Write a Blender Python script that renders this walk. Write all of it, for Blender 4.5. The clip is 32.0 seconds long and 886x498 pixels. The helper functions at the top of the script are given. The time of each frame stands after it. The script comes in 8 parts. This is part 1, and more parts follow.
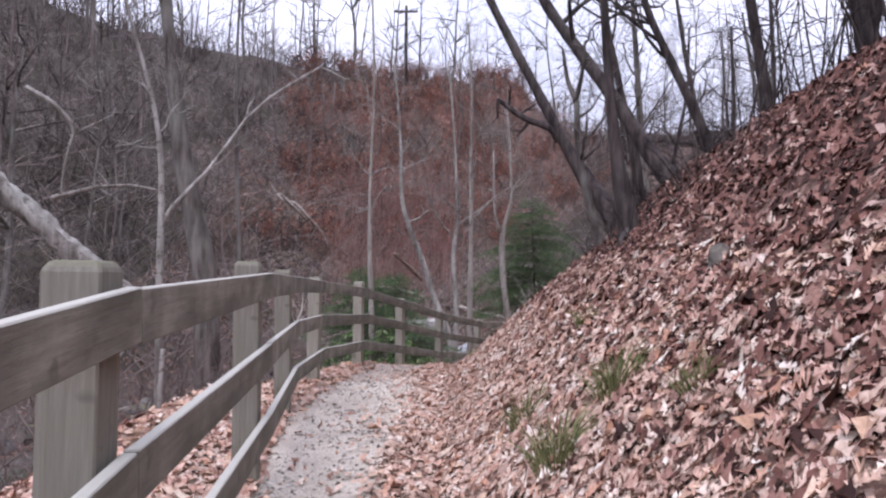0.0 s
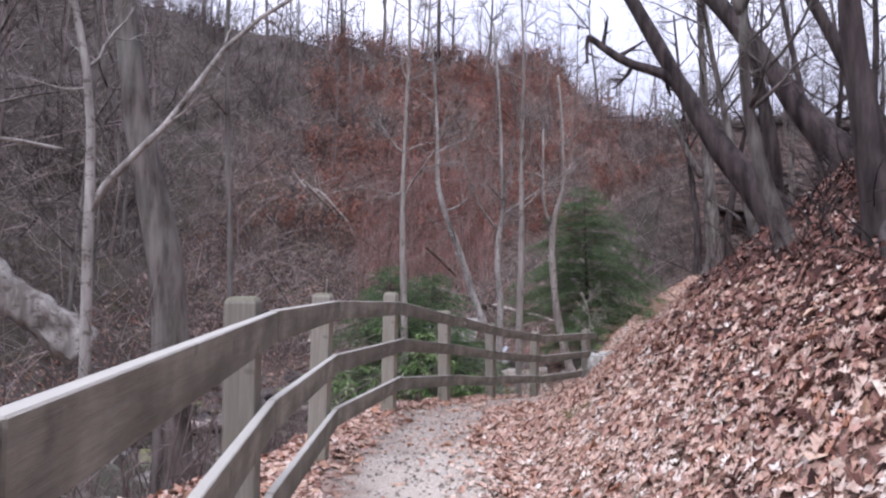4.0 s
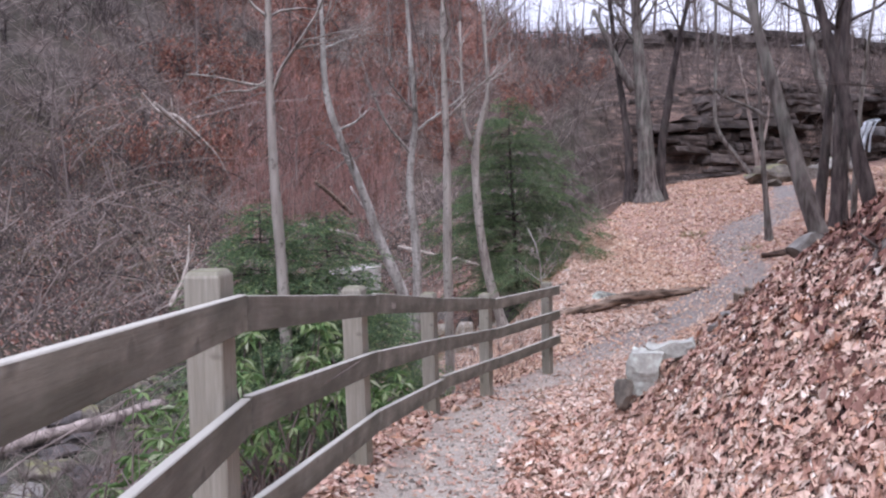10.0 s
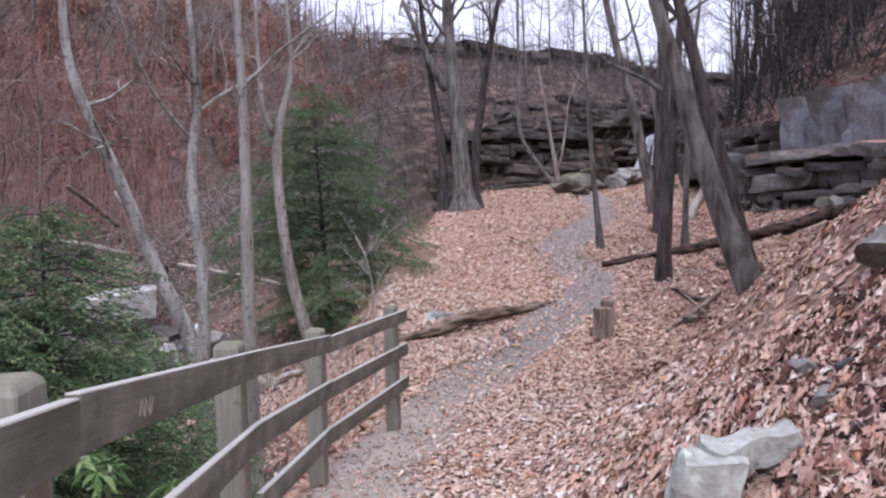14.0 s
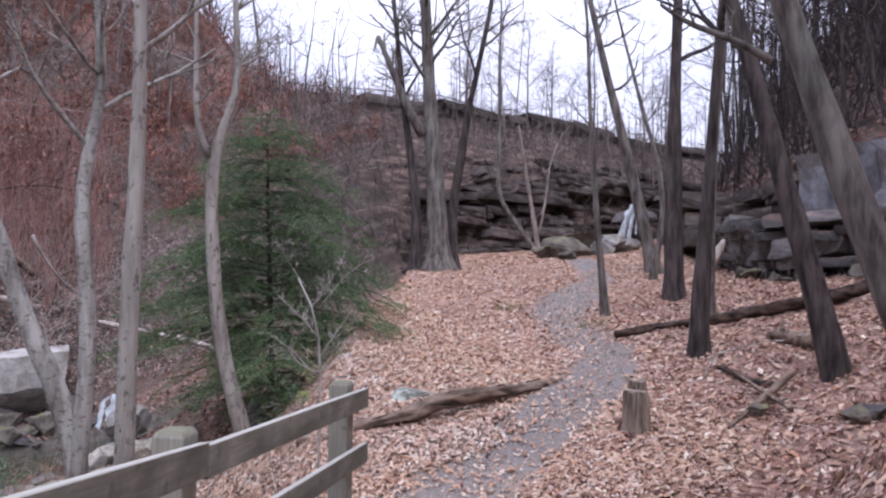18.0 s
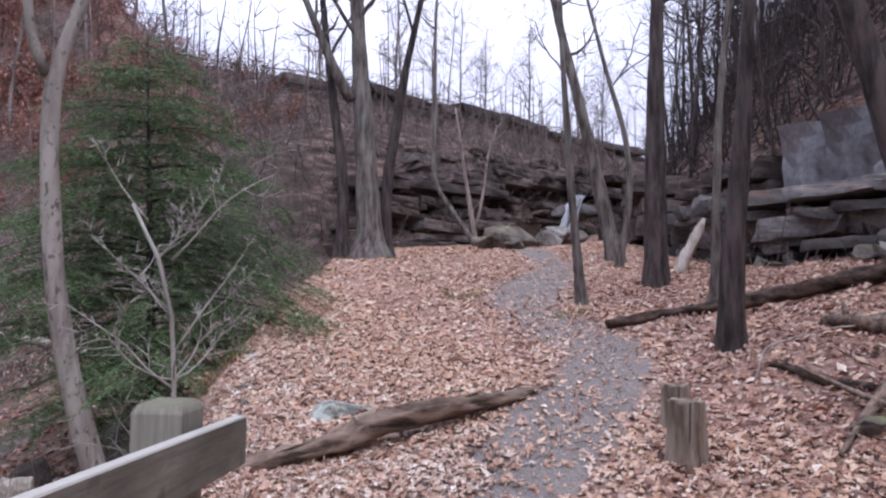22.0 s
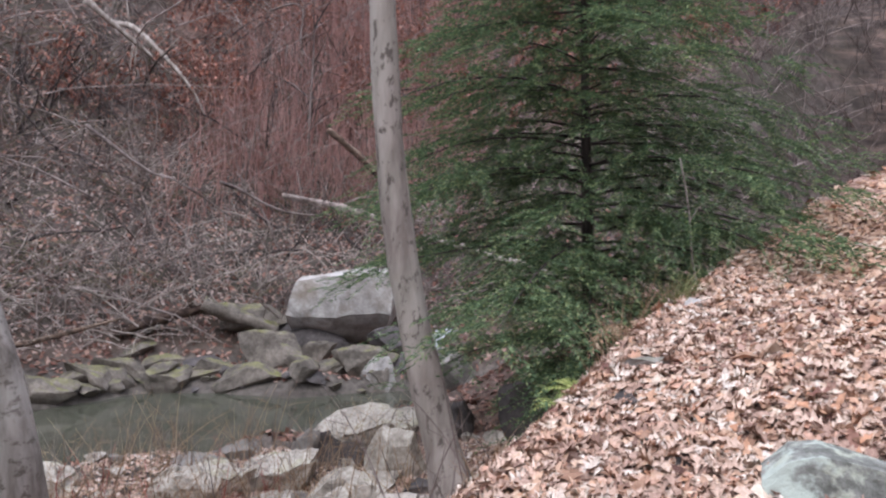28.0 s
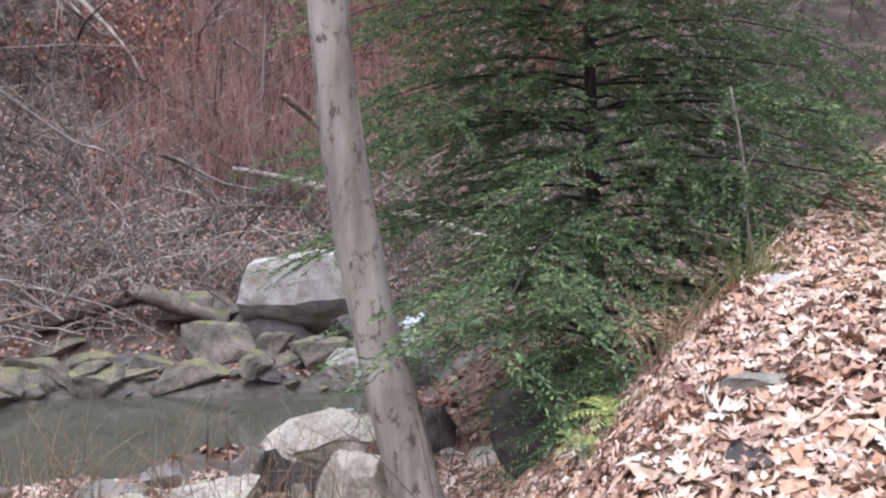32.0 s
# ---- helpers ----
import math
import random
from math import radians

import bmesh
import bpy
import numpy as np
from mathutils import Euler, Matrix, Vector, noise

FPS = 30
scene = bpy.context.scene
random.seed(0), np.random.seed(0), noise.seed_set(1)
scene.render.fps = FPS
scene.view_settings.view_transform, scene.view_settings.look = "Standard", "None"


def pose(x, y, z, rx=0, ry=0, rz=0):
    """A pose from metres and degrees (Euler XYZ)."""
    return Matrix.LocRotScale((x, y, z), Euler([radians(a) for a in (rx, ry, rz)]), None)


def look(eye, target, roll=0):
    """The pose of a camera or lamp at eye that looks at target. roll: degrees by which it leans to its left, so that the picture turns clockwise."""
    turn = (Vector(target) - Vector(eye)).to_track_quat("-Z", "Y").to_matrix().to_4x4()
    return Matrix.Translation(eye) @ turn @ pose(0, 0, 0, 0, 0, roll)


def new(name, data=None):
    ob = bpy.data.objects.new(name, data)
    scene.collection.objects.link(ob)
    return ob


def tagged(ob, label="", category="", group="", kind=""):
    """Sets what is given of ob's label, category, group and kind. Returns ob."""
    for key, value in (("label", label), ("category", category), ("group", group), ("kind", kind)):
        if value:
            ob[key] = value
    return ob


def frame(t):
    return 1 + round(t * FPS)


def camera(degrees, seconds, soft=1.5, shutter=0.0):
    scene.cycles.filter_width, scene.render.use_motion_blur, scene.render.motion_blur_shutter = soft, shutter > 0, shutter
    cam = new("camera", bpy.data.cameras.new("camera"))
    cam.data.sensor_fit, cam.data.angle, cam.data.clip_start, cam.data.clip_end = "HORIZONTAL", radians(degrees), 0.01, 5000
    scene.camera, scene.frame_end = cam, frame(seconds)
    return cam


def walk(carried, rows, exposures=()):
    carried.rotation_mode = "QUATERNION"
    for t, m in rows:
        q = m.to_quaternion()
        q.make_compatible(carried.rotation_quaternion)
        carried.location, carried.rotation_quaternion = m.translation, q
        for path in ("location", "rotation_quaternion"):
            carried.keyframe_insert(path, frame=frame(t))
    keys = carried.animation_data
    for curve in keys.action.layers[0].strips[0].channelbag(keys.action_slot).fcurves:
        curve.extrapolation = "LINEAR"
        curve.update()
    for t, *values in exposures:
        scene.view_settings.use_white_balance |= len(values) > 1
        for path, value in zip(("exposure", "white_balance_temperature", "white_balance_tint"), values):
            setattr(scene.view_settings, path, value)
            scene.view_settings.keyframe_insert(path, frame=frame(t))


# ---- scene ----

# ---- the camera and its walk: seconds, eye, heading, pitch, roll ----
cam = camera(65.5, 32.0, soft=2.3)
PATH = [
    (0, 0.000, 0.000, 1.450, -0.00, 2.53, 0.34),
    (0.5, -0.060, 0.430, 1.486, 0.69, 2.17, 0.76),
    (1, -0.176, 0.879, 1.530, -0.96, 2.47, 0.24),
    (1.5, -0.236, 1.327, 1.560, -0.89, 3.46, 0.31),
    (2, -0.320, 1.719, 1.587, -1.62, 3.15, 0.41),
    (2.5, -0.367, 2.052, 1.613, 0.30, 3.07, 0.10),
    (3, -0.363, 2.465, 1.640, 3.62, 2.36, 1.45),
    (3.5, -0.407, 2.846, 1.650, 2.79, 2.00, 1.35),
    (5.5, -0.536, 4.406, 1.721, 0.47, 0.79, -0.81),
    (6, -0.621, 4.820, 1.742, -2.35, 0.11, -0.53),
    (6.5, -0.696, 5.239, 1.722, -4.42, -0.65, -0.52),
    (7, -0.743, 5.672, 1.714, -5.78, -0.43, -1.08),
    (7.5, -0.795, 6.055, 1.720, -7.83, -0.21, -1.89),
    (8, -0.762, 6.411, 1.707, -6.21, 0.30, -1.28),
    (8.5, -0.757, 6.800, 1.680, -6.87, -0.17, -0.46),
    (9, -0.731, 7.214, 1.654, -6.55, -0.87, -1.05),
    (9.5, -0.710, 7.659, 1.640, -5.91, -1.31, -1.11),
    (10, -0.716, 8.064, 1.626, -6.57, -3.46, -1.30),
    (10.5, -0.722, 8.460, 1.624, -5.21, -4.16, 0.00),
    (11, -0.769, 8.843, 1.585, -7.04, -4.59, 0.19),
    (11.5, -0.756, 9.290, 1.543, -7.63, -4.40, -0.79),
    (12, -0.708, 9.702, 1.527, -9.80, -3.55, -0.45),
    (12.5, -0.648, 10.111, 1.501, -11.95, -3.92, -0.87),
    (13, -0.565, 10.441, 1.479, -15.04, -4.42, -0.62),
    (13.5, -0.547, 10.770, 1.447, -21.52, -3.39, -1.28),
    (14, -0.504, 11.095, 1.415, -23.79, -2.61, -1.53),
    (14.5, -0.467, 11.415, 1.372, -25.74, -1.30, -1.47),
    (16.5, 0.092, 12.817, 1.225, -27.22, 2.38, -0.04),
    (17, 0.244, 13.134, 1.169, -27.86, 3.69, 0.18),
    (17.5, 0.388, 13.463, 1.118, -28.26, 3.40, 0.03),
    (18, 0.546, 13.867, 1.073, -26.66, 3.36, 0.38),
    (18.5, 0.626, 14.264, 1.007, -29.72, 1.81, 0.73),
    (19, 0.673, 14.673, 0.947, -29.17, 2.15, 0.72),
    (19.5, 0.773, 15.036, 0.904, -30.47, 3.57, 1.54),
    (20, 0.939, 15.376, 0.863, -31.30, 5.13, 1.74),
    (20.5, 1.098, 15.725, 0.825, -34.29, 5.44, 0.14),
    (21, 1.286, 16.060, 0.786, -32.42, 6.17, -0.75),
    (21.5, 1.518, 16.377, 0.735, -32.46, 5.27, -0.41),
    (22, 1.744, 16.693, 0.692, -32.98, 3.91, 0.14),
    (22.5, 1.966, 17.020, 0.664, -31.65, 3.41, 1.44),
    (23, 2.180, 17.327, 0.630, -33.26, 2.52, 1.74),
    (23.5, 2.432, 17.634, 0.620, -34.81, 2.67, 2.27),
    (24, 2.640, 17.974, 0.593, -38.26, 2.80, 2.19),
    (24.5, 2.803, 18.280, 0.571, -35.38, 2.74, 0.77),
    (26.5, 3.476, 19.618, 0.418, -12.27, -0.50, -0.69),
    (27, 3.688, 19.832, 0.415, -3.22, -1.16, -0.75),
    (27.5, 3.735, 20.148, 0.411, 7.28, -1.27, 0.32),
    (28, 3.731, 20.489, 0.413, 10.98, -1.97, 1.16),
    (28.5, 3.752, 20.739, 0.434, 15.57, -3.04, 1.43),
    (29, 3.671, 20.928, 0.404, 17.09, -5.53, 1.92),
    (29.5, 3.578, 21.111, 0.389, 16.86, -8.59, 1.29),
    (30, 3.572, 21.321, 0.381, 15.99, -7.84, 0.56),
    (30.5, 3.538, 21.493, 0.371, 9.56, -3.69, -0.67),
    (31, 3.487, 21.620, 0.358, 7.00, -2.57, -1.46),
    (31.5, 3.469, 21.815, 0.330, 10.50, -3.17, -0.79),
    (32, 3.431, 22.061, 0.252, 8.56, -3.48, 0.24),
]


def carried(x, y, z, yaw, pitch, roll):
    a, b = radians(yaw), radians(pitch)
    ahead = Vector((-math.sin(a) * math.cos(b), math.cos(a) * math.cos(b), math.sin(b)))
    eye = Vector((x, y, z))
    return look(eye, eye + ahead, roll)


walk(cam, [(t, carried(*p)) for t, *p in PATH], exposures=[
    (0.0, 0.0, 5950, 18), (6.5, 0.15, 5900, 18), (12.0, 0.28, 5900, 18), (13.0, 0.2, 5900, 18), (14.5, 0.18, 5850, 18), (17.0, 0.25, 5800, 18), (18.2, 0.08, 5800, 18), (19.0, 0.1, 5800, 18), (22.0, 0.0, 5800, 18), (24.0, 0.05, 5800, 18),
    (27.0, 0.12, 6000, 14), (28.0, 0.28, 6050, 12.5), (29.0, 0.58, 6050, 12.5), (30.0, 0.37, 6050, 12.5), (31.0, 0.56, 6000, 12.5), (32.0, 0.64, 6000, 12.5)])

# ---- daylight under a bright overcast sky, which is three times as bright overhead as at the horizon ----
SUN_UP, SUN_ROUND = radians(55), radians(195)
world = bpy.data.worlds.new("overcast_sky")
scene.world = world
world.use_nodes = True
wt = world.node_tree
wt.nodes.clear()
w_out = wt.nodes.new("ShaderNodeOutputWorld")
w_bg = wt.nodes.new("ShaderNodeBackground")
w_sky = wt.nodes.new("ShaderNodeTexSky")
w_sky.sky_type = "NISHITA"
w_sky.sun_disc = False
w_sky.sun_elevation, w_sky.sun_rotation = SUN_UP, SUN_ROUND
w_sky.dust_density = 3.0
w_cloud = wt.nodes.new("ShaderNodeTexNoise")
w_cloud.inputs["Scale"].default_value = 3.0
w_cloud.inputs["Detail"].default_value = 6.0
w_coord = wt.nodes.new("ShaderNodeTexCoord")
w_map = wt.nodes.new("ShaderNodeMapping")
w_map.inputs["Scale"].default_value = (1.0, 1.0, 2.6)
w_ramp = wt.nodes.new("ShaderNodeValToRGB")
w_ramp.color_ramp.elements[0].position, w_ramp.color_ramp.elements[0].color = 0.30, (21.0, 21.4, 25.0, 1)
w_ramp.color_ramp.elements[1].position, w_ramp.color_ramp.elements[1].color = 0.70, (29.0, 28.8, 31.5, 1)
w_mix = wt.nodes.new("ShaderNodeMixRGB")
w_mix.inputs[0].default_value = 0.9
w_sep = wt.nodes.new("ShaderNodeSeparateXYZ")
w_up = wt.nodes.new("ShaderNodeMapRange")
w_up.inputs["From Min"].default_value, w_up.inputs["From Max"].default_value = 0.0, 1.0
w_up.inputs["To Min"].default_value, w_up.inputs["To Max"].default_value = 0.24, 1.0
w_grade = wt.nodes.new("ShaderNodeMixRGB")
w_grade.blend_type = "MULTIPLY"
w_grade.inputs[0].default_value = 1.0
wt.links.new(w_coord.outputs["Generated"], w_map.inputs["Vector"])
wt.links.new(w_coord.outputs["Generated"], w_sep.inputs[0])
wt.links.new(w_sep.outputs["Z"], w_up.inputs[0])
wt.links.new(w_map.outputs["Vector"], w_cloud.inputs["Vector"])
wt.links.new(w_cloud.outputs["Fac"], w_ramp.inputs[0])
wt.links.new(w_ramp.outputs["Color"], w_grade.inputs[1])
wt.links.new(w_up.outputs[0], w_grade.inputs[2])
wt.links.new(w_sky.outputs["Color"], w_mix.inputs[1])
wt.links.new(w_grade.outputs["Color"], w_mix.inputs[2])
wt.links.new(w_mix.outputs["Color"], w_bg.inputs["Color"])
wt.links.new(w_bg.outputs["Background"], w_out.inputs["Surface"])
w_bg.inputs["Strength"].default_value = 0.10

sun_data = bpy.data.lights.new("sun", "SUN")
sun_data.energy, sun_data.angle, sun_data.color = 1.5, radians(25), (1.0, 0.96, 0.92)
sun = new("sun", sun_data)
sun.rotation_euler = (radians(90) - SUN_UP, 0, radians(180) - SUN_ROUND)


# ---- materials ----
def mat(name, rough=0.8, spec=0.3):
    m = bpy.data.materials.new(name)
    m.use_nodes = True
    bsdf = m.node_tree.nodes["Principled BSDF"]
    bsdf.inputs["Roughness"].default_value = rough
    bsdf.inputs["Specular IOR Level"].default_value = spec
    return m, m.node_tree, bsdf


def link(nt, a, b):
    nt.links.new(a, b)


def noise_tex(nt, scale, detail=5.0, rough=0.6, stretch=(1, 1, 1), coords="Object"):
    c = nt.nodes.new("ShaderNodeTexCoord")
    mp = nt.nodes.new("ShaderNodeMapping")
    mp.inputs["Scale"].default_value = stretch
    n = nt.nodes.new("ShaderNodeTexNoise")
    n.inputs["Scale"].default_value, n.inputs["Detail"].default_value, n.inputs["Roughness"].default_value = scale, detail, rough
    link(nt, c.outputs[coords], mp.inputs["Vector"])
    link(nt, mp.outputs["Vector"], n.inputs["Vector"])
    return n


def ramp(nt, source, stops):
    r = nt.nodes.new("ShaderNodeValToRGB")
    while len(r.color_ramp.elements) < len(stops):
        r.color_ramp.elements.new(0.5)
    for e, (p, c) in zip(r.color_ramp.elements, stops):
        e.position, e.color = p, (*c, 1) if len(c) == 3 else c
    link(nt, source, r.inputs[0])
    return r.outputs["Color"]


def mixed(nt, fac, a, b, mode="MIX"):
    n = nt.nodes.new("ShaderNodeMixRGB")
    n.blend_type = mode
    for k, v in enumerate((fac, a, b)):
        if hasattr(v, "is_output"):
            link(nt, v, n.inputs[k])
        else:
            n.inputs[k].default_value = v if k == 0 else (*v, 1)
    return n.outputs[0]


def bumped(nt, bsdf, source, strength=0.5, distance=0.02):
    b = nt.nodes.new("ShaderNodeBump")
    b.inputs["Strength"].default_value, b.inputs["Distance"].default_value = strength, distance
    link(nt, source, b.inputs["Height"])
    link(nt, b.outputs["Normal"], bsdf.inputs["Normal"])


def island_random(nt):
    return nt.nodes.new("ShaderNodeNewGeometry").outputs["Random Per Island"]


def object_random(nt):
    return nt.nodes.new("ShaderNodeObjectInfo").outputs["Random"]


def attribute(nt, name):
    a = nt.nodes.new("ShaderNodeAttribute")
    a.attribute_name = name
    return a.outputs["Fac"]


def leaf_material(name, stops, rough=0.75):
    m, nt, b = mat(name, rough, 0.12)
    c = ramp(nt, island_random(nt), stops)
    n = noise_tex(nt, 38.0, 3.0)
    spots = ramp(nt, n.outputs["Fac"], [(0.3, (0.62, 0.58, 0.55)), (0.6, (1.0, 1.0, 1.0))])
    link(nt, mixed(nt, 1.0, c, spots, "MULTIPLY"), b.inputs["Base Color"])
    bumped(nt, b, n.outputs["Fac"], 0.25, 0.004)
    return m


M_LEAF = leaf_material("fallen_oak_leaves", [
    (0.00, (0.22, 0.125, 0.095)), (0.12, (0.38, 0.22, 0.165)), (0.32, (0.545, 0.352, 0.282)), (0.52, (0.65, 0.462, 0.38)),
    (0.66, (0.47, 0.24, 0.155)), (0.78, (0.70, 0.52, 0.41)), (0.92, (0.58, 0.46, 0.385)), (1.00, (0.82, 0.70, 0.60))])
M_LEAF_PALE = leaf_material("bleached_oak_leaves", [
    (0.00, (0.26, 0.165, 0.13)), (0.14, (0.42, 0.285, 0.225)), (0.34, (0.57, 0.42, 0.335)), (0.52, (0.66, 0.50, 0.405)),
    (0.64, (0.52, 0.30, 0.21)), (0.78, (0.74, 0.60, 0.50)), (0.90, (0.66, 0.575, 0.50)), (1.00, (0.85, 0.77, 0.68))])
M_LEAF_TAN = leaf_material("tan_oak_leaves", [
    (0.00, (0.24, 0.14, 0.095)), (0.14, (0.40, 0.25, 0.175)), (0.34, (0.57, 0.385, 0.275)), (0.52, (0.66, 0.475, 0.35)),
    (0.66, (0.50, 0.265, 0.16)), (0.80, (0.71, 0.54, 0.41)), (0.92, (0.64, 0.53, 0.43)), (1.00, (0.84, 0.73, 0.60))])
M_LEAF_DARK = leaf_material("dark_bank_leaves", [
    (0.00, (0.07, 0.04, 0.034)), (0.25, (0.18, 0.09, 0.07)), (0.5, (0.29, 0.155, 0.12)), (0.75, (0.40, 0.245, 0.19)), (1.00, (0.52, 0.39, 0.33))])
M_LEAF_GREY = leaf_material("grey_rotted_leaves", [
    (0.00, (0.10, 0.068, 0.060)), (0.3, (0.22, 0.155, 0.137)), (0.6, (0.36, 0.265, 0.235)), (0.85, (0.50, 0.40, 0.355)), (1.00, (0.66, 0.57, 0.51))])
# darkest red-brown leaves; on the upper bank their colour includes the trees' shade
M_LEAF_DARKEST = leaf_material("darkest_leaves", [
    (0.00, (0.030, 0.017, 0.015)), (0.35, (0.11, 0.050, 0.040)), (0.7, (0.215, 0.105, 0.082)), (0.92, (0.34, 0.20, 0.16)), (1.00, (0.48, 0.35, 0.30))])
M_RUST = leaf_material("rusty_clinging_leaves", [
    (0.0, (0.17, 0.070, 0.052)), (0.4, (0.35, 0.155, 0.112)), (0.75, (0.47, 0.245, 0.185)), (1.0, (0.55, 0.36, 0.29))])
M_NEEDLE = leaf_material("hemlock_needles", [
    (0.0, (0.080, 0.132, 0.078)), (0.45, (0.150, 0.228, 0.125)), (0.8, (0.240, 0.335, 0.175)), (1.0, (0.37, 0.45, 0.22))], 0.92)
M_RHODO = leaf_material("rhododendron_leaves", [
    (0.0, (0.07, 0.13, 0.05)), (0.5, (0.16, 0.26, 0.10)), (0.8, (0.28, 0.37, 0.17)), (1.0, (0.48, 0.53, 0.38))], 0.4)
for _m, _share in ((M_NEEDLE, 0.30), (M_RHODO, 0.22)):
    # thin leaves let part of the light through
    _nt = _m.node_tree
    _b = next(n for n in _nt.nodes if n.type == "BSDF_PRINCIPLED")
    _o = next(n for n in _nt.nodes if n.type == "OUTPUT_MATERIAL")
    _t = _nt.nodes.new("ShaderNodeBsdfTranslucent")
    _x = _nt.nodes.new("ShaderNodeMixShader")
    _x.inputs[0].default_value = _share
    _nt.links.new(_b.inputs["Base Color"].links[0].from_socket, _t.inputs["Color"])
    _nt.links.new(_b.outputs[0], _x.inputs[1])
    _nt.links.new(_t.outputs[0], _x.inputs[2])
    _nt.links.new(_x.outputs[0], _o.inputs["Surface"])
    _b.inputs["Specular IOR Level"].default_value = 0.06
M_GRASS = leaf_material("winter_grass", [(0.0, (0.10, 0.13, 0.05)), (0.5, (0.20, 0.22, 0.09)), (1.0, (0.36, 0.33, 0.18))])
M_FERN = leaf_material("yellow_green_fern", [(0.0, (0.16, 0.21, 0.06)), (0.5, (0.30, 0.36, 0.11)), (1.0, (0.46, 0.50, 0.20))])
M_DRY = leaf_material("dried_stalks", [(0.0, (0.20, 0.12, 0.07)), (0.5, (0.36, 0.25, 0.16)), (1.0, (0.50, 0.40, 0.29))])


def bark_material(name, dark, light, scale=9.0, patch=(0.45, 0.5, 0.42), patchy=0.0, grain=(1, 1, 0.16)):
    m, nt, b = mat(name, 0.9, 0.2)
    n = noise_tex(nt, scale, 8.0, 0.65, grain)
    big = noise_tex(nt, 1.3, 3.0)
    c = ramp(nt, n.outputs["Fac"], [(0.38, dark), (0.62, light)])
    c = mixed(nt, ramp(nt, big.outputs["Fac"], [(0.45, (0, 0, 0)), (0.7, (patchy,) * 3)]), c, patch)
    link(nt, c, b.inputs["Base Color"])
    bumped(nt, b, n.outputs["Fac"], 0.9, 0.025)
    return m


M_BARK = bark_material("furrowed_grey_bark", (0.050, 0.040, 0.036), (0.19, 0.165, 0.15), patchy=0.2)
M_BARK_DARK = bark_material("dark_wet_bark", (0.022, 0.017, 0.017), (0.095, 0.076, 0.072), patchy=0.05)
M_BARK_PALE = bark_material("pale_smooth_bark", (0.19, 0.165, 0.145), (0.38, 0.345, 0.31), 5.0, (0.26, 0.27, 0.22), 0.35)
_nt = M_BARK_PALE.node_tree
_b = _nt.nodes["Principled BSDF"]
_scar = noise_tex(_nt, 13.0, 6.0, 0.7, (1.0, 1.0, 0.55))
link(_nt, mixed(_nt, ramp(_nt, _scar.outputs["Fac"], [(0.56, (0, 0, 0)), (0.62, (0.8, 0.8, 0.8))]), _b.inputs["Base Color"].links[0].from_socket, (0.07, 0.058, 0.05)), _b.inputs["Base Color"])
M_BARK_GREY = bark_material("weathered_grey_bark", (0.13, 0.115, 0.10), (0.40, 0.375, 0.345), 7.0, (0.42, 0.42, 0.38), 0.55)
_nt = M_BARK_GREY.node_tree
_b = _nt.nodes["Principled BSDF"]
_scar = noise_tex(_nt, 10.0, 6.0, 0.7, (1.0, 1.0, 1.6))
link(_nt, mixed(_nt, ramp(_nt, _scar.outputs["Fac"], [(0.54, (0, 0, 0)), (0.62, (0.75, 0.75, 0.75))]), _b.inputs["Base Color"].links[0].from_socket, (0.085, 0.070, 0.058)), _b.inputs["Base Color"])
M_STEM = bark_material("whitish_sapling_bark", (0.24, 0.22, 0.195), (0.46, 0.43, 0.39), 5.0)
M_BRIAR = bark_material("red_briar_stems", (0.22, 0.06, 0.05), (0.46, 0.17, 0.14), 3.0)
M_TWIG = bark_material("grey_brown_twigs", (0.078, 0.061, 0.055), (0.235, 0.192, 0.175), 3.0)
M_CANE = bark_material("pinkish_red_canes", (0.25, 0.125, 0.105), (0.52, 0.325, 0.28), 3.0)
M_OLIVE = bark_material("olive_dry_grass", (0.090, 0.082, 0.048), (0.245, 0.215, 0.135), 3.0)
M_TWIG_RED = bark_material("red_brown_stems", (0.13, 0.062, 0.052), (0.34, 0.185, 0.15), 3.0)
M_VINE = bark_material("grey_dead_vines", (0.16, 0.128, 0.115), (0.42, 0.355, 0.32), 4.0)
M_DEADWOOD = bark_material("bleached_dead_wood", (0.22, 0.18, 0.15), (0.50, 0.45, 0.40), 7.0)


def wood_material(name, grain):
    m, nt, b = mat(name, 0.85, 0.2)
    g = noise_tex(nt, 5.0, 8.0, 0.65, grain)
    big = noise_tex(nt, 1.6, 4.0)
    c = ramp(nt, g.outputs["Fac"], [(0.26, (0.200, 0.186, 0.150)), (0.52, (0.268, 0.250, 0.207)), (0.76, (0.345, 0.325, 0.275))])
    green = ramp(nt, big.outputs["Fac"], [(0.48, (0, 0, 0)), (0.75, (0.55, 0.55, 0.55))])
    c = mixed(nt, green, c, (0.165, 0.165, 0.11))
    knots = noise_tex(nt, 9.0, 2.0, 0.5)
    c = mixed(nt, ramp(nt, knots.outputs["Fac"], [(0.66, (0, 0, 0)), (0.74, (0.55, 0.55, 0.55))]), c, (0.09, 0.08, 0.07))
    shade = nt.nodes.new("ShaderNodeMapRange")
    link(nt, object_random(nt), shade.inputs[0])
    shade.inputs["To Min"].default_value, shade.inputs["To Max"].default_value = 0.75, 1.15
    c = mixed(nt, 1.0, c, shade.outputs[0], "MULTIPLY")
    link(nt, c, b.inputs["Base Color"])
    bumped(nt, b, g.outputs["Fac"], 0.6, 0.008)
    return m


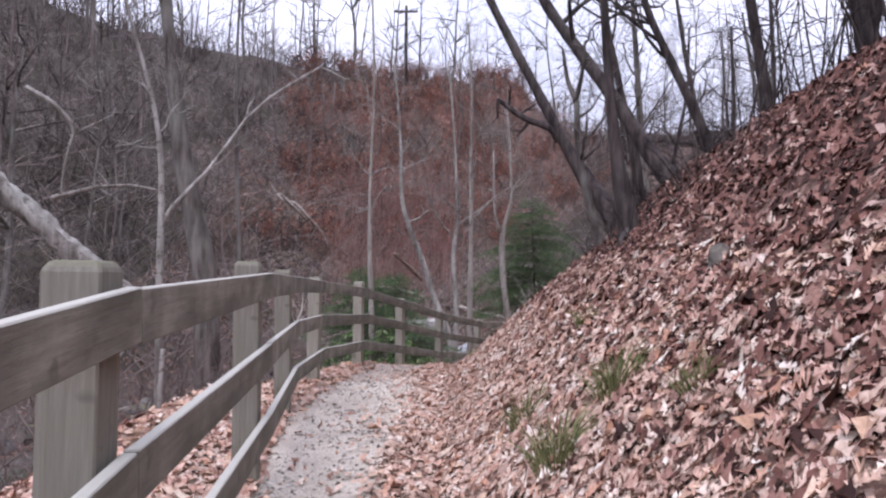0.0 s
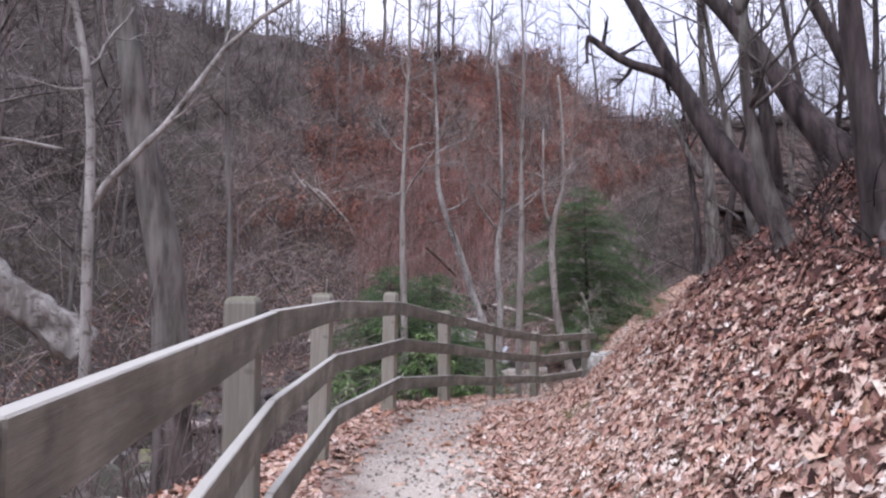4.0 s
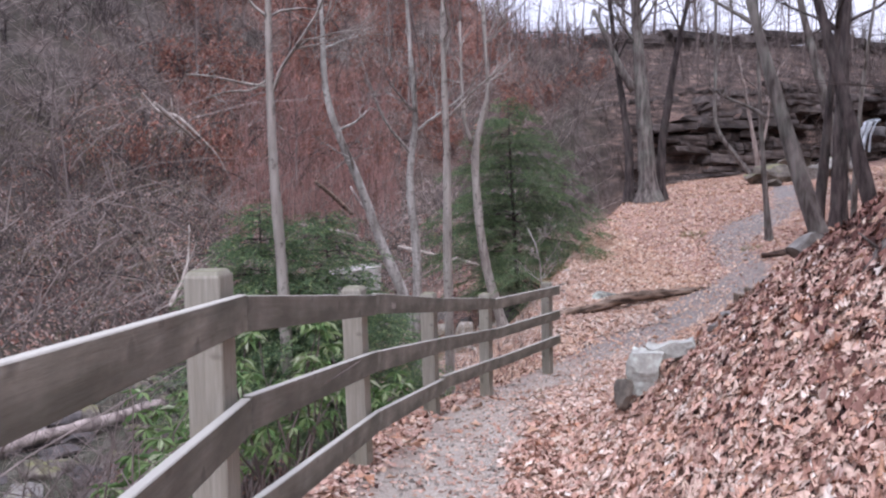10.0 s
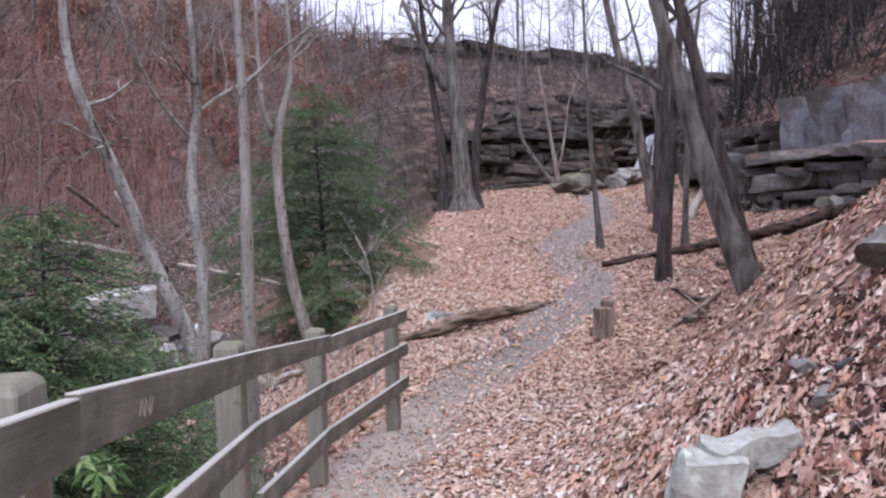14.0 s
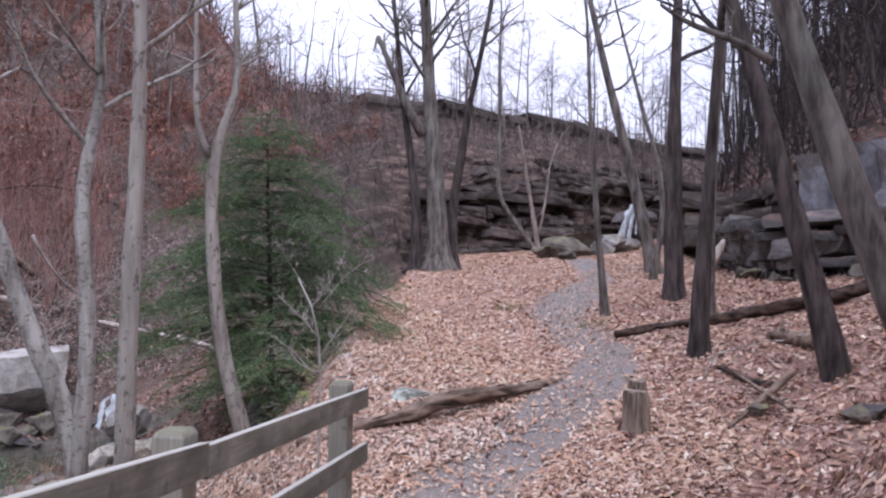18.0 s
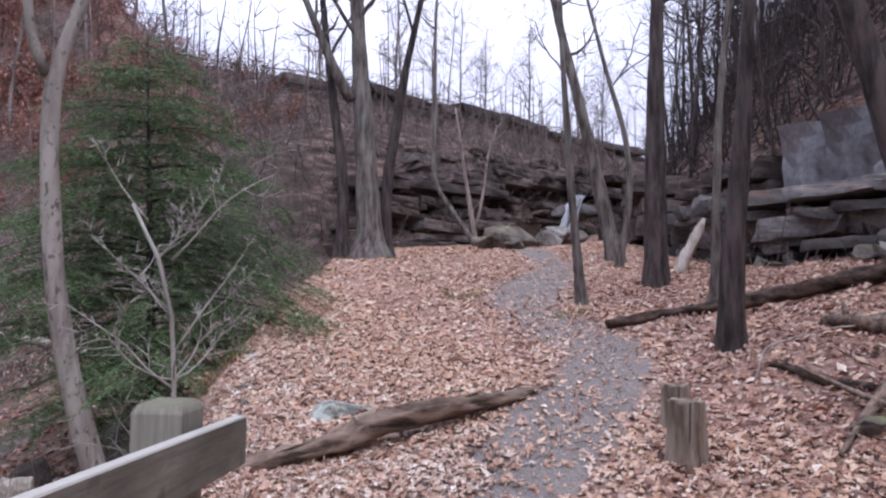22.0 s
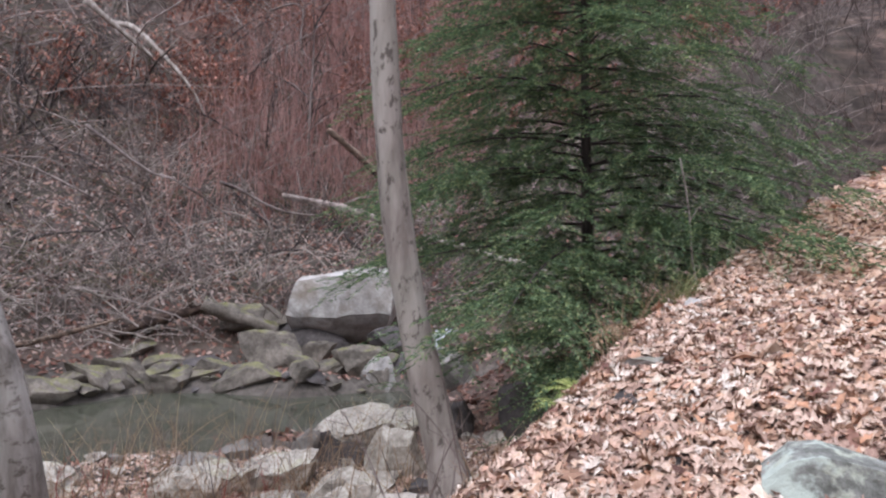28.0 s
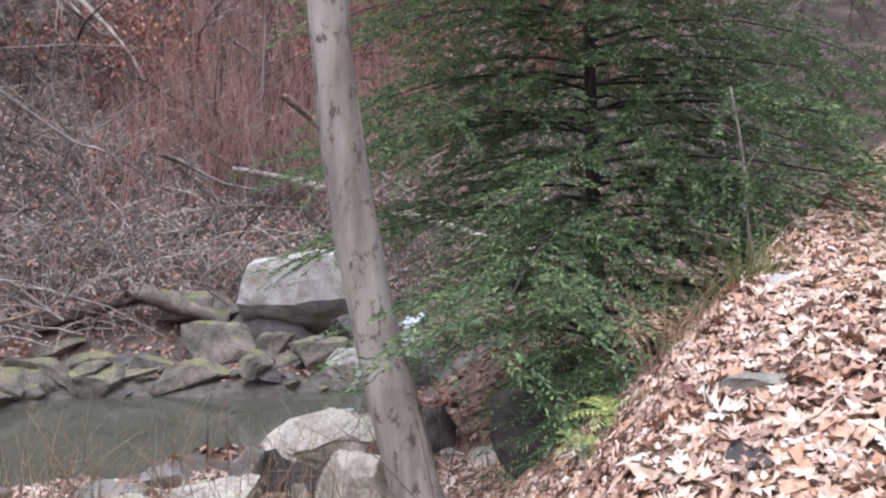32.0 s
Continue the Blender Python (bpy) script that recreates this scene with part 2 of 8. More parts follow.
M_WOOD = wood_material("weathered_rail_wood", (0.5, 7, 7))
_nt = M_WOOD.node_tree
_b = _nt.nodes["Principled BSDF"]
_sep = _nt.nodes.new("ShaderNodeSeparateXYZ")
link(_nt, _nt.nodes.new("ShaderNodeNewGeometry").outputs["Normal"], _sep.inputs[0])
_face = _b.inputs["Base Color"].links[0].from_socket
_drip = noise_tex(_nt, 3.4, 5.0, 0.6, (1.1, 1.0, 0.9))
_face = mixed(_nt, ramp(_nt, _drip.outputs["Fac"], [(0.42, (0, 0, 0)), (0.66, (0.6, 0.6, 0.6))]), _face, (0.125, 0.108, 0.088))
_damp = noise_tex(_nt, 1.1, 6.0, 0.65, (0.8, 1.0, 2.4))
_face = mixed(_nt, ramp(_nt, _damp.outputs["Fac"], [(0.42, (0, 0, 0)), (0.58, (0.78, 0.78, 0.78))]), _face, (0.100, 0.096, 0.076))
# upward faces paler: skylight on the rail tops is put into the colour
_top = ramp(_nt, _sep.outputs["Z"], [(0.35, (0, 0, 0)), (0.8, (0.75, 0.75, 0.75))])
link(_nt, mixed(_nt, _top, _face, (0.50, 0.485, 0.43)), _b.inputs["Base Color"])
M_POST = wood_material("weathered_post_wood", (12, 12, 0.7))
_nt = M_POST.node_tree
_b = _nt.nodes["Principled BSDF"]
_sep = _nt.nodes.new("ShaderNodeSeparateXYZ")
link(_nt, _nt.nodes.new("ShaderNodeNewGeometry").outputs["Normal"], _sep.inputs[0])
_top = ramp(_nt, _sep.outputs["Z"], [(0.35, (0, 0, 0)), (0.8, (0.7, 0.7, 0.7))])
link(_nt, mixed(_nt, _top, _b.inputs["Base Color"].links[0].from_socket, (0.145, 0.145, 0.085)), _b.inputs["Base Color"])


def stone_material(name, dark, light, moss=0.0, stain=0.5, scale=2.2, layered=1.0):
    m, nt, b = mat(name, 0.85, 0.25)
    n = noise_tex(nt, scale, 9.0, 0.62, (1, 1, layered))
    f = noise_tex(nt, scale * 8, 5.0, 0.7)
    c = ramp(nt, n.outputs["Fac"], [(0.30, dark), (0.66, light)])
    c = mixed(nt, stain, c, ramp(nt, f.outputs["Fac"], [(0.35, (0.5, 0.47, 0.46)), (0.65, (1, 1, 1))]), "MULTIPLY")
    if moss:
        up = nt.nodes.new("ShaderNodeNewGeometry")
        sep = nt.nodes.new("ShaderNodeSeparateXYZ")
        link(nt, up.outputs["Normal"], sep.inputs[0])
        add = nt.nodes.new("ShaderNodeMath")
        add.operation = "MULTIPLY"
        link(nt, sep.outputs["Z"], add.inputs[0])
        link(nt, noise_tex(nt, 3.0, 5.0).outputs["Fac"], add.inputs[1])
        c = mixed(nt, ramp(nt, add.outputs[0], [(0.50 - 0.22 * moss, (0, 0, 0)), (0.72 - 0.22 * moss, (0.85, 0.85, 0.85))]), c, mixed(nt, f.outputs["Fac"], (0.085, 0.088, 0.026), (0.245, 0.25, 0.075)))
    link(nt, c, b.inputs["Base Color"])
    bumped(nt, b, n.outputs["Fac"], 0.7, 0.06)
    return m


def lichened(m, scale, low, high, colour):
    """Lays crusty pale blotches over a stone."""
    nt = m.node_tree
    b = nt.nodes["Principled BSDF"]
    blot = noise_tex(nt, scale, 7.0, 0.65)
    link(nt, mixed(nt, ramp(nt, blot.outputs["Fac"], [(low, (0, 0, 0)), (high, (0.9, 0.9, 0.9))]), b.inputs["Base Color"].links[0].from_socket, colour), b.inputs["Base Color"])


M_STONE = stone_material("grey_sandstone", (0.13, 0.12, 0.107), (0.36, 0.34, 0.315), 0.3)
M_STONE_MOSS = stone_material("mossy_stone", (0.045, 0.04, 0.033), (0.25, 0.22, 0.185), 0.60)
M_STONE_DARK = stone_material("wet_dark_stone", (0.035, 0.032, 0.032), (0.15, 0.135, 0.13), 0.0)
M_STONE_TAN = stone_material("tan_shore_stone", (0.21, 0.185, 0.15), (0.66, 0.615, 0.535), 0.1, 0.65, 3.2)
M_STONE_PALE = stone_material("pale_boulder", (0.27, 0.255, 0.235), (0.56, 0.54, 0.51), 0.0, 0.4)
lichened(M_STONE_PALE, 1.7, 0.50, 0.68, (0.21, 0.175, 0.135))
M_PEBBLE = leaf_material("loose_gravel", [(0.0, (0.14, 0.125, 0.11)), (0.4, (0.30, 0.275, 0.24)), (0.8, (0.44, 0.41, 0.37)), (1.0, (0.62, 0.59, 0.55))], 0.85)
M_LICHEN = stone_material("lichened_slab", (0.10, 0.105, 0.09), (0.36, 0.37, 0.34), 0.2, 0.5, 5.0)
lichened(M_LICHEN, 6.0, 0.50, 0.58, (0.46, 0.52, 0.46))
M_LICHEN_WHITE = stone_material("white_lichened_stone", (0.27, 0.265, 0.235), (0.54, 0.55, 0.50), 0.1, 0.35, 4.0)
lichened(M_LICHEN, 9.0, 0.53, 0.63, (0.45, 0.48, 0.39))
lichened(M_LICHEN_WHITE, 9.0, 0.53, 0.62, (0.58, 0.64, 0.57))


def ground_material():
    m, nt, b = mat("woodland_ground", 0.95, 0.15)
    vor = nt.nodes.new("ShaderNodeTexVoronoi")
    vor.inputs["Scale"].default_value = 20.0
    vor.inputs["Randomness"].default_value = 1.0
    c = nt.nodes.new("ShaderNodeTexCoord")
    wob = noise_tex(nt, 6.0, 4.0)
    w = mixed(nt, 0.22, c.outputs["Object"], wob.outputs["Color"], "ADD")
    link(nt, w, vor.inputs["Vector"])
    litter = ramp(nt, vor.outputs["Color"], [(0.0, (0.17, 0.10, 0.08)), (0.35, (0.34, 0.21, 0.165)), (0.6, (0.42, 0.28, 0.22)), (0.85, (0.54, 0.39, 0.32)), (1.0, (0.62, 0.51, 0.44))])
    edges = ramp(nt, vor.outputs["Distance"], [(0.0, (1, 1, 1)), (0.55, (0.75, 0.72, 0.7)), (0.9, (0.42, 0.37, 0.34))])
    litter = mixed(nt, 1.0, litter, edges, "MULTIPLY")
    broad = noise_tex(nt, 0.7, 5.0)
    litter = mixed(nt, ramp(nt, broad.outputs["Fac"], [(0.42, (0, 0, 0)), (0.66, (0.35, 0.35, 0.35))]), litter, (0.12, 0.085, 0.068))
    # bank soil darkens upslope, with tree shade put into its colour
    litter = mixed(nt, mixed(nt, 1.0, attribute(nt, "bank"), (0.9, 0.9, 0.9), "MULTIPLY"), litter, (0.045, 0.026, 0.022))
    grit = noise_tex(nt, 55.0, 4.0, 0.8)
    gravel = ramp(nt, grit.outputs["Fac"], [(0.33, (0.31, 0.27, 0.215)), (0.5, (0.52, 0.465, 0.39)), (0.68, (0.68, 0.63, 0.545))])
    gravel = mixed(nt, ramp(nt, noise_tex(nt, 1.9, 4.0).outputs["Fac"], [(0.45, (0, 0, 0)), (0.7, (0.55, 0.55, 0.55))]), gravel, (0.27, 0.225, 0.19))
    gravel = mixed(nt, mixed(nt, 1.0, attribute(nt, "damp"), (0.85, 0.85, 0.85), "MULTIPLY"), gravel, mixed(nt, ramp(nt, grit.outputs["Fac"], [(0.40, (0, 0, 0)), (0.62, (1, 1, 1))]), (0.085, 0.078, 0.075), (0.24, 0.222, 0.212)))
    slope = noise_tex(nt, 4.5, 7.0, 0.7, (1, 1, 0.35))
    brush = ramp(nt, slope.outputs["Fac"], [(0.30, (0.020, 0.016, 0.015)), (0.5, (0.080, 0.066, 0.058)), (0.70, (0.20, 0.168, 0.15))])
    brush = mixed(nt, ramp(nt, noise_tex(nt, 0.9, 5.0, 0.65).outputs["Fac"], [(0.42, (0, 0, 0)), (0.62, (0.7, 0.7, 0.7))]), brush, (0.050, 0.047, 0.034))
    rusty = ramp(nt, noise_tex(nt, 5.0, 6.0, 0.7).outputs["Fac"], [(0.33, (0.055, 0.028, 0.024)), (0.5, (0.23, 0.115, 0.09)), (0.68, (0.46, 0.29, 0.235))])
    brush = mixed(nt, attribute(nt, "rust"), brush, rusty)
    bed = ramp(nt, noise_tex(nt, 7.0, 6.0).outputs["Fac"], [(0.3, (0.035, 0.03, 0.026)), (0.7, (0.17, 0.15, 0.13))])
    base = mixed(nt, attribute(nt, "hill"), litter, brush)
    crag = ramp(nt, noise_tex(nt, 1.7, 8.0, 0.7, (0.6, 0.6, 2.4)).outputs["Fac"], [(0.36, (0.022, 0.018, 0.017)), (0.5, (0.080, 0.060, 0.052)), (0.64, (0.23, 0.160, 0.130))])
    base = mixed(nt, attribute(nt, "crag"), base, crag)
    base = mixed(nt, attribute(nt, "bed"), base, bed)
    base = mixed(nt, attribute(nt, "grit"), base, gravel)
    link(nt, base, b.inputs["Base Color"])
    bumped(nt, b, mixed(nt, 0.5, edges, grit.outputs["Fac"]), 0.6, 0.03)
    return m


M_GROUND = ground_material()


def water_material():
    m, nt, b = mat("still_murky_water", 0.07, 0.5)
    b.inputs["Base Color"].default_value = (0.066, 0.068, 0.050, 1)
    n = noise_tex(nt, 5.0, 3.0)
    bumped(nt, b, n.outputs["Fac"], 0.10, 0.02)
    return m


M_WATER = water_material()


def foam_material():
    m, nt, b = mat("white_water", 0.35, 0.5)
    n = noise_tex(nt, 9.0, 5.0, 0.7, (1, 1, 0.2))
    link(nt, ramp(nt, n.outputs["Fac"], [(0.3, (0.25, 0.28, 0.31)), (0.62, (0.52, 0.55, 0.58))]), b.inputs["Base Color"])
    bumped(nt, b, n.outputs["Fac"], 0.6, 0.05)
    return m


M_FOAM = foam_material()
M_METAL, _nt, _b = mat("dark_painted_steel", 0.6, 0.4)
_b.inputs["Base Color"].default_value = (0.06, 0.055, 0.06, 1)
_b.inputs["Metallic"].default_value = 0.4


# ---- the lie of the land ----
def sstep(a, b, x):
    t = np.clip((x - a) / (b - a), 0.0, 1.0)
    return t * t * (3 - 2 * t)


def smax(a, b, k):
    h = np.clip(0.5 + 0.5 * (a - b) / k, 0.0, 1.0)
    return b + (a - b) * h + k * h * (1 - h)


def waves(x, y, s, seed=0.0):
    """Cheap smooth noise of wavelength about s, from -1 to 1."""
    q = 6.283 / s
    return (np.sin(q * (x + 0.31 * y) + 1.7 + seed) + np.sin(q * (0.83 * y - 0.42 * x) * 1.13 + 4.1 + 2 * seed)
            + np.sin(q * (0.67 * x + 0.71 * y) * 1.71 + 0.6 + 3 * seed) * 0.6
            + np.sin(q * (0.9 * x - 0.55 * y) * 2.63 + 2.9 - seed) * 0.4) / 3.0


PATH_Y = [-30, 0, 3, 5, 8.5, 10.8, 12.8, 15, 17, 19, 22]
PATH_Z = [-0.6, 0.06, 0.24, 0.32, 0.22, 0.08, -0.17, -0.50, -0.75, -0.90, -0.9]
FENCE_Y = [-4.8, -2.6, -0.4, 1.75, 4.0, 6.31, 8.45, 10.79, 12.83, 14.99, 16.99, 18.79]
FENCE_Z = [1.02, 1.12, 1.24, 1.43, 1.49, 1.47, 1.42, 1.31, 1.04, 0.70, 0.41, 0.34]
FENCE_X = [-0.40, -0.50, -0.62, -0.78, -1.0, -1.33, -1.45, -1.19, -0.66, 0.05, 0.98, 2.38]
EDGE_Y = [-40, -8, 2.0, 4.5, 6.4, 8.45, 10.8, 12.8, 15, 17, 19, 22, 24, 25.5, 27, 29, 31, 34, 38, 44]
EDGE_X = [-3.0, -1.4, -1.75, -2.3, -2.45, -2.0, -1.6, -1.1, -0.4, 0.5, 1.95, 2.95, 3.68, 4.32, 5.15, 6.5, 7.9, 9.6, 12.2, 17.0]
FOOT_Y = [-40, 0, 7, 9.5, 11, 12, 13, 14, 15, 16, 17, 18, 20, 24]
FOOT_X = [0.6, 0.0, 0.0, 0.08, 0.3, 0.55, 0.8, 1.2, 1.75, 2.4, 3.8, 7.0, 13.5, 28.0]
HILL_X = [-60, -14, -10.0, -6.6, -2.4, 4.0, 9.0, 14.0, 70]
HILL_Y = [-40, 4, 22.5, 31.0, 34.9, 37.6, 39.6, 41.6, 49]
WATER_Z = -2.72


def path_height(x, y):
    near = np.interp(y, PATH_Y, PATH_Z)
    far = -0.90 + 0.075 * (x - 2.5) + 0.152 * (y - 19)
    far = np.where(y > 32, -0.90 + 0.075 * (x - 2.5) + 0.152 * 13 + 0.06 * (y - 32), far)
    far = far - 0.5 * (1 - sstep(2.5, 9.5, x)) * sstep(18, 20.5, y) * (1 - sstep(27, 31, y))
    return near + (far - near) * sstep(15.5, 20.5, y + 0.25 * np.clip(x - 2, 0, 8))


def hill_distance(x, y):
    """Metres behind the foot of the far hillside."""
    d = np.full(np.shape(x), 1e9)
    side = np.zeros(np.shape(x))
    for x0, y0, x1, y1 in zip(HILL_X, HILL_Y, HILL_X[1:], HILL_Y[1:]):
        ux, uy = x1 - x0, y1 - y0
        n = math.hypot(ux, uy)
        t = np.clip(((x - x0) * ux + (y - y0) * uy) / n / n, 0, 1)
        r = np.hypot(x - x0 - t * ux, y - y0 - t * uy)
        s = (ux * (y - y0) - uy * (x - x0)) / n
        closer = r < d
        side = np.where(closer, np.sign(s), side)
        d = np.where(closer, r, d)
    return d * side


STREAM_X = [-12, -9.0, -8.0, -7.2, -5.6, -2.6, -0.8, 1.6, 4.5, 9.0, 15.0, 22.0]
STREAM_Y = [-40, 0.0, 10.0, 18.0, 26.0, 29.9, 30.6, 32.6, 35.6, 38.2, 40.2, 41.2]
STREAM_W = [1.8, 1.8, 1.7, 1.7, 1.8, 2.0, 1.5, 0.9, 0.9, 0.9, 0.9, 1.0]
ROCK_Y = [8, 14, 17, 22.5, 25.2, 29, 34, 39.5, 46]
ROCK_X = [15.5, 14.0, 14.6, 16.9, 16.7, 18.5, 22.2, 28.5, 34.0]


def stream_distance(x, y):
    """Distance to the stream's middle, divided by its half width."""
    best = np.full(np.shape(x), 1e9)
    for k in range(len(STREAM_X) - 1):
        x0, y0, ux, uy = STREAM_X[k], STREAM_Y[k], STREAM_X[k + 1] - STREAM_X[k], STREAM_Y[k + 1] - STREAM_Y[k]
        t = np.clip(((x - x0) * ux + (y - y0) * uy) / (ux * ux + uy * uy), 0, 1)
        w = STREAM_W[k] + t * (STREAM_W[k + 1] - STREAM_W[k])
        best = np.minimum(best, np.hypot(x - x0 - t * ux, y - y0 - t * uy) / w)
    return best


def height(x, y):
    """Metres of the ground above the datum at x, y (numpy arrays)."""
    x, y = np.asarray(x, float), np.asarray(y, float)
    g = path_height(x, y)
    # the leafy bank beside the path
    foot = np.interp(y, FOOT_Y, FOOT_X)
    lean = np.interp(y, [7, 9.5, 12, 14, 16, 18], [1.0, 0.98, 0.92, 0.84, 0.74, 0.48])
    d = (x - foot) * lean
    up = 0.87 * np.clip(d, 0, 3.2) + 0.62 * np.clip(d - 3.2, 0, 6) + 0.42 * np.clip(d - 9.2, 0, 12) + 0.12 * np.clip(d - 21, 0, 60)
    up = up * (1 - 0.35 * np.exp(-(np.clip(d, 0, 9) / 0.5) ** 2)) * np.interp(y, [-60, 12, 17, 21], [1.0, 1.0, 0.72, 0.4])
    g = g + up
    # the drop to the stream
    edge = np.interp(y, EDGE_Y, EDGE_X)
    steep = np.interp(y, [8, 14, 20, 25, 30], [0.46, 0.52, 0.72, 0.8, 0.85])
    e = np.clip(edge - x, 0, None)
    bed = np.interp(x, [-8, 1, 5, 9, 14, 20], [-2.5, -2.42, -1.3, 0.3, 1.2, 1.7]) + 0.10 * waves(x, y, 1.9, 2.0)
    bed = bed - 0.62 * (1 - sstep(0.65, 1.25, stream_distance(x, y)))
    g = smax(g - steep * e - 0.10 * np.clip(e, 0, 1.0), bed, 0.35)
    # the far hillside, with the back wall of the hollow behind it
    h = hill_distance(x, y)
    rise = 1.05 * np.clip(h, 0, 14) + 0.92 * np.clip(h - 14, 0, 6) + 0.12 * np.clip(h - 20, 0, 30)
    wall = sstep(5, 13, x)
    rise_wall = 2.2 * np.clip(h - 0.5, 0, 2.8) + 0.62 * np.clip(h - 3.3, 0, 7.2) + 0.02 * np.clip(h - 11, 0, 99)
    hill = bed + 0.25 + (rise * (1 - wall) + rise_wall * wall) + np.where(h > 0, 0.35 * waves(x, y, 7.0, 5.0) * np.clip(h / 6, 0, 1), 0)
    g = np.where(h > -6, smax(g, np.where(h > -6, hill - 0.8 * np.clip(-h, 0, 9), -99), 0.5), g)
    # the rock face beside the trail, with ground climbing behind it
    r = x - np.interp(y, ROCK_Y, ROCK_X) - 0.5
    along = sstep(13, 18, y) * (1 - sstep(38.5, 43, y))
    g = g + (np.interp(y, [24, 27.5], [3.6, 2.3]) * sstep(0.0, 0.5, r) + 0.85 * np.clip(r - 0.4, 0, 10) + 0.2 * np.clip(r - 10.4, 0, 14)) * along
    # unevenness
    near = np.exp(-((x - foot) / 14) ** 2)
    g = g + 0.035 * waves(x, y, 1.1) * near + 0.06 * waves(x, y, 3.3, 1.0)
    # the mound round the leaning tree's roots
    g = g + 0.2 * np.exp(-((x - 5.6) ** 2 + (y - 16.5) ** 2) / 0.9)
    return g


# ---- mesh tools ----
class Bag:
    """Vertices and faces gathered for one mesh."""

    def __init__(self):
        self.v, self.f, self.n = [], [], 0

    def add(self, verts, faces):
        verts = np.asarray(verts, float)
        self.v.append(verts)
        self.f.extend([tuple(int(i) + self.n for i in f) for f in faces])
        self.n += len(verts)

    def tube(self, pts, radii, sides=6, cap=True):
        pts, radii = np.asarray(pts, float), np.asarray(radii, float)
        k = len(pts)
        d = np.gradient(pts, axis=0)
        d /= np.linalg.norm(d, axis=1)[:, None] + 1e-9
        ref = np.array([0.0, 0.0, 1.0]) if abs(d[0, 2]) < 0.8 else np.array([1.0, 0.0, 0.0])
        a = np.cross(d, ref)
        a /= np.linalg.norm(a, axis=1)[:, None] + 1e-9
        b = np.cross(d, a)
        th = np.arange(sides) * 2 * np.pi / sides
        ring = a[:, None, :] * np.cos(th)[None, :, None] + b[:, None, :] * np.sin(th)[None, :, None]
        verts = (pts[:, None, :] + ring * radii[:, None, None]).reshape(-1, 3)
        n = self.n
        self.v.append(verts)
        for i in range(k - 1):
            for j in range(sides):
                q, r = i * sides + j, i * sides + (j + 1) % sides
                self.f.append((n + q, n + r, n + r + sides, n + q + sides))
        if cap and sides > 3:
            self.f.append(tuple(n + (k - 1) * sides + j for j in range(sides)))
            self.f.append(tuple(n + sides - 1 - j for j in range(sides)))
        self.n += len(verts)

    def mesh(self, name, material, smooth=True):
        me = bpy.data.meshes.new(name)
        me.from_pydata(np.concatenate(self.v).tolist() if self.v else [], [], self.f)
        me.materials.append(material)
        if smooth:
            me.polygons.foreach_set("use_smooth", np.ones(len(me.polygons), bool))
        me.update()
        return me


def array_mesh(name, verts, faces, material, smooth=False):
    """A mesh from an (n, 3) array of vertices and an (m, k) array of faces."""
    me = bpy.data.meshes.new(name)
    m, k = faces.shape
    me.vertices.add(len(verts))
    me.vertices.foreach_set("co", np.asarray(verts, np.float32).ravel())
    me.loops.add(m * k)
    me.loops.foreach_set("vertex_index", faces.astype(np.int32).ravel())
    me.polygons.add(m)
    me.polygons.foreach_set("loop_start", np.arange(m, dtype=np.int32) * k)
    me.polygons.foreach_set("loop_total", np.full(m, k, np.int32))
    me.polygons.foreach_set("use_smooth", np.full(m, smooth))
    me.materials.append(material)
    me.update(calc_edges=True)
    return me


def part(name, mesh, parent, label=""):
    ob = new(name, mesh)
    if parent is not None:
        ob.parent = parent
    return tagged(ob, label)


def thing(name, label, category, group="", kind="", at=(0, 0, 0)):
    ob = new(name)
    ob.location = at
    ob.empty_display_size = 0.2
    return tagged(ob, label, category, group, kind)


def ground_at(x, y):
    return float(height(np.array([x]), np.array([y]))[0])


def bent(p, q, n, rng, wobble):
    """n points from p to q with a soft random bend."""
    p, q = np.asarray(p, float), np.asarray(q, float)
    t = np.linspace(0, 1, n)[:, None]
    side = rng.normal(size=(2, 3)) * wobble * np.linalg.norm(q - p)
    return p + (q - p) * t + side[0] * np.sin(np.pi * t) + side[1] * np.sin(2 * np.pi * t) * 0.5


# ---- ground: one sheet from the path to the horizon ----
TRAIL_X = [-0.75, -0.80, -0.82, -0.74, -0.30, 0.38, 1.45, 3.05, 4.8, 5.7, 6.65, 7.45, 8.05, 8.5, 9.35, 11.0, 12.8, 15.5]
TRAIL_Y = [-30.0, 0.0, 5.0, 9.5, 12.0, 14.6, 17.2, 19.5, 20.9, 21.25, 21.7, 22.2, 22.8, 24.5, 25.95, 27.3, 28.8, 33.0]
TRAIL_W = [0.55, 0.60, 0.60, 0.60, 0.60, 0.60, 0.60, 0.70, 0.74, 0.72, 0.68, 0.58, 0.45, 0.55, 0.72, 0.72, 0.5, 0.5]


def trail_distance(x, y):
    """Distance to the trodden line, divided by its half width."""
    best = np.full(np.shape(x), 1e9)
    for k in range(len(TRAIL_X) - 1):
        x0, y0, ux, uy = TRAIL_X[k], TRAIL_Y[k], TRAIL_X[k + 1] - TRAIL_X[k], TRAIL_Y[k + 1] - TRAIL_Y[k]
        t = np.clip(((x - x0) * ux + (y - y0) * uy) / (ux * ux + uy * uy), 0, 1)
        w = TRAIL_W[k] + t * (TRAIL_W[k + 1] - TRAIL_W[k])
        best = np.minimum(best, np.hypot(x - x0 - t * ux, y - y0 - t * uy) / w)
    return best


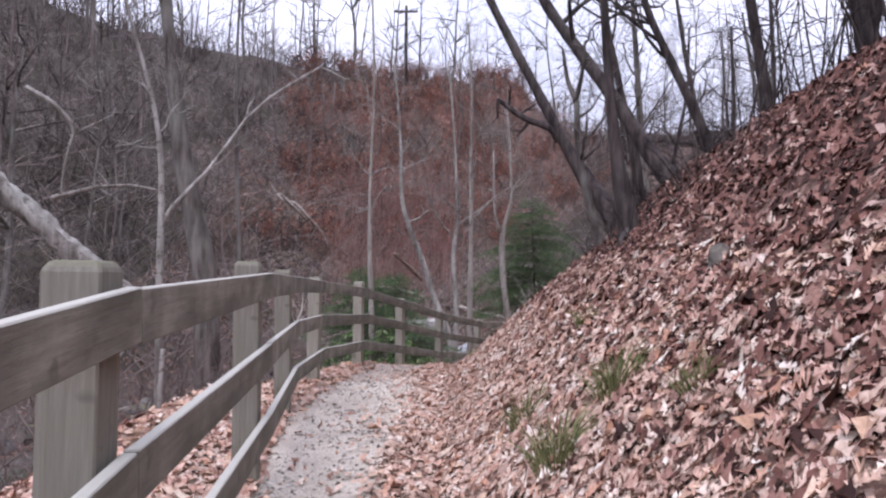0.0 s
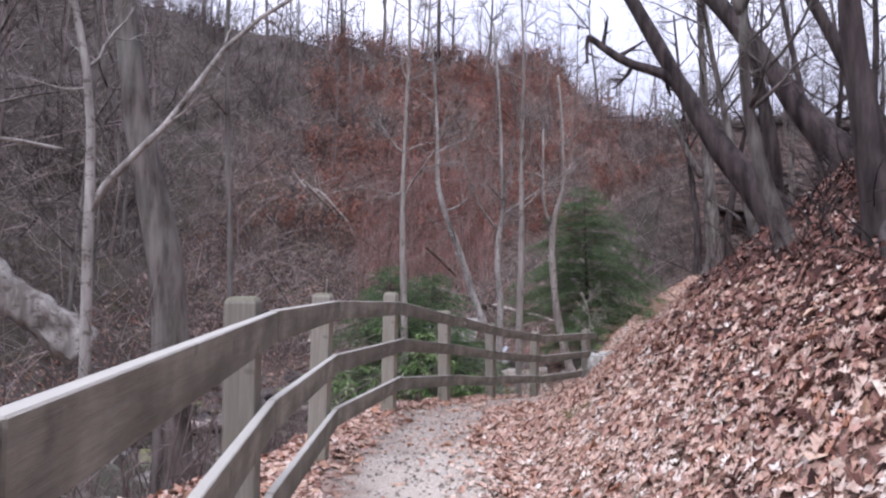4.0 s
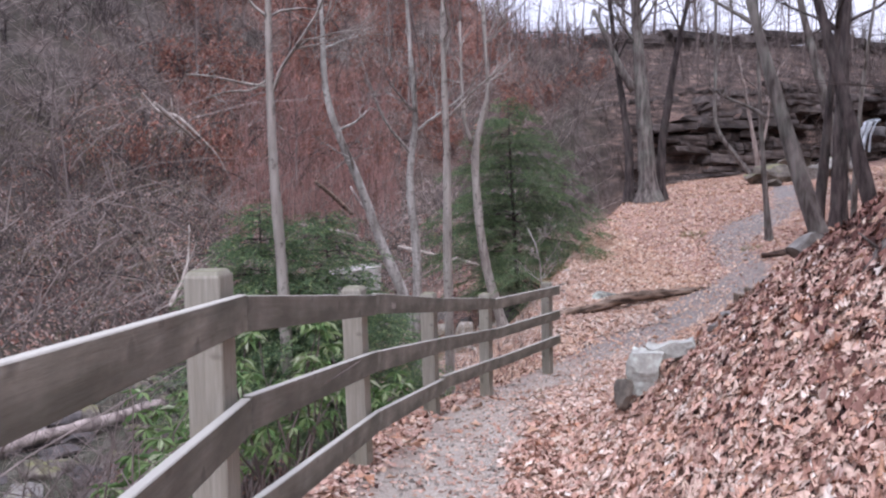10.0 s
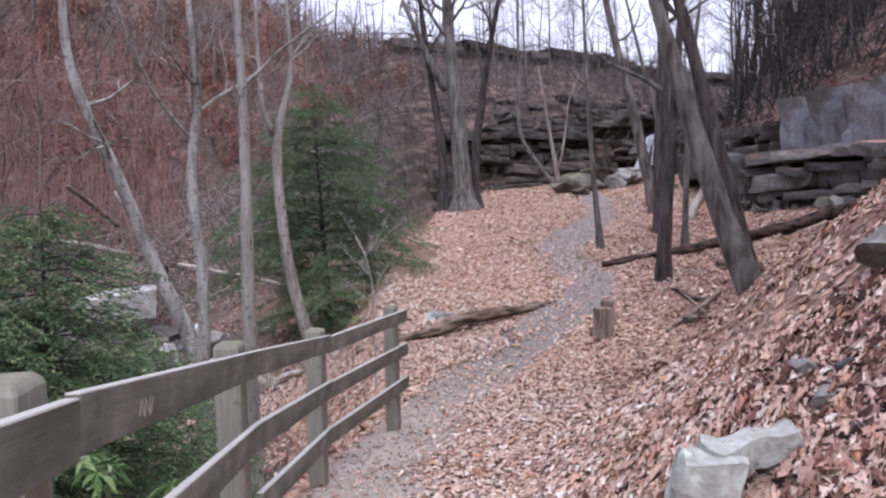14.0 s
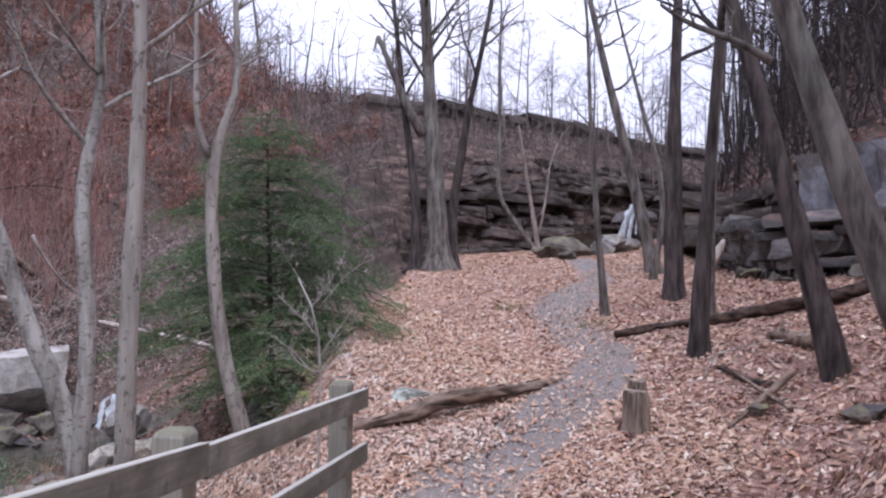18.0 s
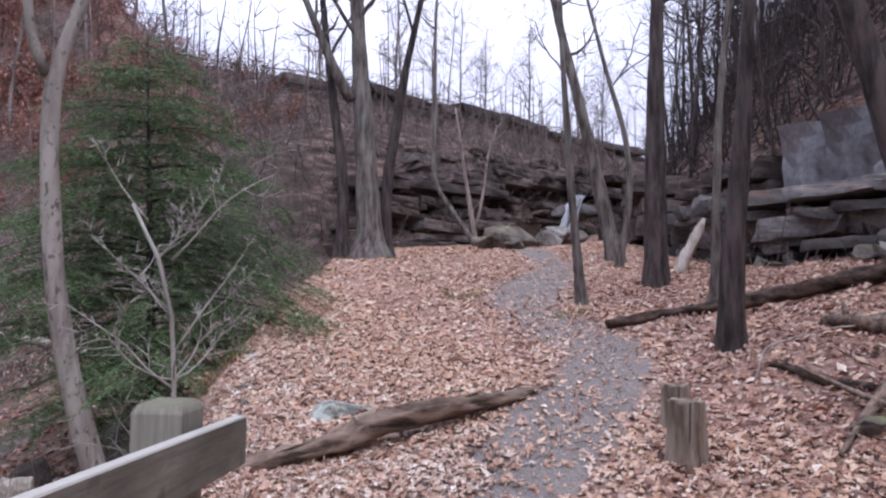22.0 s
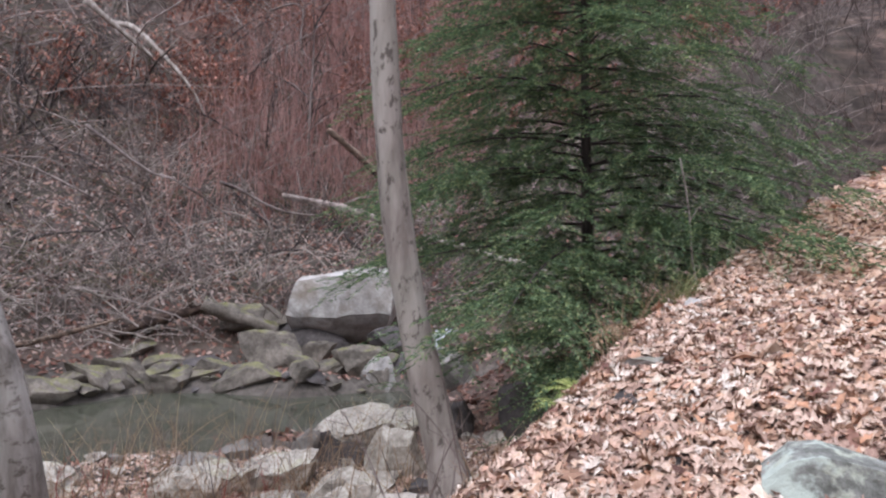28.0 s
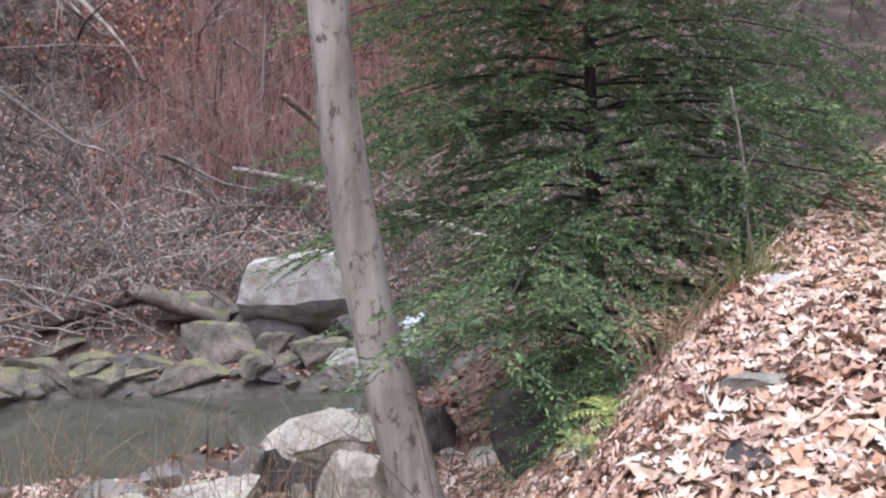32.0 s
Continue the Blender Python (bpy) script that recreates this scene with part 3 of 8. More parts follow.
def spaced(lo, a, b, hi, fine, grow):
    mid = list(np.arange(a, b + fine / 2, fine))
    left, right, s = [], [], fine
    p = a
    while p > lo:
        s *= grow
        p -= s
        left.append(p)
    p, s = b, fine
    while p < hi:
        s *= grow
        p += s
        right.append(p)
    return np.array(left[::-1] + mid + right)


gx = spaced(-600, -3.4, 12.0, 600, 0.14, 1.05)
gy = spaced(-300, 0.6, 30.0, 700, 0.15, 1.05)
GX, GY = np.meshgrid(gx, gy)
GZ = height(GX, GY)
trail = trail_distance(GX, GY)
GZ = GZ - 0.03 * np.exp(-trail ** 2)
nx, ny = len(gx), len(gy)
ids = np.arange(nx * ny).reshape(ny, nx)
quads = np.stack([ids[:-1, :-1], ids[:-1, 1:], ids[1:, 1:], ids[1:, :-1]], -1).reshape(-1, 4)
ground_mesh = array_mesh("ground", np.stack([GX, GY, GZ], -1).reshape(-1, 3), quads, M_GROUND, True)
hd = hill_distance(GX, GY)
edge_x = np.interp(GY, EDGE_Y, EDGE_X)
rock_r = (GX - np.interp(GY, ROCK_Y, ROCK_X)) * sstep(13, 16, GY)
for name, values in (
    ("grit", (1 - sstep(0.55, 1.25, trail + 0.30 * waves(GX, GY, 0.8, 3.0) + 0.18 * waves(GX, GY, 0.37, 5.0))) * (0.94 - 0.12 * sstep(11, 16, GY) * (1 - sstep(19.5, 21, GY)))),
    ("hill", np.clip(sstep(-0.5, 2.0, hd) + sstep(1.5, 5.0, edge_x - GX) * 0.6 + sstep(0.2, 1.5, rock_r), 0, 1)),
    ("crag", np.clip(sstep(9.5, 14, GX) * sstep(-0.2, 1.5, hd) + sstep(0.2, 1.5, rock_r), 0, 1)),
    ("rust", sstep(-14, -2, GX + 3.0 * waves(GX, GY, 3.0, 4.0)) * (1 - sstep(11, 15, GX)) * sstep(3.0, 8.5, hd) * np.clip(0.50 + 0.7 * waves(GX, GY, 6.0, 1.0), 0, 1)),
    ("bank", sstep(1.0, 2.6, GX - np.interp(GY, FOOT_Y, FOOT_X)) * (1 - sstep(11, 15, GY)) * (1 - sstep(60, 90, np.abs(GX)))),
    ("damp", np.maximum(sstep(17.5, 21, GY), 0.4 * sstep(8.0, 10.5, GY))),
    ("bed", sstep(0.0, 0.5, WATER_Z + 0.75 - GZ)),
):
    ground_mesh.attributes.new(name, "FLOAT", "POINT").data.foreach_set("value", values.astype(np.float32).ravel())
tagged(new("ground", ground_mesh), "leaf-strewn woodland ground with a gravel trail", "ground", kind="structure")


def surface(x, y):
    return height(x, y) - 0.03 * np.exp(-trail_distance(x, y) ** 2)


# ---- fallen leaves ----
def scatter_leaves(name, label, count, chooser, material, size, seed, lobed, lift=0.012, category="fallen leaves", tip=0.19):
    rng = np.random.default_rng(seed)
    x, y = chooser(rng, count)
    n = len(x)
    z = surface(x, y) + lift * rng.random(n)
    e = 0.06
    z0 = surface(x, y)
    sx, sy = (surface(x + e, y) - z0) / e, (surface(x, y + e) - z0) / e
    if lobed == 2:
        su = np.array([-0.60, -0.36, -0.25, -0.16, -0.02, 0.07, 0.22, 0.30, 0.42, 0.52])
        sw = np.array([0.008, 0.03, 0.19, 0.065, 0.29, 0.085, 0.24, 0.075, 0.12, 0.02])
        u = np.concatenate([su, su, su])
        v = np.concatenate([sw, 0 * sw, -sw])
        k8 = np.arange(9)
        f = np.concatenate([np.stack([k8 + 10, k8 + 11, k8 + 1, k8], -1), np.stack([k8 + 20, k8 + 21, k8 + 11, k8 + 10], -1)])
    elif lobed:
        u = np.array([-0.52, -0.30, -0.14, 0.06, 0.20, 0.50, 0.20, 0.06, -0.14, -0.30])
        v = np.array([0.0, 0.19, 0.075, 0.30, 0.12, 0.0, -0.12, -0.30, -0.075, -0.19])
        f = np.array([[0, 1, 9, 9], [1, 2, 8, 9], [2, 3, 7, 8], [3, 4, 6, 7], [4, 5, 6, 6]])
    else:
        u = np.array([-0.5, 0.0, 0.5, 0.0])
        v = np.array([0.0, 0.26, 0.0, -0.26])
        f = np.array([[0, 1, 2, 2], [0, 2, 3, 3]])
    s = size * rng.uniform(0.6, 1.35, n)
    curl = rng.normal(0.0, 0.45, n)
    cup = rng.normal(0.3 if lobed == 2 else 0.15, 0.55 if lobed == 2 else 0.45, n)
    lx = u[None, :] * s[:, None]
    ly = v[None, :] * s[:, None] * rng.uniform(0.75, 1.15, n)[:, None]
    lx = lx + rng.normal(0, 0.035, lx.shape) * s[:, None]
    ly = ly + rng.normal(0, 0.035, lx.shape) * s[:, None]
    lz = (rng.normal(0, 0.045, lx.shape) + curl[:, None] * u[None, :] ** 2 + cup[:, None] * np.abs(v)[None, :] * 1.2) * s[:, None]
    tilt = rng.normal(0, tip, (n, 2))
    lz = lz + lx * tilt[:, :1] + ly * tilt[:, 1:] + 0.12 * s[:, None] * rng.random(n)[:, None]
    a = rng.uniform(0, 2 * np.pi, n)[:, None]
    wx, wy = lx * np.cos(a) - ly * np.sin(a), lx * np.sin(a) + ly * np.cos(a)
    g2 = (sx ** 2 + sy ** 2)[:, None]
    fall = (wx * sx[:, None] + wy * sy[:, None]) / (g2 + 1e-6) * (1 - 1 / np.sqrt(1 + g2))
    wx, wy = wx - fall * sx[:, None], wy - fall * sy[:, None]
    wz = z[:, None] + (wx * sx[:, None] + wy * sy[:, None]) * 0.9 + lz
    verts = np.stack([x[:, None] + wx, y[:, None] + wy, wz], -1).reshape(-1, 3)
    k = len(u)
    faces = (np.arange(n)[:, None, None] * k + f[None]).reshape(-1, 4)
    tri = np.concatenate([faces[:, [0, 1, 2]], faces[faces[:, 2] != faces[:, 3]][:, [0, 2, 3]]])
    return tagged(new(name, array_mesh(name, verts, tri, material, bool(lobed))), label, category, kind="stuff")


def near_walk(rng, count, spread, keep):
    k = rng.uniform(0, 1, count)
    y = -0.5 + 31.0 * k
    x = np.interp(y, TRAIL_Y, TRAIL_X) + rng.normal(0.9, spread, count)
    edge = np.interp(y, EDGE_Y, EDGE_X)
    ok = (x > edge - 0.8 - 1.5 * rng.random(count)) & (rng.random(count) < keep(trail_distance(x, y), y))
    high = x - np.interp(y, FOOT_Y, FOOT_X)
    ok &= rng.random(count) > 0.96 * sstep(0.95, 1.75, high) * (1 - sstep(12, 15, y))
    return x[ok], y[ok]


def on_trail(d, y):
    return 0.05 + 0.03 * sstep(9, 12, y) * (1 - sstep(16, 19, y)) + 0.88 * sstep(0.6, 1.15, d) + 0.05 * sstep(11.5, 15, y) * (1 - sstep(17, 19, y)) + 0.06 * sstep(18, 21, y) + 0.28 * sstep(22.7, 23.4, y) * (1 - sstep(25.2, 26.2, y))


scatter_leaves("leaf_litter", "curled tan and pink-brown oak leaves covering bank and path edge", 52000,
               lambda r, c: near_walk(r, c, 2.4, on_trail), M_LEAF, 0.074, 11, True)
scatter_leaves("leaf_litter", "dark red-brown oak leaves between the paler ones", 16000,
               lambda r, c: near_walk(r, c, 3.0, lambda d, y: on_trail(d, y) * (1 - 0.6 * sstep(9, 12, y) * (1 - sstep(20, 23, y)))), M_LEAF_DARK, 0.085, 12, True)


def last_bank(rng, count):
    x, y = rng.uniform(1.6, 7.0, count), rng.uniform(18.6, 28.5, count)
    edge = np.interp(y, EDGE_Y, EDGE_X)
    ok = (x > edge - 1.7 + 0.5 * waves(x, y, 1.3)) & (rng.random(count) < np.clip(on_trail(trail_distance(x, y), y) + 0.05, 0, 1))
    return x[ok], y[ok]


def first_bank(rng, count):
    x, y = rng.uniform(-0.3, 3.2, count), rng.uniform(0.8, 11.0, count)
    ok = rng.random(count) < on_trail(trail_distance(x, y), y) * (1 - 0.95 * sstep(1.05, 1.85, x - np.interp(y, FOOT_Y, FOOT_X)))
    return x[ok], y[ok]


def pool_side(rng, count):
    x, y = rng.uniform(2.4, 5.8, count), rng.uniform(21.0, 27.0, count)
    edge = np.interp(y, EDGE_Y, EDGE_X)
    ok = (x > edge - 1.2) & (rng.random(count) < 1 - sstep(4.4, 5.8, x))
    return x[ok], y[ok]


def bend_bank(rng, count):
    y = rng.uniform(9.0, 14.5, count)
    x = np.interp(y, FOOT_Y, FOOT_X) + rng.uniform(-0.5, 1.6, count)
    return x, y


def shore(rng, count):
    x, y = rng.uniform(-2.6, 3.4, count), rng.uniform(23.6, 28.2, count)
    ok = (height(x, y) > WATER_Z + 0.12) & (x < np.interp(y, EDGE_Y, EDGE_X) - 0.8)
    return x[ok], y[ok]


scatter_leaves("leaf_litter", "deep drift of tan oak leaves on the mound above the pool", 30000, last_bank, M_LEAF_TAN, 0.08, 15, True, 0.03)
scatter_leaves("leaf_litter", "bleached curled oak leaves lying on the mound above the pool", 13000, pool_side, M_LEAF_PALE, 0.092, 20, 2, 0.045)
scatter_leaves("leaf_litter", "curled oak leaves on the bank where the trail bends", 6500, bend_bank, M_LEAF, 0.095, 21, 2, 0.04)
scatter_leaves("leaf_litter", "deep drift of pink-brown oak leaves at the bank foot", 17000, first_bank, M_LEAF, 0.086, 16, 2, 0.04)
def mound_patches(rng, count):
    x, y = last_bank(rng, count)
    ok = waves(x, y, 1.7, 4.0) > 0.15
    return x[ok], y[ok]


scatter_leaves("leaf_litter", "bleached grey-pink oak leaves scattered over the bank", 6500, first_bank, M_LEAF_PALE, 0.088, 28, 2, 0.05)
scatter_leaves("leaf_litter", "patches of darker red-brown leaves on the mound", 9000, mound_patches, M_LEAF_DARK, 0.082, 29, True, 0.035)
scatter_leaves("leaf_litter", "pale leaves between the stones of the near shore", 15000, shore, M_LEAF_PALE, 0.08, 17, True, 0.02)


def far_floor(rng, count):
    x, y = rng.uniform(-3, 24, count), rng.uniform(0, 42, count)
    edge = np.interp(y, EDGE_Y, EDGE_X)
    ok = (x > edge - 2.5) & (x < np.interp(y, ROCK_Y, ROCK_X) + 0.3) & (x - np.interp(y, FOOT_Y, FOOT_X) < 1.6 + 20 * sstep(11, 14, y)) & (rng.random(count) < on_trail(trail_distance(x, y), y))
    return x[ok], y[ok]


scatter_leaves("leaf_litter", "thick layer of brown leaves on the woodland floor", 110000, far_floor, M_LEAF_TAN, 0.11, 13, False)


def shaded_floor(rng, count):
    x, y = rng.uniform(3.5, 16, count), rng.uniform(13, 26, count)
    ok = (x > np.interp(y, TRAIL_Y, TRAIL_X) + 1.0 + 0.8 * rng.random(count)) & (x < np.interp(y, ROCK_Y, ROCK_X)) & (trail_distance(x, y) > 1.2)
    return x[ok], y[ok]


# redder, darker leaf colour here also carries the shade under the trees
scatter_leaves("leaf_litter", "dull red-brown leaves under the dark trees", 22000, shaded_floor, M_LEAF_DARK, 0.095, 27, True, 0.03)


def stream_side(rng, count):
    x, y = rng.uniform(-12, 6, count), rng.uniform(4, 40, count)
    ok = (x < np.interp(y, EDGE_Y, EDGE_X)) & (height(x, y) > WATER_Z + 0.2) & ((x < -2.5) | (y < 24) | (y > 28.5))
    return x[ok], y[ok]


def pool_slope(rng, count):
    x, y = on_slope(rng, count, -12, 4, 0.05, 4.5)
    return x, y


def on_slope(rng, count, x0, x1, h0, h1):
    x, y = rng.uniform(x0, x1, count), rng.uniform(26, 42, count)
    d = hill_distance(x, y)
    ok = (d > h0) & (d < h1) & (height(x, y) > WATER_Z + 0.2)
    return x[ok], y[ok]


scatter_leaves("leaf_litter", "grey-brown rotted leaves matting the far slope above the pool", 56000, pool_slope, M_LEAF_GREY, 0.085, 25, False, 0.02)


def trodden(rng, count):
    k = rng.uniform(0, 1, count)
    y = 9 + 22 * k
    x = np.interp(y, TRAIL_Y, TRAIL_X) + rng.normal(0.28 * (1 - sstep(16, 19, y)), 0.5, count)
    ok = rng.random(count) > 0.6 * sstep(16, 19, y)
    return x[ok], y[ok]


scatter_leaves("leaf_litter", "crumbled leaf scraps trodden into the trail gravel", 11000, trodden, M_LEAF, 0.042, 19, False)


def pebbles(count, seed):
    """Loose stones lying on the trail, each a small rough octahedron."""
    rng = np.random.default_rng(seed)
    y = rng.uniform(0.3, 30, count)
    x = np.interp(y, TRAIL_Y, TRAIL_X) + rng.normal(0, 0.42, count)
    s = 0.006 + 0.016 * rng.random(count) ** 3
    corner = np.array([(1, 0, 0), (0, 1, 0), (-1, 0, 0), (0, -1, 0), (0, 0, 0.7), (0, 0, -0.7)])
    v = corner[None] * (s[:, None] * rng.uniform(0.6, 1.3, (count, 6)))[..., None]
    a = rng.uniform(0, 6.3, count)
    wx = v[..., 0] * np.cos(a)[:, None] - v[..., 1] * np.sin(a)[:, None]
    wy = v[..., 0] * np.sin(a)[:, None] + v[..., 1] * np.cos(a)[:, None]
    v = np.stack([wx + x[:, None], wy + y[:, None], v[..., 2] + (surface(x, y) + 0.2 * s)[:, None]], -1).reshape(-1, 3)
    f = np.array([(0, 1, 4), (1, 2, 4), (2, 3, 4), (3, 0, 4), (1, 0, 5), (2, 1, 5), (3, 2, 5), (0, 3, 5)])
    f = (np.arange(count)[:, None, None] * 6 + f[None]).reshape(-1, 3)
    tagged(new("gravel", array_mesh("gravel", v, f, M_PEBBLE, False)), "loose grey and tan gravel on the trodden trail", "gravel", kind="stuff")


pebbles(13000, 41)


def lower_bend(rng, count):
    y = rng.uniform(0.6, 19.5, count)
    x = np.interp(y, TRAIL_Y, TRAIL_X) + rng.uniform(0.1, 1.0, count) * np.interp(y, [9, 12], [1.6, 2.6])
    ok = rng.random(count) < 0.15 + 0.85 * sstep(0.5, 1.2, trail_distance(x, y))
    return x[ok], y[ok]


scatter_leaves("leaf_litter", "bleached pale oak leaves along the bending trail", 24000, lower_bend, M_LEAF_PALE, 0.078, 23, True, 0.03)


def cliff_top(rng, count):
    y = rng.uniform(13, 42, count)
    x = np.interp(y, ROCK_Y, ROCK_X) + 0.9 + 15 * rng.random(count) ** 1.5
    return x, y


scatter_leaves("leaf_litter", "dark brown leaves on the slope above the rock face", 15000, cliff_top, M_LEAF_DARKEST, 0.15, 24, False)


# dark leaves of the upper bank, coloured for the shade there as well
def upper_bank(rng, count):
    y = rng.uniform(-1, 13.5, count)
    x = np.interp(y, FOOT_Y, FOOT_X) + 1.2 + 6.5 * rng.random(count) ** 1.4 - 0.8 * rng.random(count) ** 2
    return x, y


def below_fence(rng, count):
    y = rng.uniform(1.5, 16, count)
    x = np.interp(y, FENCE_Y, FENCE_X) - 0.05 - 2.6 * rng.random(count) ** 1.6
    return x, y


scatter_leaves("leaf_litter", "pink-brown leaves on the drop below the fence", 9000, below_fence, M_LEAF, 0.09, 26, True, 0.03)
scatter_leaves("leaf_litter", "dark red-brown leaves high on the bank, tree shade in their colour", 50000, upper_bank, M_LEAF_DARKEST, 0.088, 18, True, 0.03, tip=0.45)
scatter_leaves("leaf_litter", "brown leaves scattered down the stream bank and far slope", 60000, stream_side, M_LEAF_DARK, 0.14, 14, False)


# ---- fence: nine and more posts with three boards to a bay ----
def box_mesh(name, size, bevel, material, top=0.0):
    bm = bmesh.new()
    bmesh.ops.create_cube(bm, size=1)
    bmesh.ops.scale(bm, vec=size, verts=bm.verts)
    if top:
        up = [f for f in bm.faces if f.normal.z > 0.9]
        bmesh.ops.inset_region(bm, faces=up, thickness=top, depth=0.0)
        up = [f for f in bm.faces if f.normal.z > 0.9 and f.calc_area() < size[0] * size[1] * 0.9 and all(abs(v.co.x) < size[0] / 2 - 0.001 for v in f.verts)]
        bmesh.ops.translate(bm, verts=list({v for f in up for v in f.verts}), vec=(0, 0, top))
    if bevel:
        bmesh.ops.bevel(bm, geom=list(bm.edges), offset=bevel, segments=1, affect="EDGES", clamp_overlap=True)
    me = bpy.data.meshes.new(name)
    bm.to_mesh(me)
    bm.free()
    me.materials.append(material)
    return me


fence = thing("fence", "weathered grey wooden three-board fence along the trail edge", "fence", at=(FENCE_X[0], FENCE_Y[0], 0.0))
fence_rng = random.Random(5)
joints = [Vector((x, y, z)) for x, y, z in zip(FENCE_X, FENCE_Y, FENCE_Z)]
post_mesh = box_mesh("post", (0.14, 0.14, 1.9), 0.006, M_POST, 0.022)
for k, j in enumerate(joints):
    a, b = joints[max(k - 1, 0)], joints[min(k + 1, len(joints) - 1)]
    ahead = (b - a).normalized()
    ahead.z = 0
    ahead.normalize()
    left = Vector((-ahead.y, ahead.x, 0))
    c = j - ahead * (0.24 if k == len(joints) - 1 else 0.05) + left * 0.112
    p = part("post", post_mesh, fence)
    turn = math.atan2(ahead.y, ahead.x)
    top = j.z + (0.035 if k != 7 else 0.09) + fence_rng.uniform(-0.015, 0.015)
    p.location = Vector((c.x, c.y, top - 0.95)) - fence.location
    p.rotation_euler = (fence_rng.uniform(-0.012, 0.012), fence_rng.uniform(-0.012, 0.012), turn)
for k in range(len(joints) - 1):
    a, b = joints[k], joints[k + 1]
    run = b - a
    for row in range(3):
        size = (run.length - 0.004, 0.040, 0.142)
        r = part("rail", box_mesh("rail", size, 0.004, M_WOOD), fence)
        mid = (a + b) / 2
        sag = fence_rng.uniform(-0.008, 0.008)
        gap = 0.40 if k >= len(joints) - 3 else 0.41
        r.location = Vector((mid.x, mid.y, mid.z - gap * row - 0.071 + sag)) - fence.location
        r.rotation_euler = (0, -math.asin(run.z / run.length), math.atan2(run.y, run.x))
        if k == 8 and row == 0:
            for i, (tall, tilt) in enumerate(((0.045, 0.35), (0.05, -0.3), (0.055, 0.1), (0.04, -0.5), (0.06, 0.05), (0.05, 0.4))):
                mark = part("scratch", box_mesh("scratch", (0.006, 0.003, tall), 0.0, M_DEADWOOD), r, "pale scratched stroke")
                mark.location = (-run.length * 0.33 + 0.02 * i, -0.0205, -0.012)
                mark.rotation_euler = (0, tilt, 0)


# ---- trees ----
def grow(bag, base, way, length, radius, rng, depth, droop=0.0, kids=(3, 5), spread=0.75):
    """One limb with its side branches, into one bag."""
    n = 5 if depth > 1 else 3 if depth else 2
    pts = [np.asarray(base, float)]
    d = np.asarray(way, float)
    d = d / np.linalg.norm(d)
    for _ in range(n):
        d = d + rng.normal(0, 0.16, 3) + np.array([0, 0, 0.10 - droop])
        d /= np.linalg.norm(d)
        pts.append(pts[-1] + d * length / n)
    pts = np.array(pts)
    radii = np.linspace(radius, radius * (0.35 if depth else 0.15), n + 1)
    bag.tube(pts, radii, 5 if radius > 0.03 else 3 if radius < 0.012 else 4, False)
    if depth <= 0:
        return
    for _ in range(rng.integers(kids[0], kids[1] + 1)):
        k = rng.uniform(0.3, 1.0) * n
        i = min(int(k), n - 1)
        at = pts[i] + (pts[i + 1] - pts[i]) * (k - i)
        along = pts[i + 1] - pts[i]
        along /= np.linalg.norm(along)
        side = rng.normal(0, 1, 3)
        side -= along * side.dot(along)
        side /= np.linalg.norm(side) + 1e-9
        grow(bag, at, along * (1 - spread * 0.5) + side * spread, length * rng.uniform(0.45, 0.7), max(radii[i] * 0.55, 0.0035), rng, depth - 1, droop, kids, spread)


def tree(name, label, trunk_points, radii, material, seed, limbs=10, limb_from=0.45, limb_length=2.2, depth=3, sides=10, flare=1.5, extra=(), category="tree", group="", limb_material=None):
    """A bare tree: trunk points run from the ground up; extra limbs are given as point lists."""
    rng = np.random.default_rng(seed)
    pts = np.asarray(trunk_points, float)
    t = np.r_[0, np.cumsum(np.linalg.norm(np.diff(pts, axis=0), axis=1))]
    total = t[-1]
    s = np.linspace(0, total, max(8, int(total / 0.45)))
    curve = np.stack([np.interp(s, t, pts[:, k]) for k in range(3)], -1)
    for _ in range(2):
        curve[1:-1] = (curve[:-2] + 2 * curve[1:-1] + curve[2:]) / 4
    r = np.interp(s, t, radii) * (1 + 0.05 * np.sin(s * 5.1 + seed)) * (1 + (flare - 1) * np.exp(-s / 0.22))
    curve = np.vstack([curve[0] - (0, 0, 0.5), curve])
    r = np.r_[r[0] * 1.15, r]
    root = thing(name, label, category, group, at=tuple(pts[0]))
    bag = Bag()
    bag.tube(curve - pts[0], r, sides)
    part("trunk", bag.mesh("trunk", material), root)
    crown = Bag()
    for line, r0 in extra:
        line = np.asarray(line, float)
        tt = np.linspace(0, 1, len(line))
        ss = np.linspace(0, 1, 9)
        c = np.stack([np.interp(ss, tt, line[:, k]) for k in range(3)], -1)
        c[1:-1] = (c[:-2] + 2 * c[1:-1] + c[2:]) / 4
        limb = Bag()
        limb.tube(c - pts[0], np.linspace(r0, r0 * 0.4, 9), 6)
        part("limb", limb.mesh("limb", limb_material or material), root)
        for k in (3, 5, 6, 7, 8):
            grow(crown, c[k] - pts[0], rng.normal(0, 1, 3) + (0, 0, 0.6), 0.22 * np.linalg.norm(line[-1] - line[0]), r0 * 0.35, rng, 1)
    for _ in range(limbs):
        k = rng.uniform(limb_from, 1.0) * (len(curve) - 2) + 1
        i = min(int(k), len(curve) - 2)
        out = rng.uniform(0, 2 * np.pi)
        way = np.array([np.cos(out), np.sin(out), rng.uniform(0.25, 1.1)])
        shrink = 1 - 0.5 * (k / len(curve))
        grow(crown, curve[i] - pts[0], way, limb_length * rng.uniform(0.6, 1.2) * shrink, min(r[i] * 0.5, 0.02 * limb_length), rng, depth)
    if crown.n:
        part("crown", crown.mesh("crown", limb_material or material), root)["kind"] = "stuff"
    return root


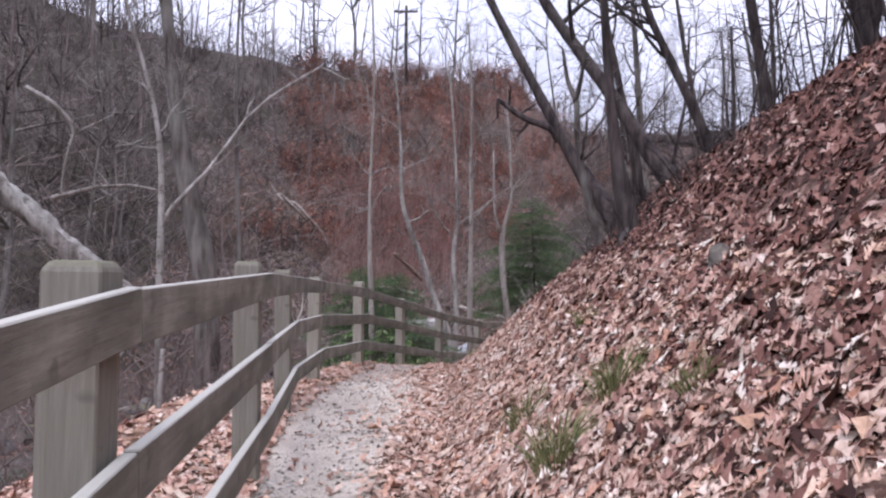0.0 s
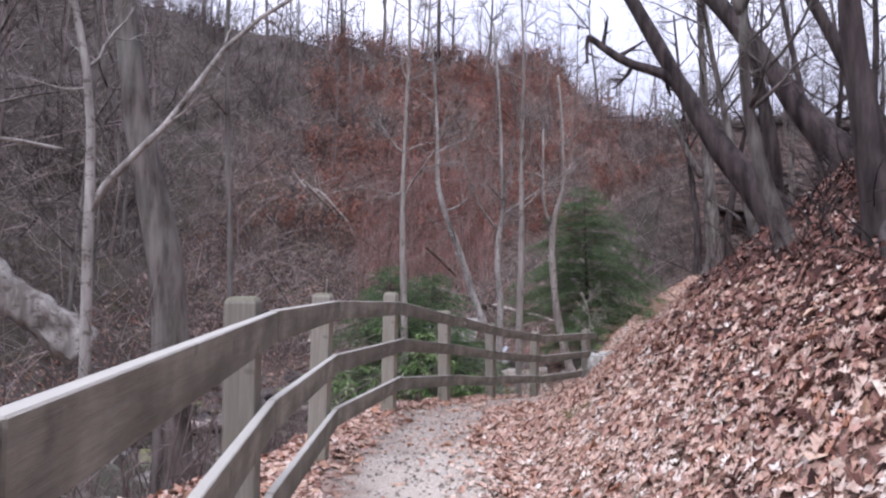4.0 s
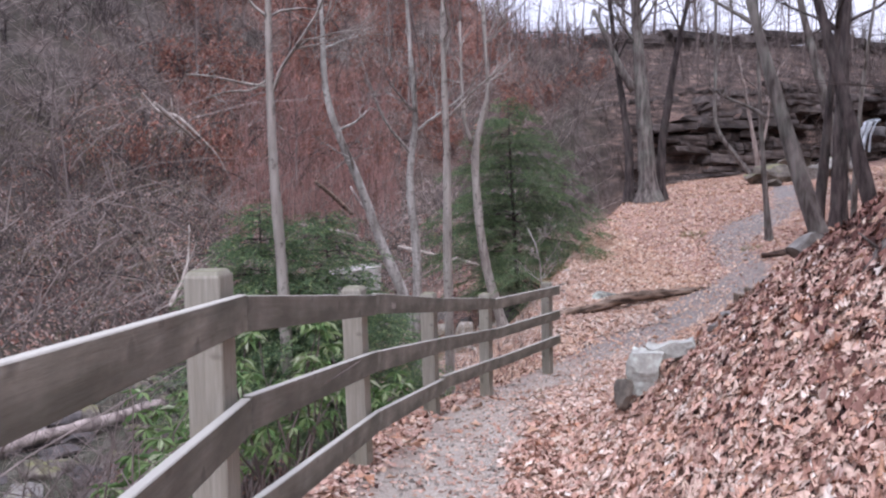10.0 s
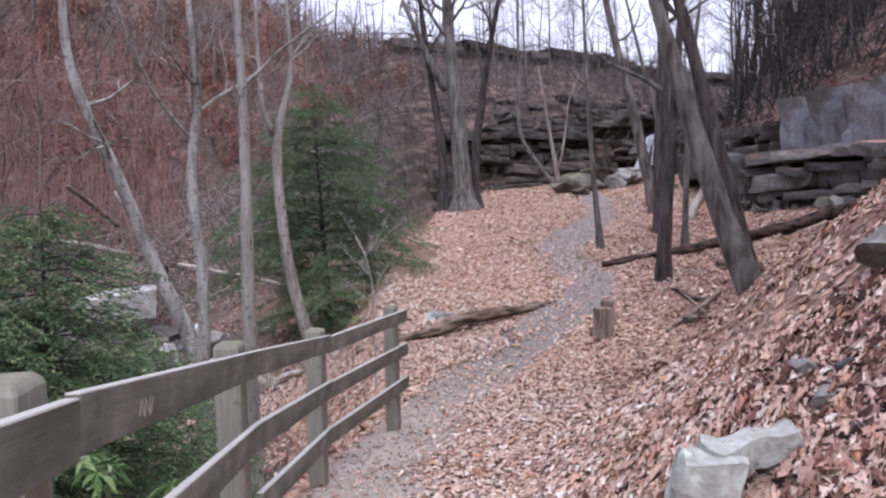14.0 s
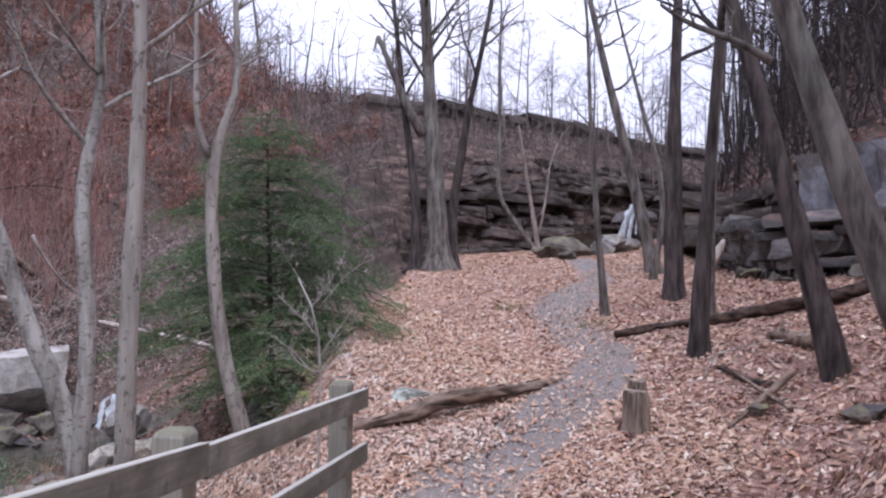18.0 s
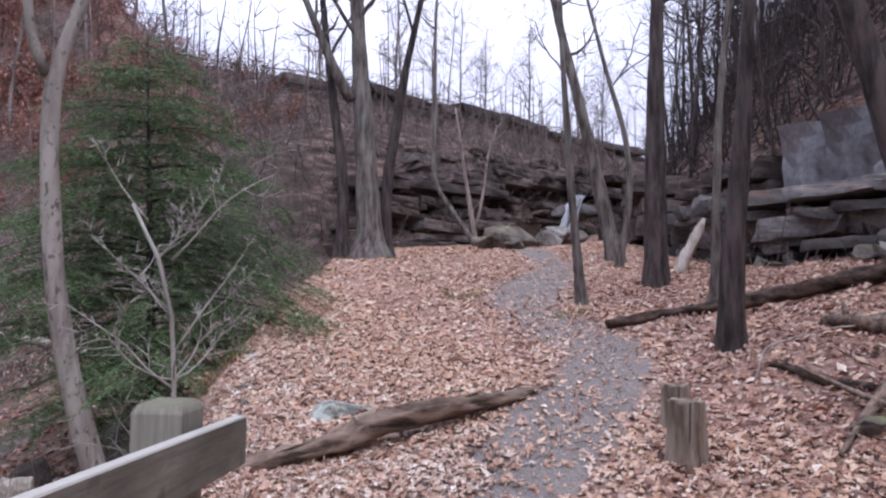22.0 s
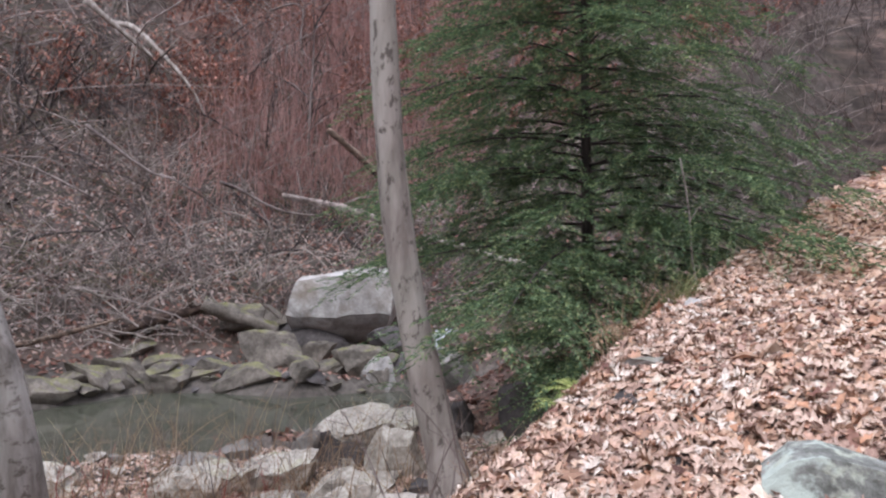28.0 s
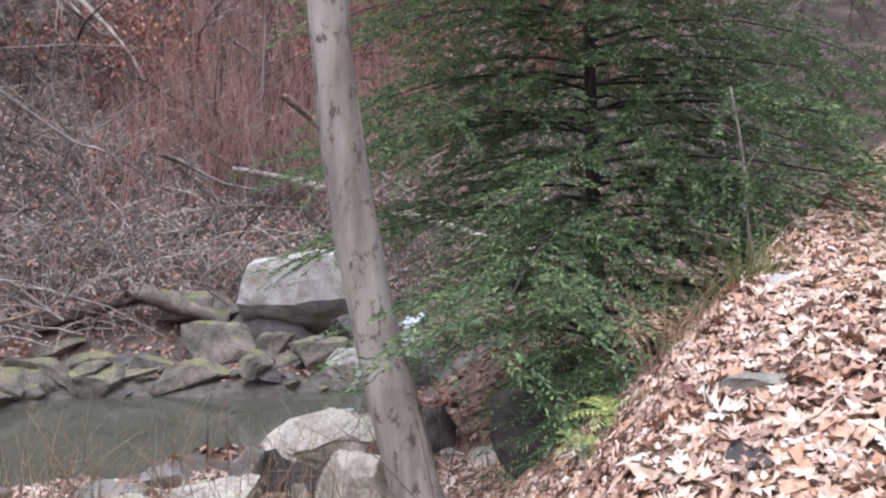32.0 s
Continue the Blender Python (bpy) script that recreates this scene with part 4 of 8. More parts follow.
def upright(x, y, tall, r, lean=(0, 0), seed=0, sway=0.12):
    """Trunk points and radii for a plain tree."""
    rng = np.random.default_rng(seed + 900)
    z = ground_at(x, y)
    pts, radii = [], []
    for k in range(7):
        f = k / 6
        pts.append((x + lean[0] * f * tall + rng.normal(0, sway) * f, y + lean[1] * f * tall + rng.normal(0, sway) * f, z + f * tall))
        radii.append(r * (1 - 0.72 * f))
    return pts, radii


def far_woods(name, label, places, tall, material, seed, depth=2, limbs=7, stout=1.0):
    rng = np.random.default_rng(seed)
    bag = Bag()
    for x, y in places:
        z = ground_at(x, y)
        h = tall * rng.uniform(0.7, 1.3)
        r = 0.010 * stout * h * rng.uniform(0.8, 1.5)
        lean = rng.normal(0, 0.06, 2) * h
        top = np.array([x + lean[0], y + lean[1], z + h])
        c = bent((x, y, z - 0.3), top, 7, rng, 0.02)
        bag.tube(c, np.linspace(r, r * 0.2, 7), 5, False)
        for _ in range(limbs):
            k = rng.integers(2, 7)
            out = rng.uniform(0, 2 * np.pi)
            grow(bag, c[k], (np.cos(out), np.sin(out), rng.uniform(0.15, 0.9)), h * rng.uniform(0.16, 0.38), r * 0.4, rng, depth - 1, kids=(3, 4))
    return tagged(new(name, bag.mesh(name, material)), label, "trees", kind="stuff")


# ---- leaves, needles, stems in numbers ----
def cards(name, pos, way, length, width, material, seed, droop=0.25):
    """Bent pointed leaves at pos, each lying along way."""
    rng = np.random.default_rng(seed)
    n = len(pos)
    way = way / (np.linalg.norm(way, axis=1)[:, None] + 1e-9)
    side = np.cross(way, rng.normal(0, 0.35, (n, 3)) + (0, 0, 1))
    side /= np.linalg.norm(side, axis=1)[:, None] + 1e-9
    up = np.cross(side, way)
    ln = (length * rng.uniform(0.7, 1.3, n))[:, None]
    wd = (width * rng.uniform(0.7, 1.3, n))[:, None]
    a, mid = pos, pos + way * ln * 0.5 + up * ln * 0.08
    tip = pos + way * ln - up * ln * droop
    verts = np.stack([a, mid + side * wd, tip, mid - side * wd], 1).reshape(-1, 3)
    k = np.arange(n)[:, None] * 4
    faces = np.concatenate([k + [0, 1, 2], k + [0, 2, 3]])
    return array_mesh(name, verts, faces, material)


def rods(name, centres, radii, material, sides=3):
    """Many thin stems at once: centres (n, k, 3), radii (n, k)."""
    n, k, _ = centres.shape
    d = np.gradient(centres, axis=1)
    d /= np.linalg.norm(d, axis=2)[:, :, None] + 1e-9
    a = np.cross(d, np.array([0.31, 0.77, 0.12]))
    a /= np.linalg.norm(a, axis=2)[:, :, None] + 1e-9
    b = np.cross(d, a)
    th = np.arange(sides) * 2 * np.pi / sides
    ring = a[:, :, None, :] * np.cos(th)[None, None, :, None] + b[:, :, None, :] * np.sin(th)[None, None, :, None]
    verts = (centres[:, :, None, :] + ring * radii[:, :, None, None]).reshape(-1, 3)
    i = np.arange(n)[:, None, None] * k * sides
    j = np.arange(k - 1)[None, :, None] * sides
    s = np.arange(sides)[None, None, :]
    q, r = i + j + s, i + j + (s + 1) % sides
    faces = np.stack([q, r, r + sides, q + sides], -1).reshape(-1, 4)
    return array_mesh(name, verts, faces, material, True)


def thicket(name, label, x, y, tall, thick, material, seed, lean=0.35, twigs=3, category="brush"):
    """A tangle of bare stems, each with a few side twigs, on the ground at x, y."""
    rng = np.random.default_rng(seed)
    n = len(x)
    h = tall * rng.uniform(0.45, 1.4, n)
    bend = rng.normal(0, lean, (n, 2))
    curl = rng.normal(0, lean * 0.6, (n, 2))
    t = np.linspace(0, 1, 5)
    c = np.zeros((n, 5, 3))
    c[:, :, 0] = x[:, None] + h[:, None] * (bend[:, :1] * t + curl[:, :1] * t * t)
    c[:, :, 1] = y[:, None] + h[:, None] * (bend[:, 1:] * t + curl[:, 1:] * t * t)
    c[:, :, 2] = height(x, y)[:, None] - 0.05 + h[:, None] * (t - 0.25 * np.hypot(*(bend + curl).T)[:, None] * t * t)
    r = (thick * rng.uniform(0.6, 1.5, n))[:, None] * np.linspace(1, 0.25, 5)[None]
    stems = rods(name, c, r, material)
    ob = tagged(new(name, stems), label, category, kind="stuff")
    if twigs:
        m = n * twigs
        who = np.repeat(np.arange(n), twigs)
        f = rng.uniform(0.8, 3.6, m)
        i = f.astype(int)
        at = c[who, i] + (c[who, i + 1] - c[who, i]) * (f - i)[:, None]
        way = rng.normal(0, 1, (m, 3)) * (1, 1, 0.6) + (0, 0, 0.35)
        way *= (h[who] * rng.uniform(0.12, 0.34, m) / np.linalg.norm(way, axis=1))[:, None]
        tc = np.stack([at, at + way * 0.5 + rng.normal(0, 0.04, (m, 3)), at + way + (0, 0, 0.03)], 1)
        tr = r[who, i][:, None] * np.array([0.6, 0.45, 0.2])[None]
        ob2 = tagged(new(name, rods(name, tc, tr, material)), label, category, kind="stuff")
    return c


def clumped(rng, x, y, each, spread):
    """Several stems round each place."""
    k = np.repeat(np.arange(len(x)), each)
    return x[k] + rng.normal(0, spread, len(k)), y[k] + rng.normal(0, spread, len(k))


def on_hill(rng, n, x0, x1, h0, h1):
    x, y = rng.uniform(x0, x1, 6 * n), rng.uniform(-2, 62, 6 * n)
    d = hill_distance(x, y)
    ok = (d > h0) & (d < h1)
    return x[ok][:n], y[ok][:n]


HILL_RNG = np.random.default_rng(77)
bx, by = clumped(HILL_RNG, *on_hill(HILL_RNG, 620, -26, 14, 0.2, 9), 6, 0.18)
thicket("brush", "tangle of bare grey-brown shrubs across the stream", bx, by, 1.4, 0.015, M_TWIG, 21, 0.65, 3)
bx, by = clumped(HILL_RNG, *on_hill(HILL_RNG, 430, -42, 14, 8, 24), 5, 0.25)
thicket("brush", "bare grey-brown shrubs high on the far slope", bx, by, 2.3, 0.030, M_TWIG, 22, 0.5, 3)
bx, by = clumped(HILL_RNG, *on_hill(HILL_RNG, 330, -40, -2, 4, 22), 5, 0.2)
thicket("brush", "dark bare shrubs on the far slope", bx, by, 1.8, 0.024, M_BARK_DARK, 38, 0.5, 3)
keep_rust = lambda x, y: waves(x, y, 6.0, 1.0) + 0.3 * (1 - np.abs(x + 0.5) / 6) + 0.5 * waves(x, y, 2.2, 7.0) > -0.05
bx, by = clumped(HILL_RNG, *on_hill(HILL_RNG, 1000, -11, 13.5, 4.5, 22), 5, 0.22)
ok = keep_rust(bx, by)
rust_stems = thicket("brush", "red-brown bramble stems on the far slope", bx[ok], by[ok], 1.4, 0.017, M_TWIG_RED, 23, 0.5, 2)
rng = np.random.default_rng(24)
high_up = np.flatnonzero(hill_distance(rust_stems[:, 0, 0], rust_stems[:, 0, 1]) > 5.0)
pick = rng.choice(high_up, 46000)
lv = rng.integers(1, 5, len(pick))
pos = rust_stems[pick, lv] + rng.normal(0, 0.10, (len(pick), 3))
tagged(new("clinging_leaves", cards("clinging_leaves", pos, rng.normal(0, 1, (len(pick), 3)) + (0, 0, -0.5), 0.15, 0.042, M_RUST, 25)),
       "dry rust-red leaves clinging to the far-slope brambles", "dry leaves", kind="stuff")

# pinkish-red canes standing close above the pool, olive grass further along
bx, by = clumped(HILL_RNG, *on_hill(HILL_RNG, 620, -6.0, 1.0, 2.4, 9.0), 4, 0.16)
thicket("canes", "dense upright pinkish-red canes on the slope above the pool", bx, by, 1.9, 0.015, M_CANE, 41, 0.16, 2, "canes")
bx, by = clumped(HILL_RNG, *on_hill(HILL_RNG, 420, -20, -3, 0.5, 8), 7, 0.16)
thicket("dry_grass", "olive and tan dry grass arching on the far slope", bx, by, 0.75, 0.010, M_OLIVE, 42, 0.95, 0, "grass")
bx, by = clumped(HILL_RNG, *on_hill(HILL_RNG, 240, -64, 14, 17, 24), 5, 0.3)
thicket("brush", "bare brush along the crest of the far slope", bx, by, 2.6, 0.026, M_TWIG, 43, 0.4, 4)


def tangle(label, places, long, thick, material, seed, depth=2):
    """Crooked dead branches lying and leaning over a slope."""
    rng = np.random.default_rng(seed)
    bag = Bag()
    for x, y in places:
        a = rng.uniform(0, 6.283)
        n = long * rng.uniform(0.5, 1.3)
        grow(bag, (x, y, ground_at(x, y) + rng.uniform(0.0, 0.5)), (np.cos(a), np.sin(a), rng.uniform(0.1, 0.9)), n, thick * rng.uniform(0.5, 1.3), rng, depth, 0.13, (2, 4), 0.85)
    tagged(new("dead_branches", bag.mesh("dead_branches", material)), label, "dead branches", kind="stuff")


tangle("crooked pale dead branches tangled over the far slope", list(zip(*on_hill(HILL_RNG, 150, -20, 6, 0.5, 13))), 2.2, 0.030, M_VINE, 44)
tangle("bleached crooked branches and roots above the pool", list(zip(*on_hill(HILL_RNG, 60, -9, 1.5, 0.3, 4.5))), 1.3, 0.024, M_DEADWOOD, 45)
tangle("dark crooked dead branches on the far slope", list(zip(*on_hill(HILL_RNG, 150, -26, 4, 0.5, 14))), 2.4, 0.034, M_BARK_DARK, 46)

x, y = HILL_RNG.uniform(-10, -2.2, 1500), HILL_RNG.uniform(4, 24, 1500)
ok = (x < np.interp(y, EDGE_Y, EDGE_X) - 0.8) & (stream_distance(x, y) > 1.1)
thicket("brush", "grey saplings and vines on the stream bank below the fence", x[ok], y[ok], 1.8, 0.009, M_TWIG, 26, 0.45, 4)

# grey vines and dead canes tangled over the far slope
vx, vy = clumped(HILL_RNG, *on_hill(HILL_RNG, 900, -24, 12, 0.0, 16), 4, 0.25)
thicket("vines", "pale grey dead vines and canes tangled over the slope", vx, vy, 1.6, 0.013, M_VINE, 28, 0.8, 2, "vines")
vx, vy = on_hill(HILL_RNG, 620, -22, 10, 0.0, 8)
thicket("vines", "long arching grey dead canes on the slope", vx, vy, 2.6, 0.022, M_VINE, 30, 0.7, 4, "vines")

vx, vy = clumped(HILL_RNG, *on_hill(HILL_RNG, 150, -9, 3, 0.4, 4.5), 5, 0.2)
thicket("vines", "bleached tangled canes on the slope above the pool", vx, vy, 1.7, 0.012, M_DEADWOOD, 39, 0.8, 2, "vines")

POOL_RNG = np.random.default_rng(58)
px, py = POOL_RNG.uniform(-7.8, -3.8, 90), POOL_RNG.uniform(31.2, 34.2, 90)
ok = np.abs(hill_distance(px, py) - 0.7) < 0.8
tangle("pale bare roots and sticks matted along the pool bank", list(zip(px[ok], py[ok])), 0.9, 0.020, M_DEADWOOD, 47)
px, py = POOL_RNG.uniform(-7.8, -1.0, 80), POOL_RNG.uniform(31.2, 35.0, 80)
ok = np.abs(hill_distance(px, py) - 0.8) < 0.9
tangle("grey-brown sticks matted along the pool bank", list(zip(px[ok], py[ok])), 1.1, 0.022, M_VINE, 48)

# low weeds along the near stream bank and by the pool
rng = np.random.default_rng(31)
x, y = rng.uniform(-7.5, 3.2, 2600), rng.uniform(5, 29, 2600)
edge = np.interp(y, EDGE_Y, EDGE_X)
ok = (x < edge - 0.35) & (stream_distance(x, y) > 1.15) & (hill_distance(x, y) < 0)
thicket("weeds", "thin dry weed stems on the stream bank", x[ok], y[ok], 0.7, 0.005, M_TWIG, 32, 0.3, 2, "weeds")
x, y = rng.uniform(-1.8, 2.6, 260), rng.uniform(25.2, 28.2, 260)
thicket("weeds", "thin pale and red stems by the pool's near shore", x, y, 0.75, 0.006, M_DRY, 33, 0.3, 3, "weeds")
x, y = rng.uniform(-1.4, 1.0, 38), rng.uniform(25.2, 26.9, 38)
thicket("weeds", "reddish briar stems by the pool's near shore", x, y, 0.6, 0.0065, M_BRIAR, 34, 0.3, 3, "weeds")


cx, cy = POOL_RNG.uniform(1.75, 3.2, 130), POOL_RNG.uniform(6.3, 10.2, 130)
thicket("brush", "dark bare twigs and roots along the bank crest", cx, cy, 0.55, 0.008, M_BARK_DARK, 49, 0.7, 4)


# ---- evergreens ----
def hemlock(label, x, y, tall, wide, seed, branches=70, lowest=0.06, density=1.0, lean=(0, 0), floor=None, lop=None):
    rng = np.random.default_rng(seed)
    z = ground_at(x, y) if floor is None else floor
    root = thing("hemlock", label, "evergreen tree", at=(x, y, z))
    bag = Bag()
    t = np.linspace(0, 1, 9)
    axis = np.stack([lean[0] * t, lean[1] * t, t * tall], -1)
    bag.tube(np.vstack([[0, 0, -0.5], axis]), np.r_[0.018 * tall, np.linspace(0.015 * tall, 0.006, 9)], 8)
    part("trunk", bag.mesh("trunk", M_BARK_DARK), root)
    wood = Bag()
    P, D = [], []
    for k in range(branches):
        f = lowest + (1 - lowest) * (k / branches) ** 0.9
        tiers = max(6, int(tall * 2.6))
        f = 0.7 * f + 0.3 * (math.floor(f * tiers) + 0.5) / tiers
        f = min(max(f + rng.normal(0, 0.012), 0.02), 0.985)
        reach = wide * min(1.0, 0.72 + 1.6 * f) * (1 - f) ** 0.6 * rng.choice((0.62, 0.85, 1.0, 1.15)) * rng.uniform(0.85, 1.1) + 0.12
        a = k * 2.399 + rng.normal(0, 0.25)
        if lop is not None and f < 0.30 and math.cos(a - lop) > 0.45:
            reach *= 0.58
        start = np.array([np.interp(f, t, axis[:, 0]), np.interp(f, t, axis[:, 1]), f * tall])
        out = np.array([math.cos(a), math.sin(a), 0.0])
        s = np.linspace(0, 1, 7)
        lift = rng.uniform(0.05, 0.36)
        line = start + out[None] * (reach * s)[:, None] + np.array([0, 0, 1.0])[None] * (reach * (lift * s - (lift + 0.16) * s * s))[:, None]
        wood.tube(line, np.linspace(0.005 + 0.005 * reach, 0.002, 7), 4, False)
        n = max(6, int(reach * 20 * density))
        for _ in range(n):
            u = rng.uniform(0.10, 1.0)
            at = np.array([np.interp(u, s, line[:, i]) for i in range(3)]) + rng.normal(0, 0.045, 3)
            w = rng.choice((-1, 1)) * rng.uniform(0.5, 1.15)
            way = np.array([math.cos(a + w), math.sin(a + w), rng.uniform(-0.30, 0.28)])
            long = reach * 0.33 * (1.12 - u * 0.55) * rng.uniform(0.6, 1.2) + 0.08
            m = max(6, int(long * 66))
            v = np.linspace(0.06, 1, m)
            q = at + way[None] * (long * v)[:, None] + np.array([0, 0, -0.30 * long])[None] * (v * v)[:, None]
            turn = np.where(np.arange(m) % 2 == 0, 0.75, -0.75) + rng.normal(0, 0.2, m)
            d = np.stack([way[0] * np.cos(turn) - way[1] * np.sin(turn), way[0] * np.sin(turn) + way[1] * np.cos(turn), np.full(m, way[2] - 0.05) + rng.normal(0, 0.28, m)], -1)
            P.append(q)
            D.append(d)
    part("bough", wood.mesh("bough", M_BARK_DARK), root)["kind"] = "stuff"
    part("crown", cards("crown", np.concatenate(P), np.concatenate(D), 0.052, 0.0085, M_NEEDLE, seed + 1, 0.1), root)["kind"] = "stuff"
    return root


hemlock("large dark green hemlock with drooping sprays by the stream", 3.95, 28.6, 6.75, 3.3, 41, 170, 0.08, 1.0, (-0.3, -0.2), -1.9, math.pi * 0.95)
hemlock("young hemlock with spreading branches behind the fence", -1.2, 17.3, 3.9, 1.6, 43, 100, 0.25, 1.7)
hemlock("young hemlock beside its taller neighbour on the stream bank", -2.1, 17.6, 4.1, 1.75, 44, 100, 0.25, 1.7)
hemlock("small hemlock among the bank trees", -0.3, 19.4, 2.5, 1.5, 45, 44, 0.15, 1.3)


def rhododendron(label, x, y, tall, wide, seed, stems=16):
    rng = np.random.default_rng(seed)
    z = ground_at(x, y)
    root = thing("rhododendron", label, "shrub", at=(x, y, z))
    wood = Bag()
    P, D = [], []
    for _ in range(stems):
        a, r = rng.uniform(0, 2 * np.pi), wide * math.sqrt(rng.uniform(0.05, 1))
        tip = np.array([math.cos(a) * r, math.sin(a) * r, tall * rng.uniform(0.45, 1.0)])
        line = bent((0.1 * math.cos(a), 0.1 * math.sin(a), -0.1), tip, 6, rng, 0.08)
        wood.tube(line, np.linspace(0.014, 0.005, 6), 4, False)
        for k in (3, 4, 5, 5):
            m = rng.integers(7, 11)
            th = rng.uniform(0, 6.28) + np.arange(m) * 6.283 / m
            P.append(np.repeat((line[k] + rng.normal(0, 0.06, 3))[None], m, 0))
            D.append(np.stack([np.cos(th), np.sin(th), rng.uniform(-0.9, 0.15, m)], -1))
    part("stem", wood.mesh("stem", M_TWIG), root)["kind"] = "stuff"
    part("foliage", cards("foliage", np.concatenate(P), np.concatenate(D), 0.145, 0.019, M_RHODO, seed + 1, 0.15), root)["kind"] = "stuff"


rhododendron("bright green rhododendron with drooping leaves behind the fence", -2.2, 13.1, 1.3, 0.5, 51, 12)
rhododendron("green rhododendron with drooping leaves behind the fence", -1.5, 13.9, 1.45, 0.5, 52, 14)
rhododendron("green rhododendron with pale leaf undersides by the stream bank", -0.85, 15.6, 1.25, 0.6, 53, 15)
rhododendron("low green rhododendron on the stream bank", -2.0, 14.9, 1.4, 0.8, 54, 15)


def tuft(label, x, y, tall, wide, seed, count=120, material=None, name="grass_tuft"):
    rng = np.random.default_rng(seed)
    a, r = rng.uniform(0, 6.283, count), wide * np.sqrt(rng.random(count))
    px, py = x + r * np.cos(a), y + r * np.sin(a)
    h = tall * rng.uniform(0.4, 1.2, count)
    out = rng.uniform(0.15, 0.9, count)
    t = np.linspace(0, 1, 4)
    c = np.stack([px[:, None] + (np.cos(a) * h * out)[:, None] * t ** 1.5, py[:, None] + (np.sin(a) * h * out)[:, None] * t ** 1.5,
                  surface(px, py)[:, None] + h[:, None] * (t - 0.35 * out[:, None] * t * t)], -1)
    tagged(new(name, rods(name, c, np.tile(np.array([0.0035, 0.003, 0.002, 0.0006]), (count, 1)), material or M_GRASS)), label, "grass tuft", "grass tufts")


tuft("yellow-green grass tuft among bank leaves", 0.82, 3.28, 0.20, 0.09, 61, 130)
tuft("pale green grass tuft among bank leaves", 0.52, 3.16, 0.24, 0.10, 77, 140)
tuft("yellow-green grass tuft among bank leaves", 0.98, 2.68, 0.14, 0.06, 62, 60)
tuft("small grass tuft among bank leaves", 0.94, 4.57, 0.13, 0.05, 63, 50)
tuft("small grass tuft at the path edge", 0.49, 4.05, 0.17, 0.09, 64, 100)
tuft("dried curled tan leaves on a stalk behind the rails", -1.97, 4.68, 0.30, 0.10, 75, 34, M_DRY, "dried_plant")
tuft("yellow-green weeds behind the rails", -1.85, 5.7, 0.16, 0.10, 76, 70)
tuft("pale grass tuft at the bank foot", 0.45, 8.9, 0.12, 0.08, 65, 60)
tuft("pale green plant at the bank edge", 4.45, 25.8, 0.28, 0.16, 66, 110)


def fern(label, x, y, fronds, long, seed, material, lift=0.9):
    """A clump of arching fronds, each a midrib with paired leaflets."""
    r = np.random.default_rng(seed)
    z = ground_at(x, y) + 0.02
    root = thing("fern", label, "fern", at=(x, y, z))
    for k in range(fronds):
        a = 2 * np.pi * (k + 0.6 * r.random()) / fronds
        ln = long * r.uniform(0.7, 1.15)
        s = np.linspace(0, 1, 12)
        up = lift * r.uniform(0.6, 1.2)
        mid = np.stack([np.cos(a) * s * ln, np.sin(a) * s * ln, ln * up * (s - 0.95 * s * s)], -1)
        b = Bag()
        b.tube(mid, np.linspace(0.003, 0.001, 12), 4)
        side = np.array([-np.sin(a), np.cos(a), 0.0])
        for i in range(1, 12):
            w = ln * 0.24 * math.sin(math.pi * (0.12 + 0.83 * s[i]))
            for sgn in (-1, 1):
                p = mid[i]
                tip = p + side * sgn * w + (mid[i] - mid[i - 1]) * 0.9 + (0, 0, -0.25 * w)
                q = (p + tip) / 2
                e = (mid[i] - mid[i - 1]) * 0.32
                b.add([p, q - e, tip, q + e], [(0, 1, 2, 3)])
        part("frond", b.mesh("frond", material, False), root)


fern("yellow-green fern on the moss at the bank edge", 3.76, 25.22, 13, 0.26, 71, M_FERN)
fern("small yellow-green fern beside the mossy stone", 3.66, 24.98, 9, 0.20, 72, M_FERN)
fern("dry tan fern with drooping fronds at the bank edge", 4.28, 26.3, 9, 0.42, 73, M_DRY, 1.7)
fern("dry tan fern with drooping fronds at the bank edge", 4.12, 25.95, 7, 0.34, 74, M_DRY, 1.6)
tuft("dry nodding grass stalks at the bank edge", 4.05, 25.75, 0.6, 0.2, 67, 46, M_DRY)
tuft("dry grass stalks on the bank edge", 3.2, 24.6, 0.4, 0.1, 68, 14, M_DRY)
for k, (x, y) in enumerate(((-0.1, 26.5), (0.35, 26.35), (0.75, 26.6), (-0.7, 26.4), (1.2, 26.2), (-1.1, 26.2))):
    tuft("tan dry grass on the pool's near shore", x, y, 0.42, 0.16, 170 + k, 40, M_DRY)
tuft("green grass on the leafy mound", 8.4, 26.4, 0.2, 0.35, 69, 90)
tuft("green grass beside the trail", 8.9, 24.2, 0.14, 0.25, 70, 80)


# ---- the trees one passes ----
tree("tree", "slender pale-barked tree just behind the fence", [(-1.7, 16.68, -2.19), (-1.7, 16.68, 0.46), (-1.73, 16.68, 1.22), (-1.79, 16.67, 2.16), (-1.78, 16.67, 3.07), (-1.79, 16.67, 3.67), (-1.69, 16.67, 6.17), (-1.79, 16.77, 8.67)],
     [0.085, 0.076, 0.067, 0.058, 0.049, 0.039, 0.03, 0.021], M_BARK_PALE, 1, extra=[([(-1.78, 16.67, 3.13), (-2.05, 16.63, 3.15), (-2.44, 16.56, 3.24), (-2.71, 16.49, 3.24)], 0.02), ([(-1.77, 16.67, 3.25), (-1.99, 16.64, 3.06), (-2.28, 16.59, 3.07), (-2.5, 16.54, 2.97)], 0.02)], limbs=8)
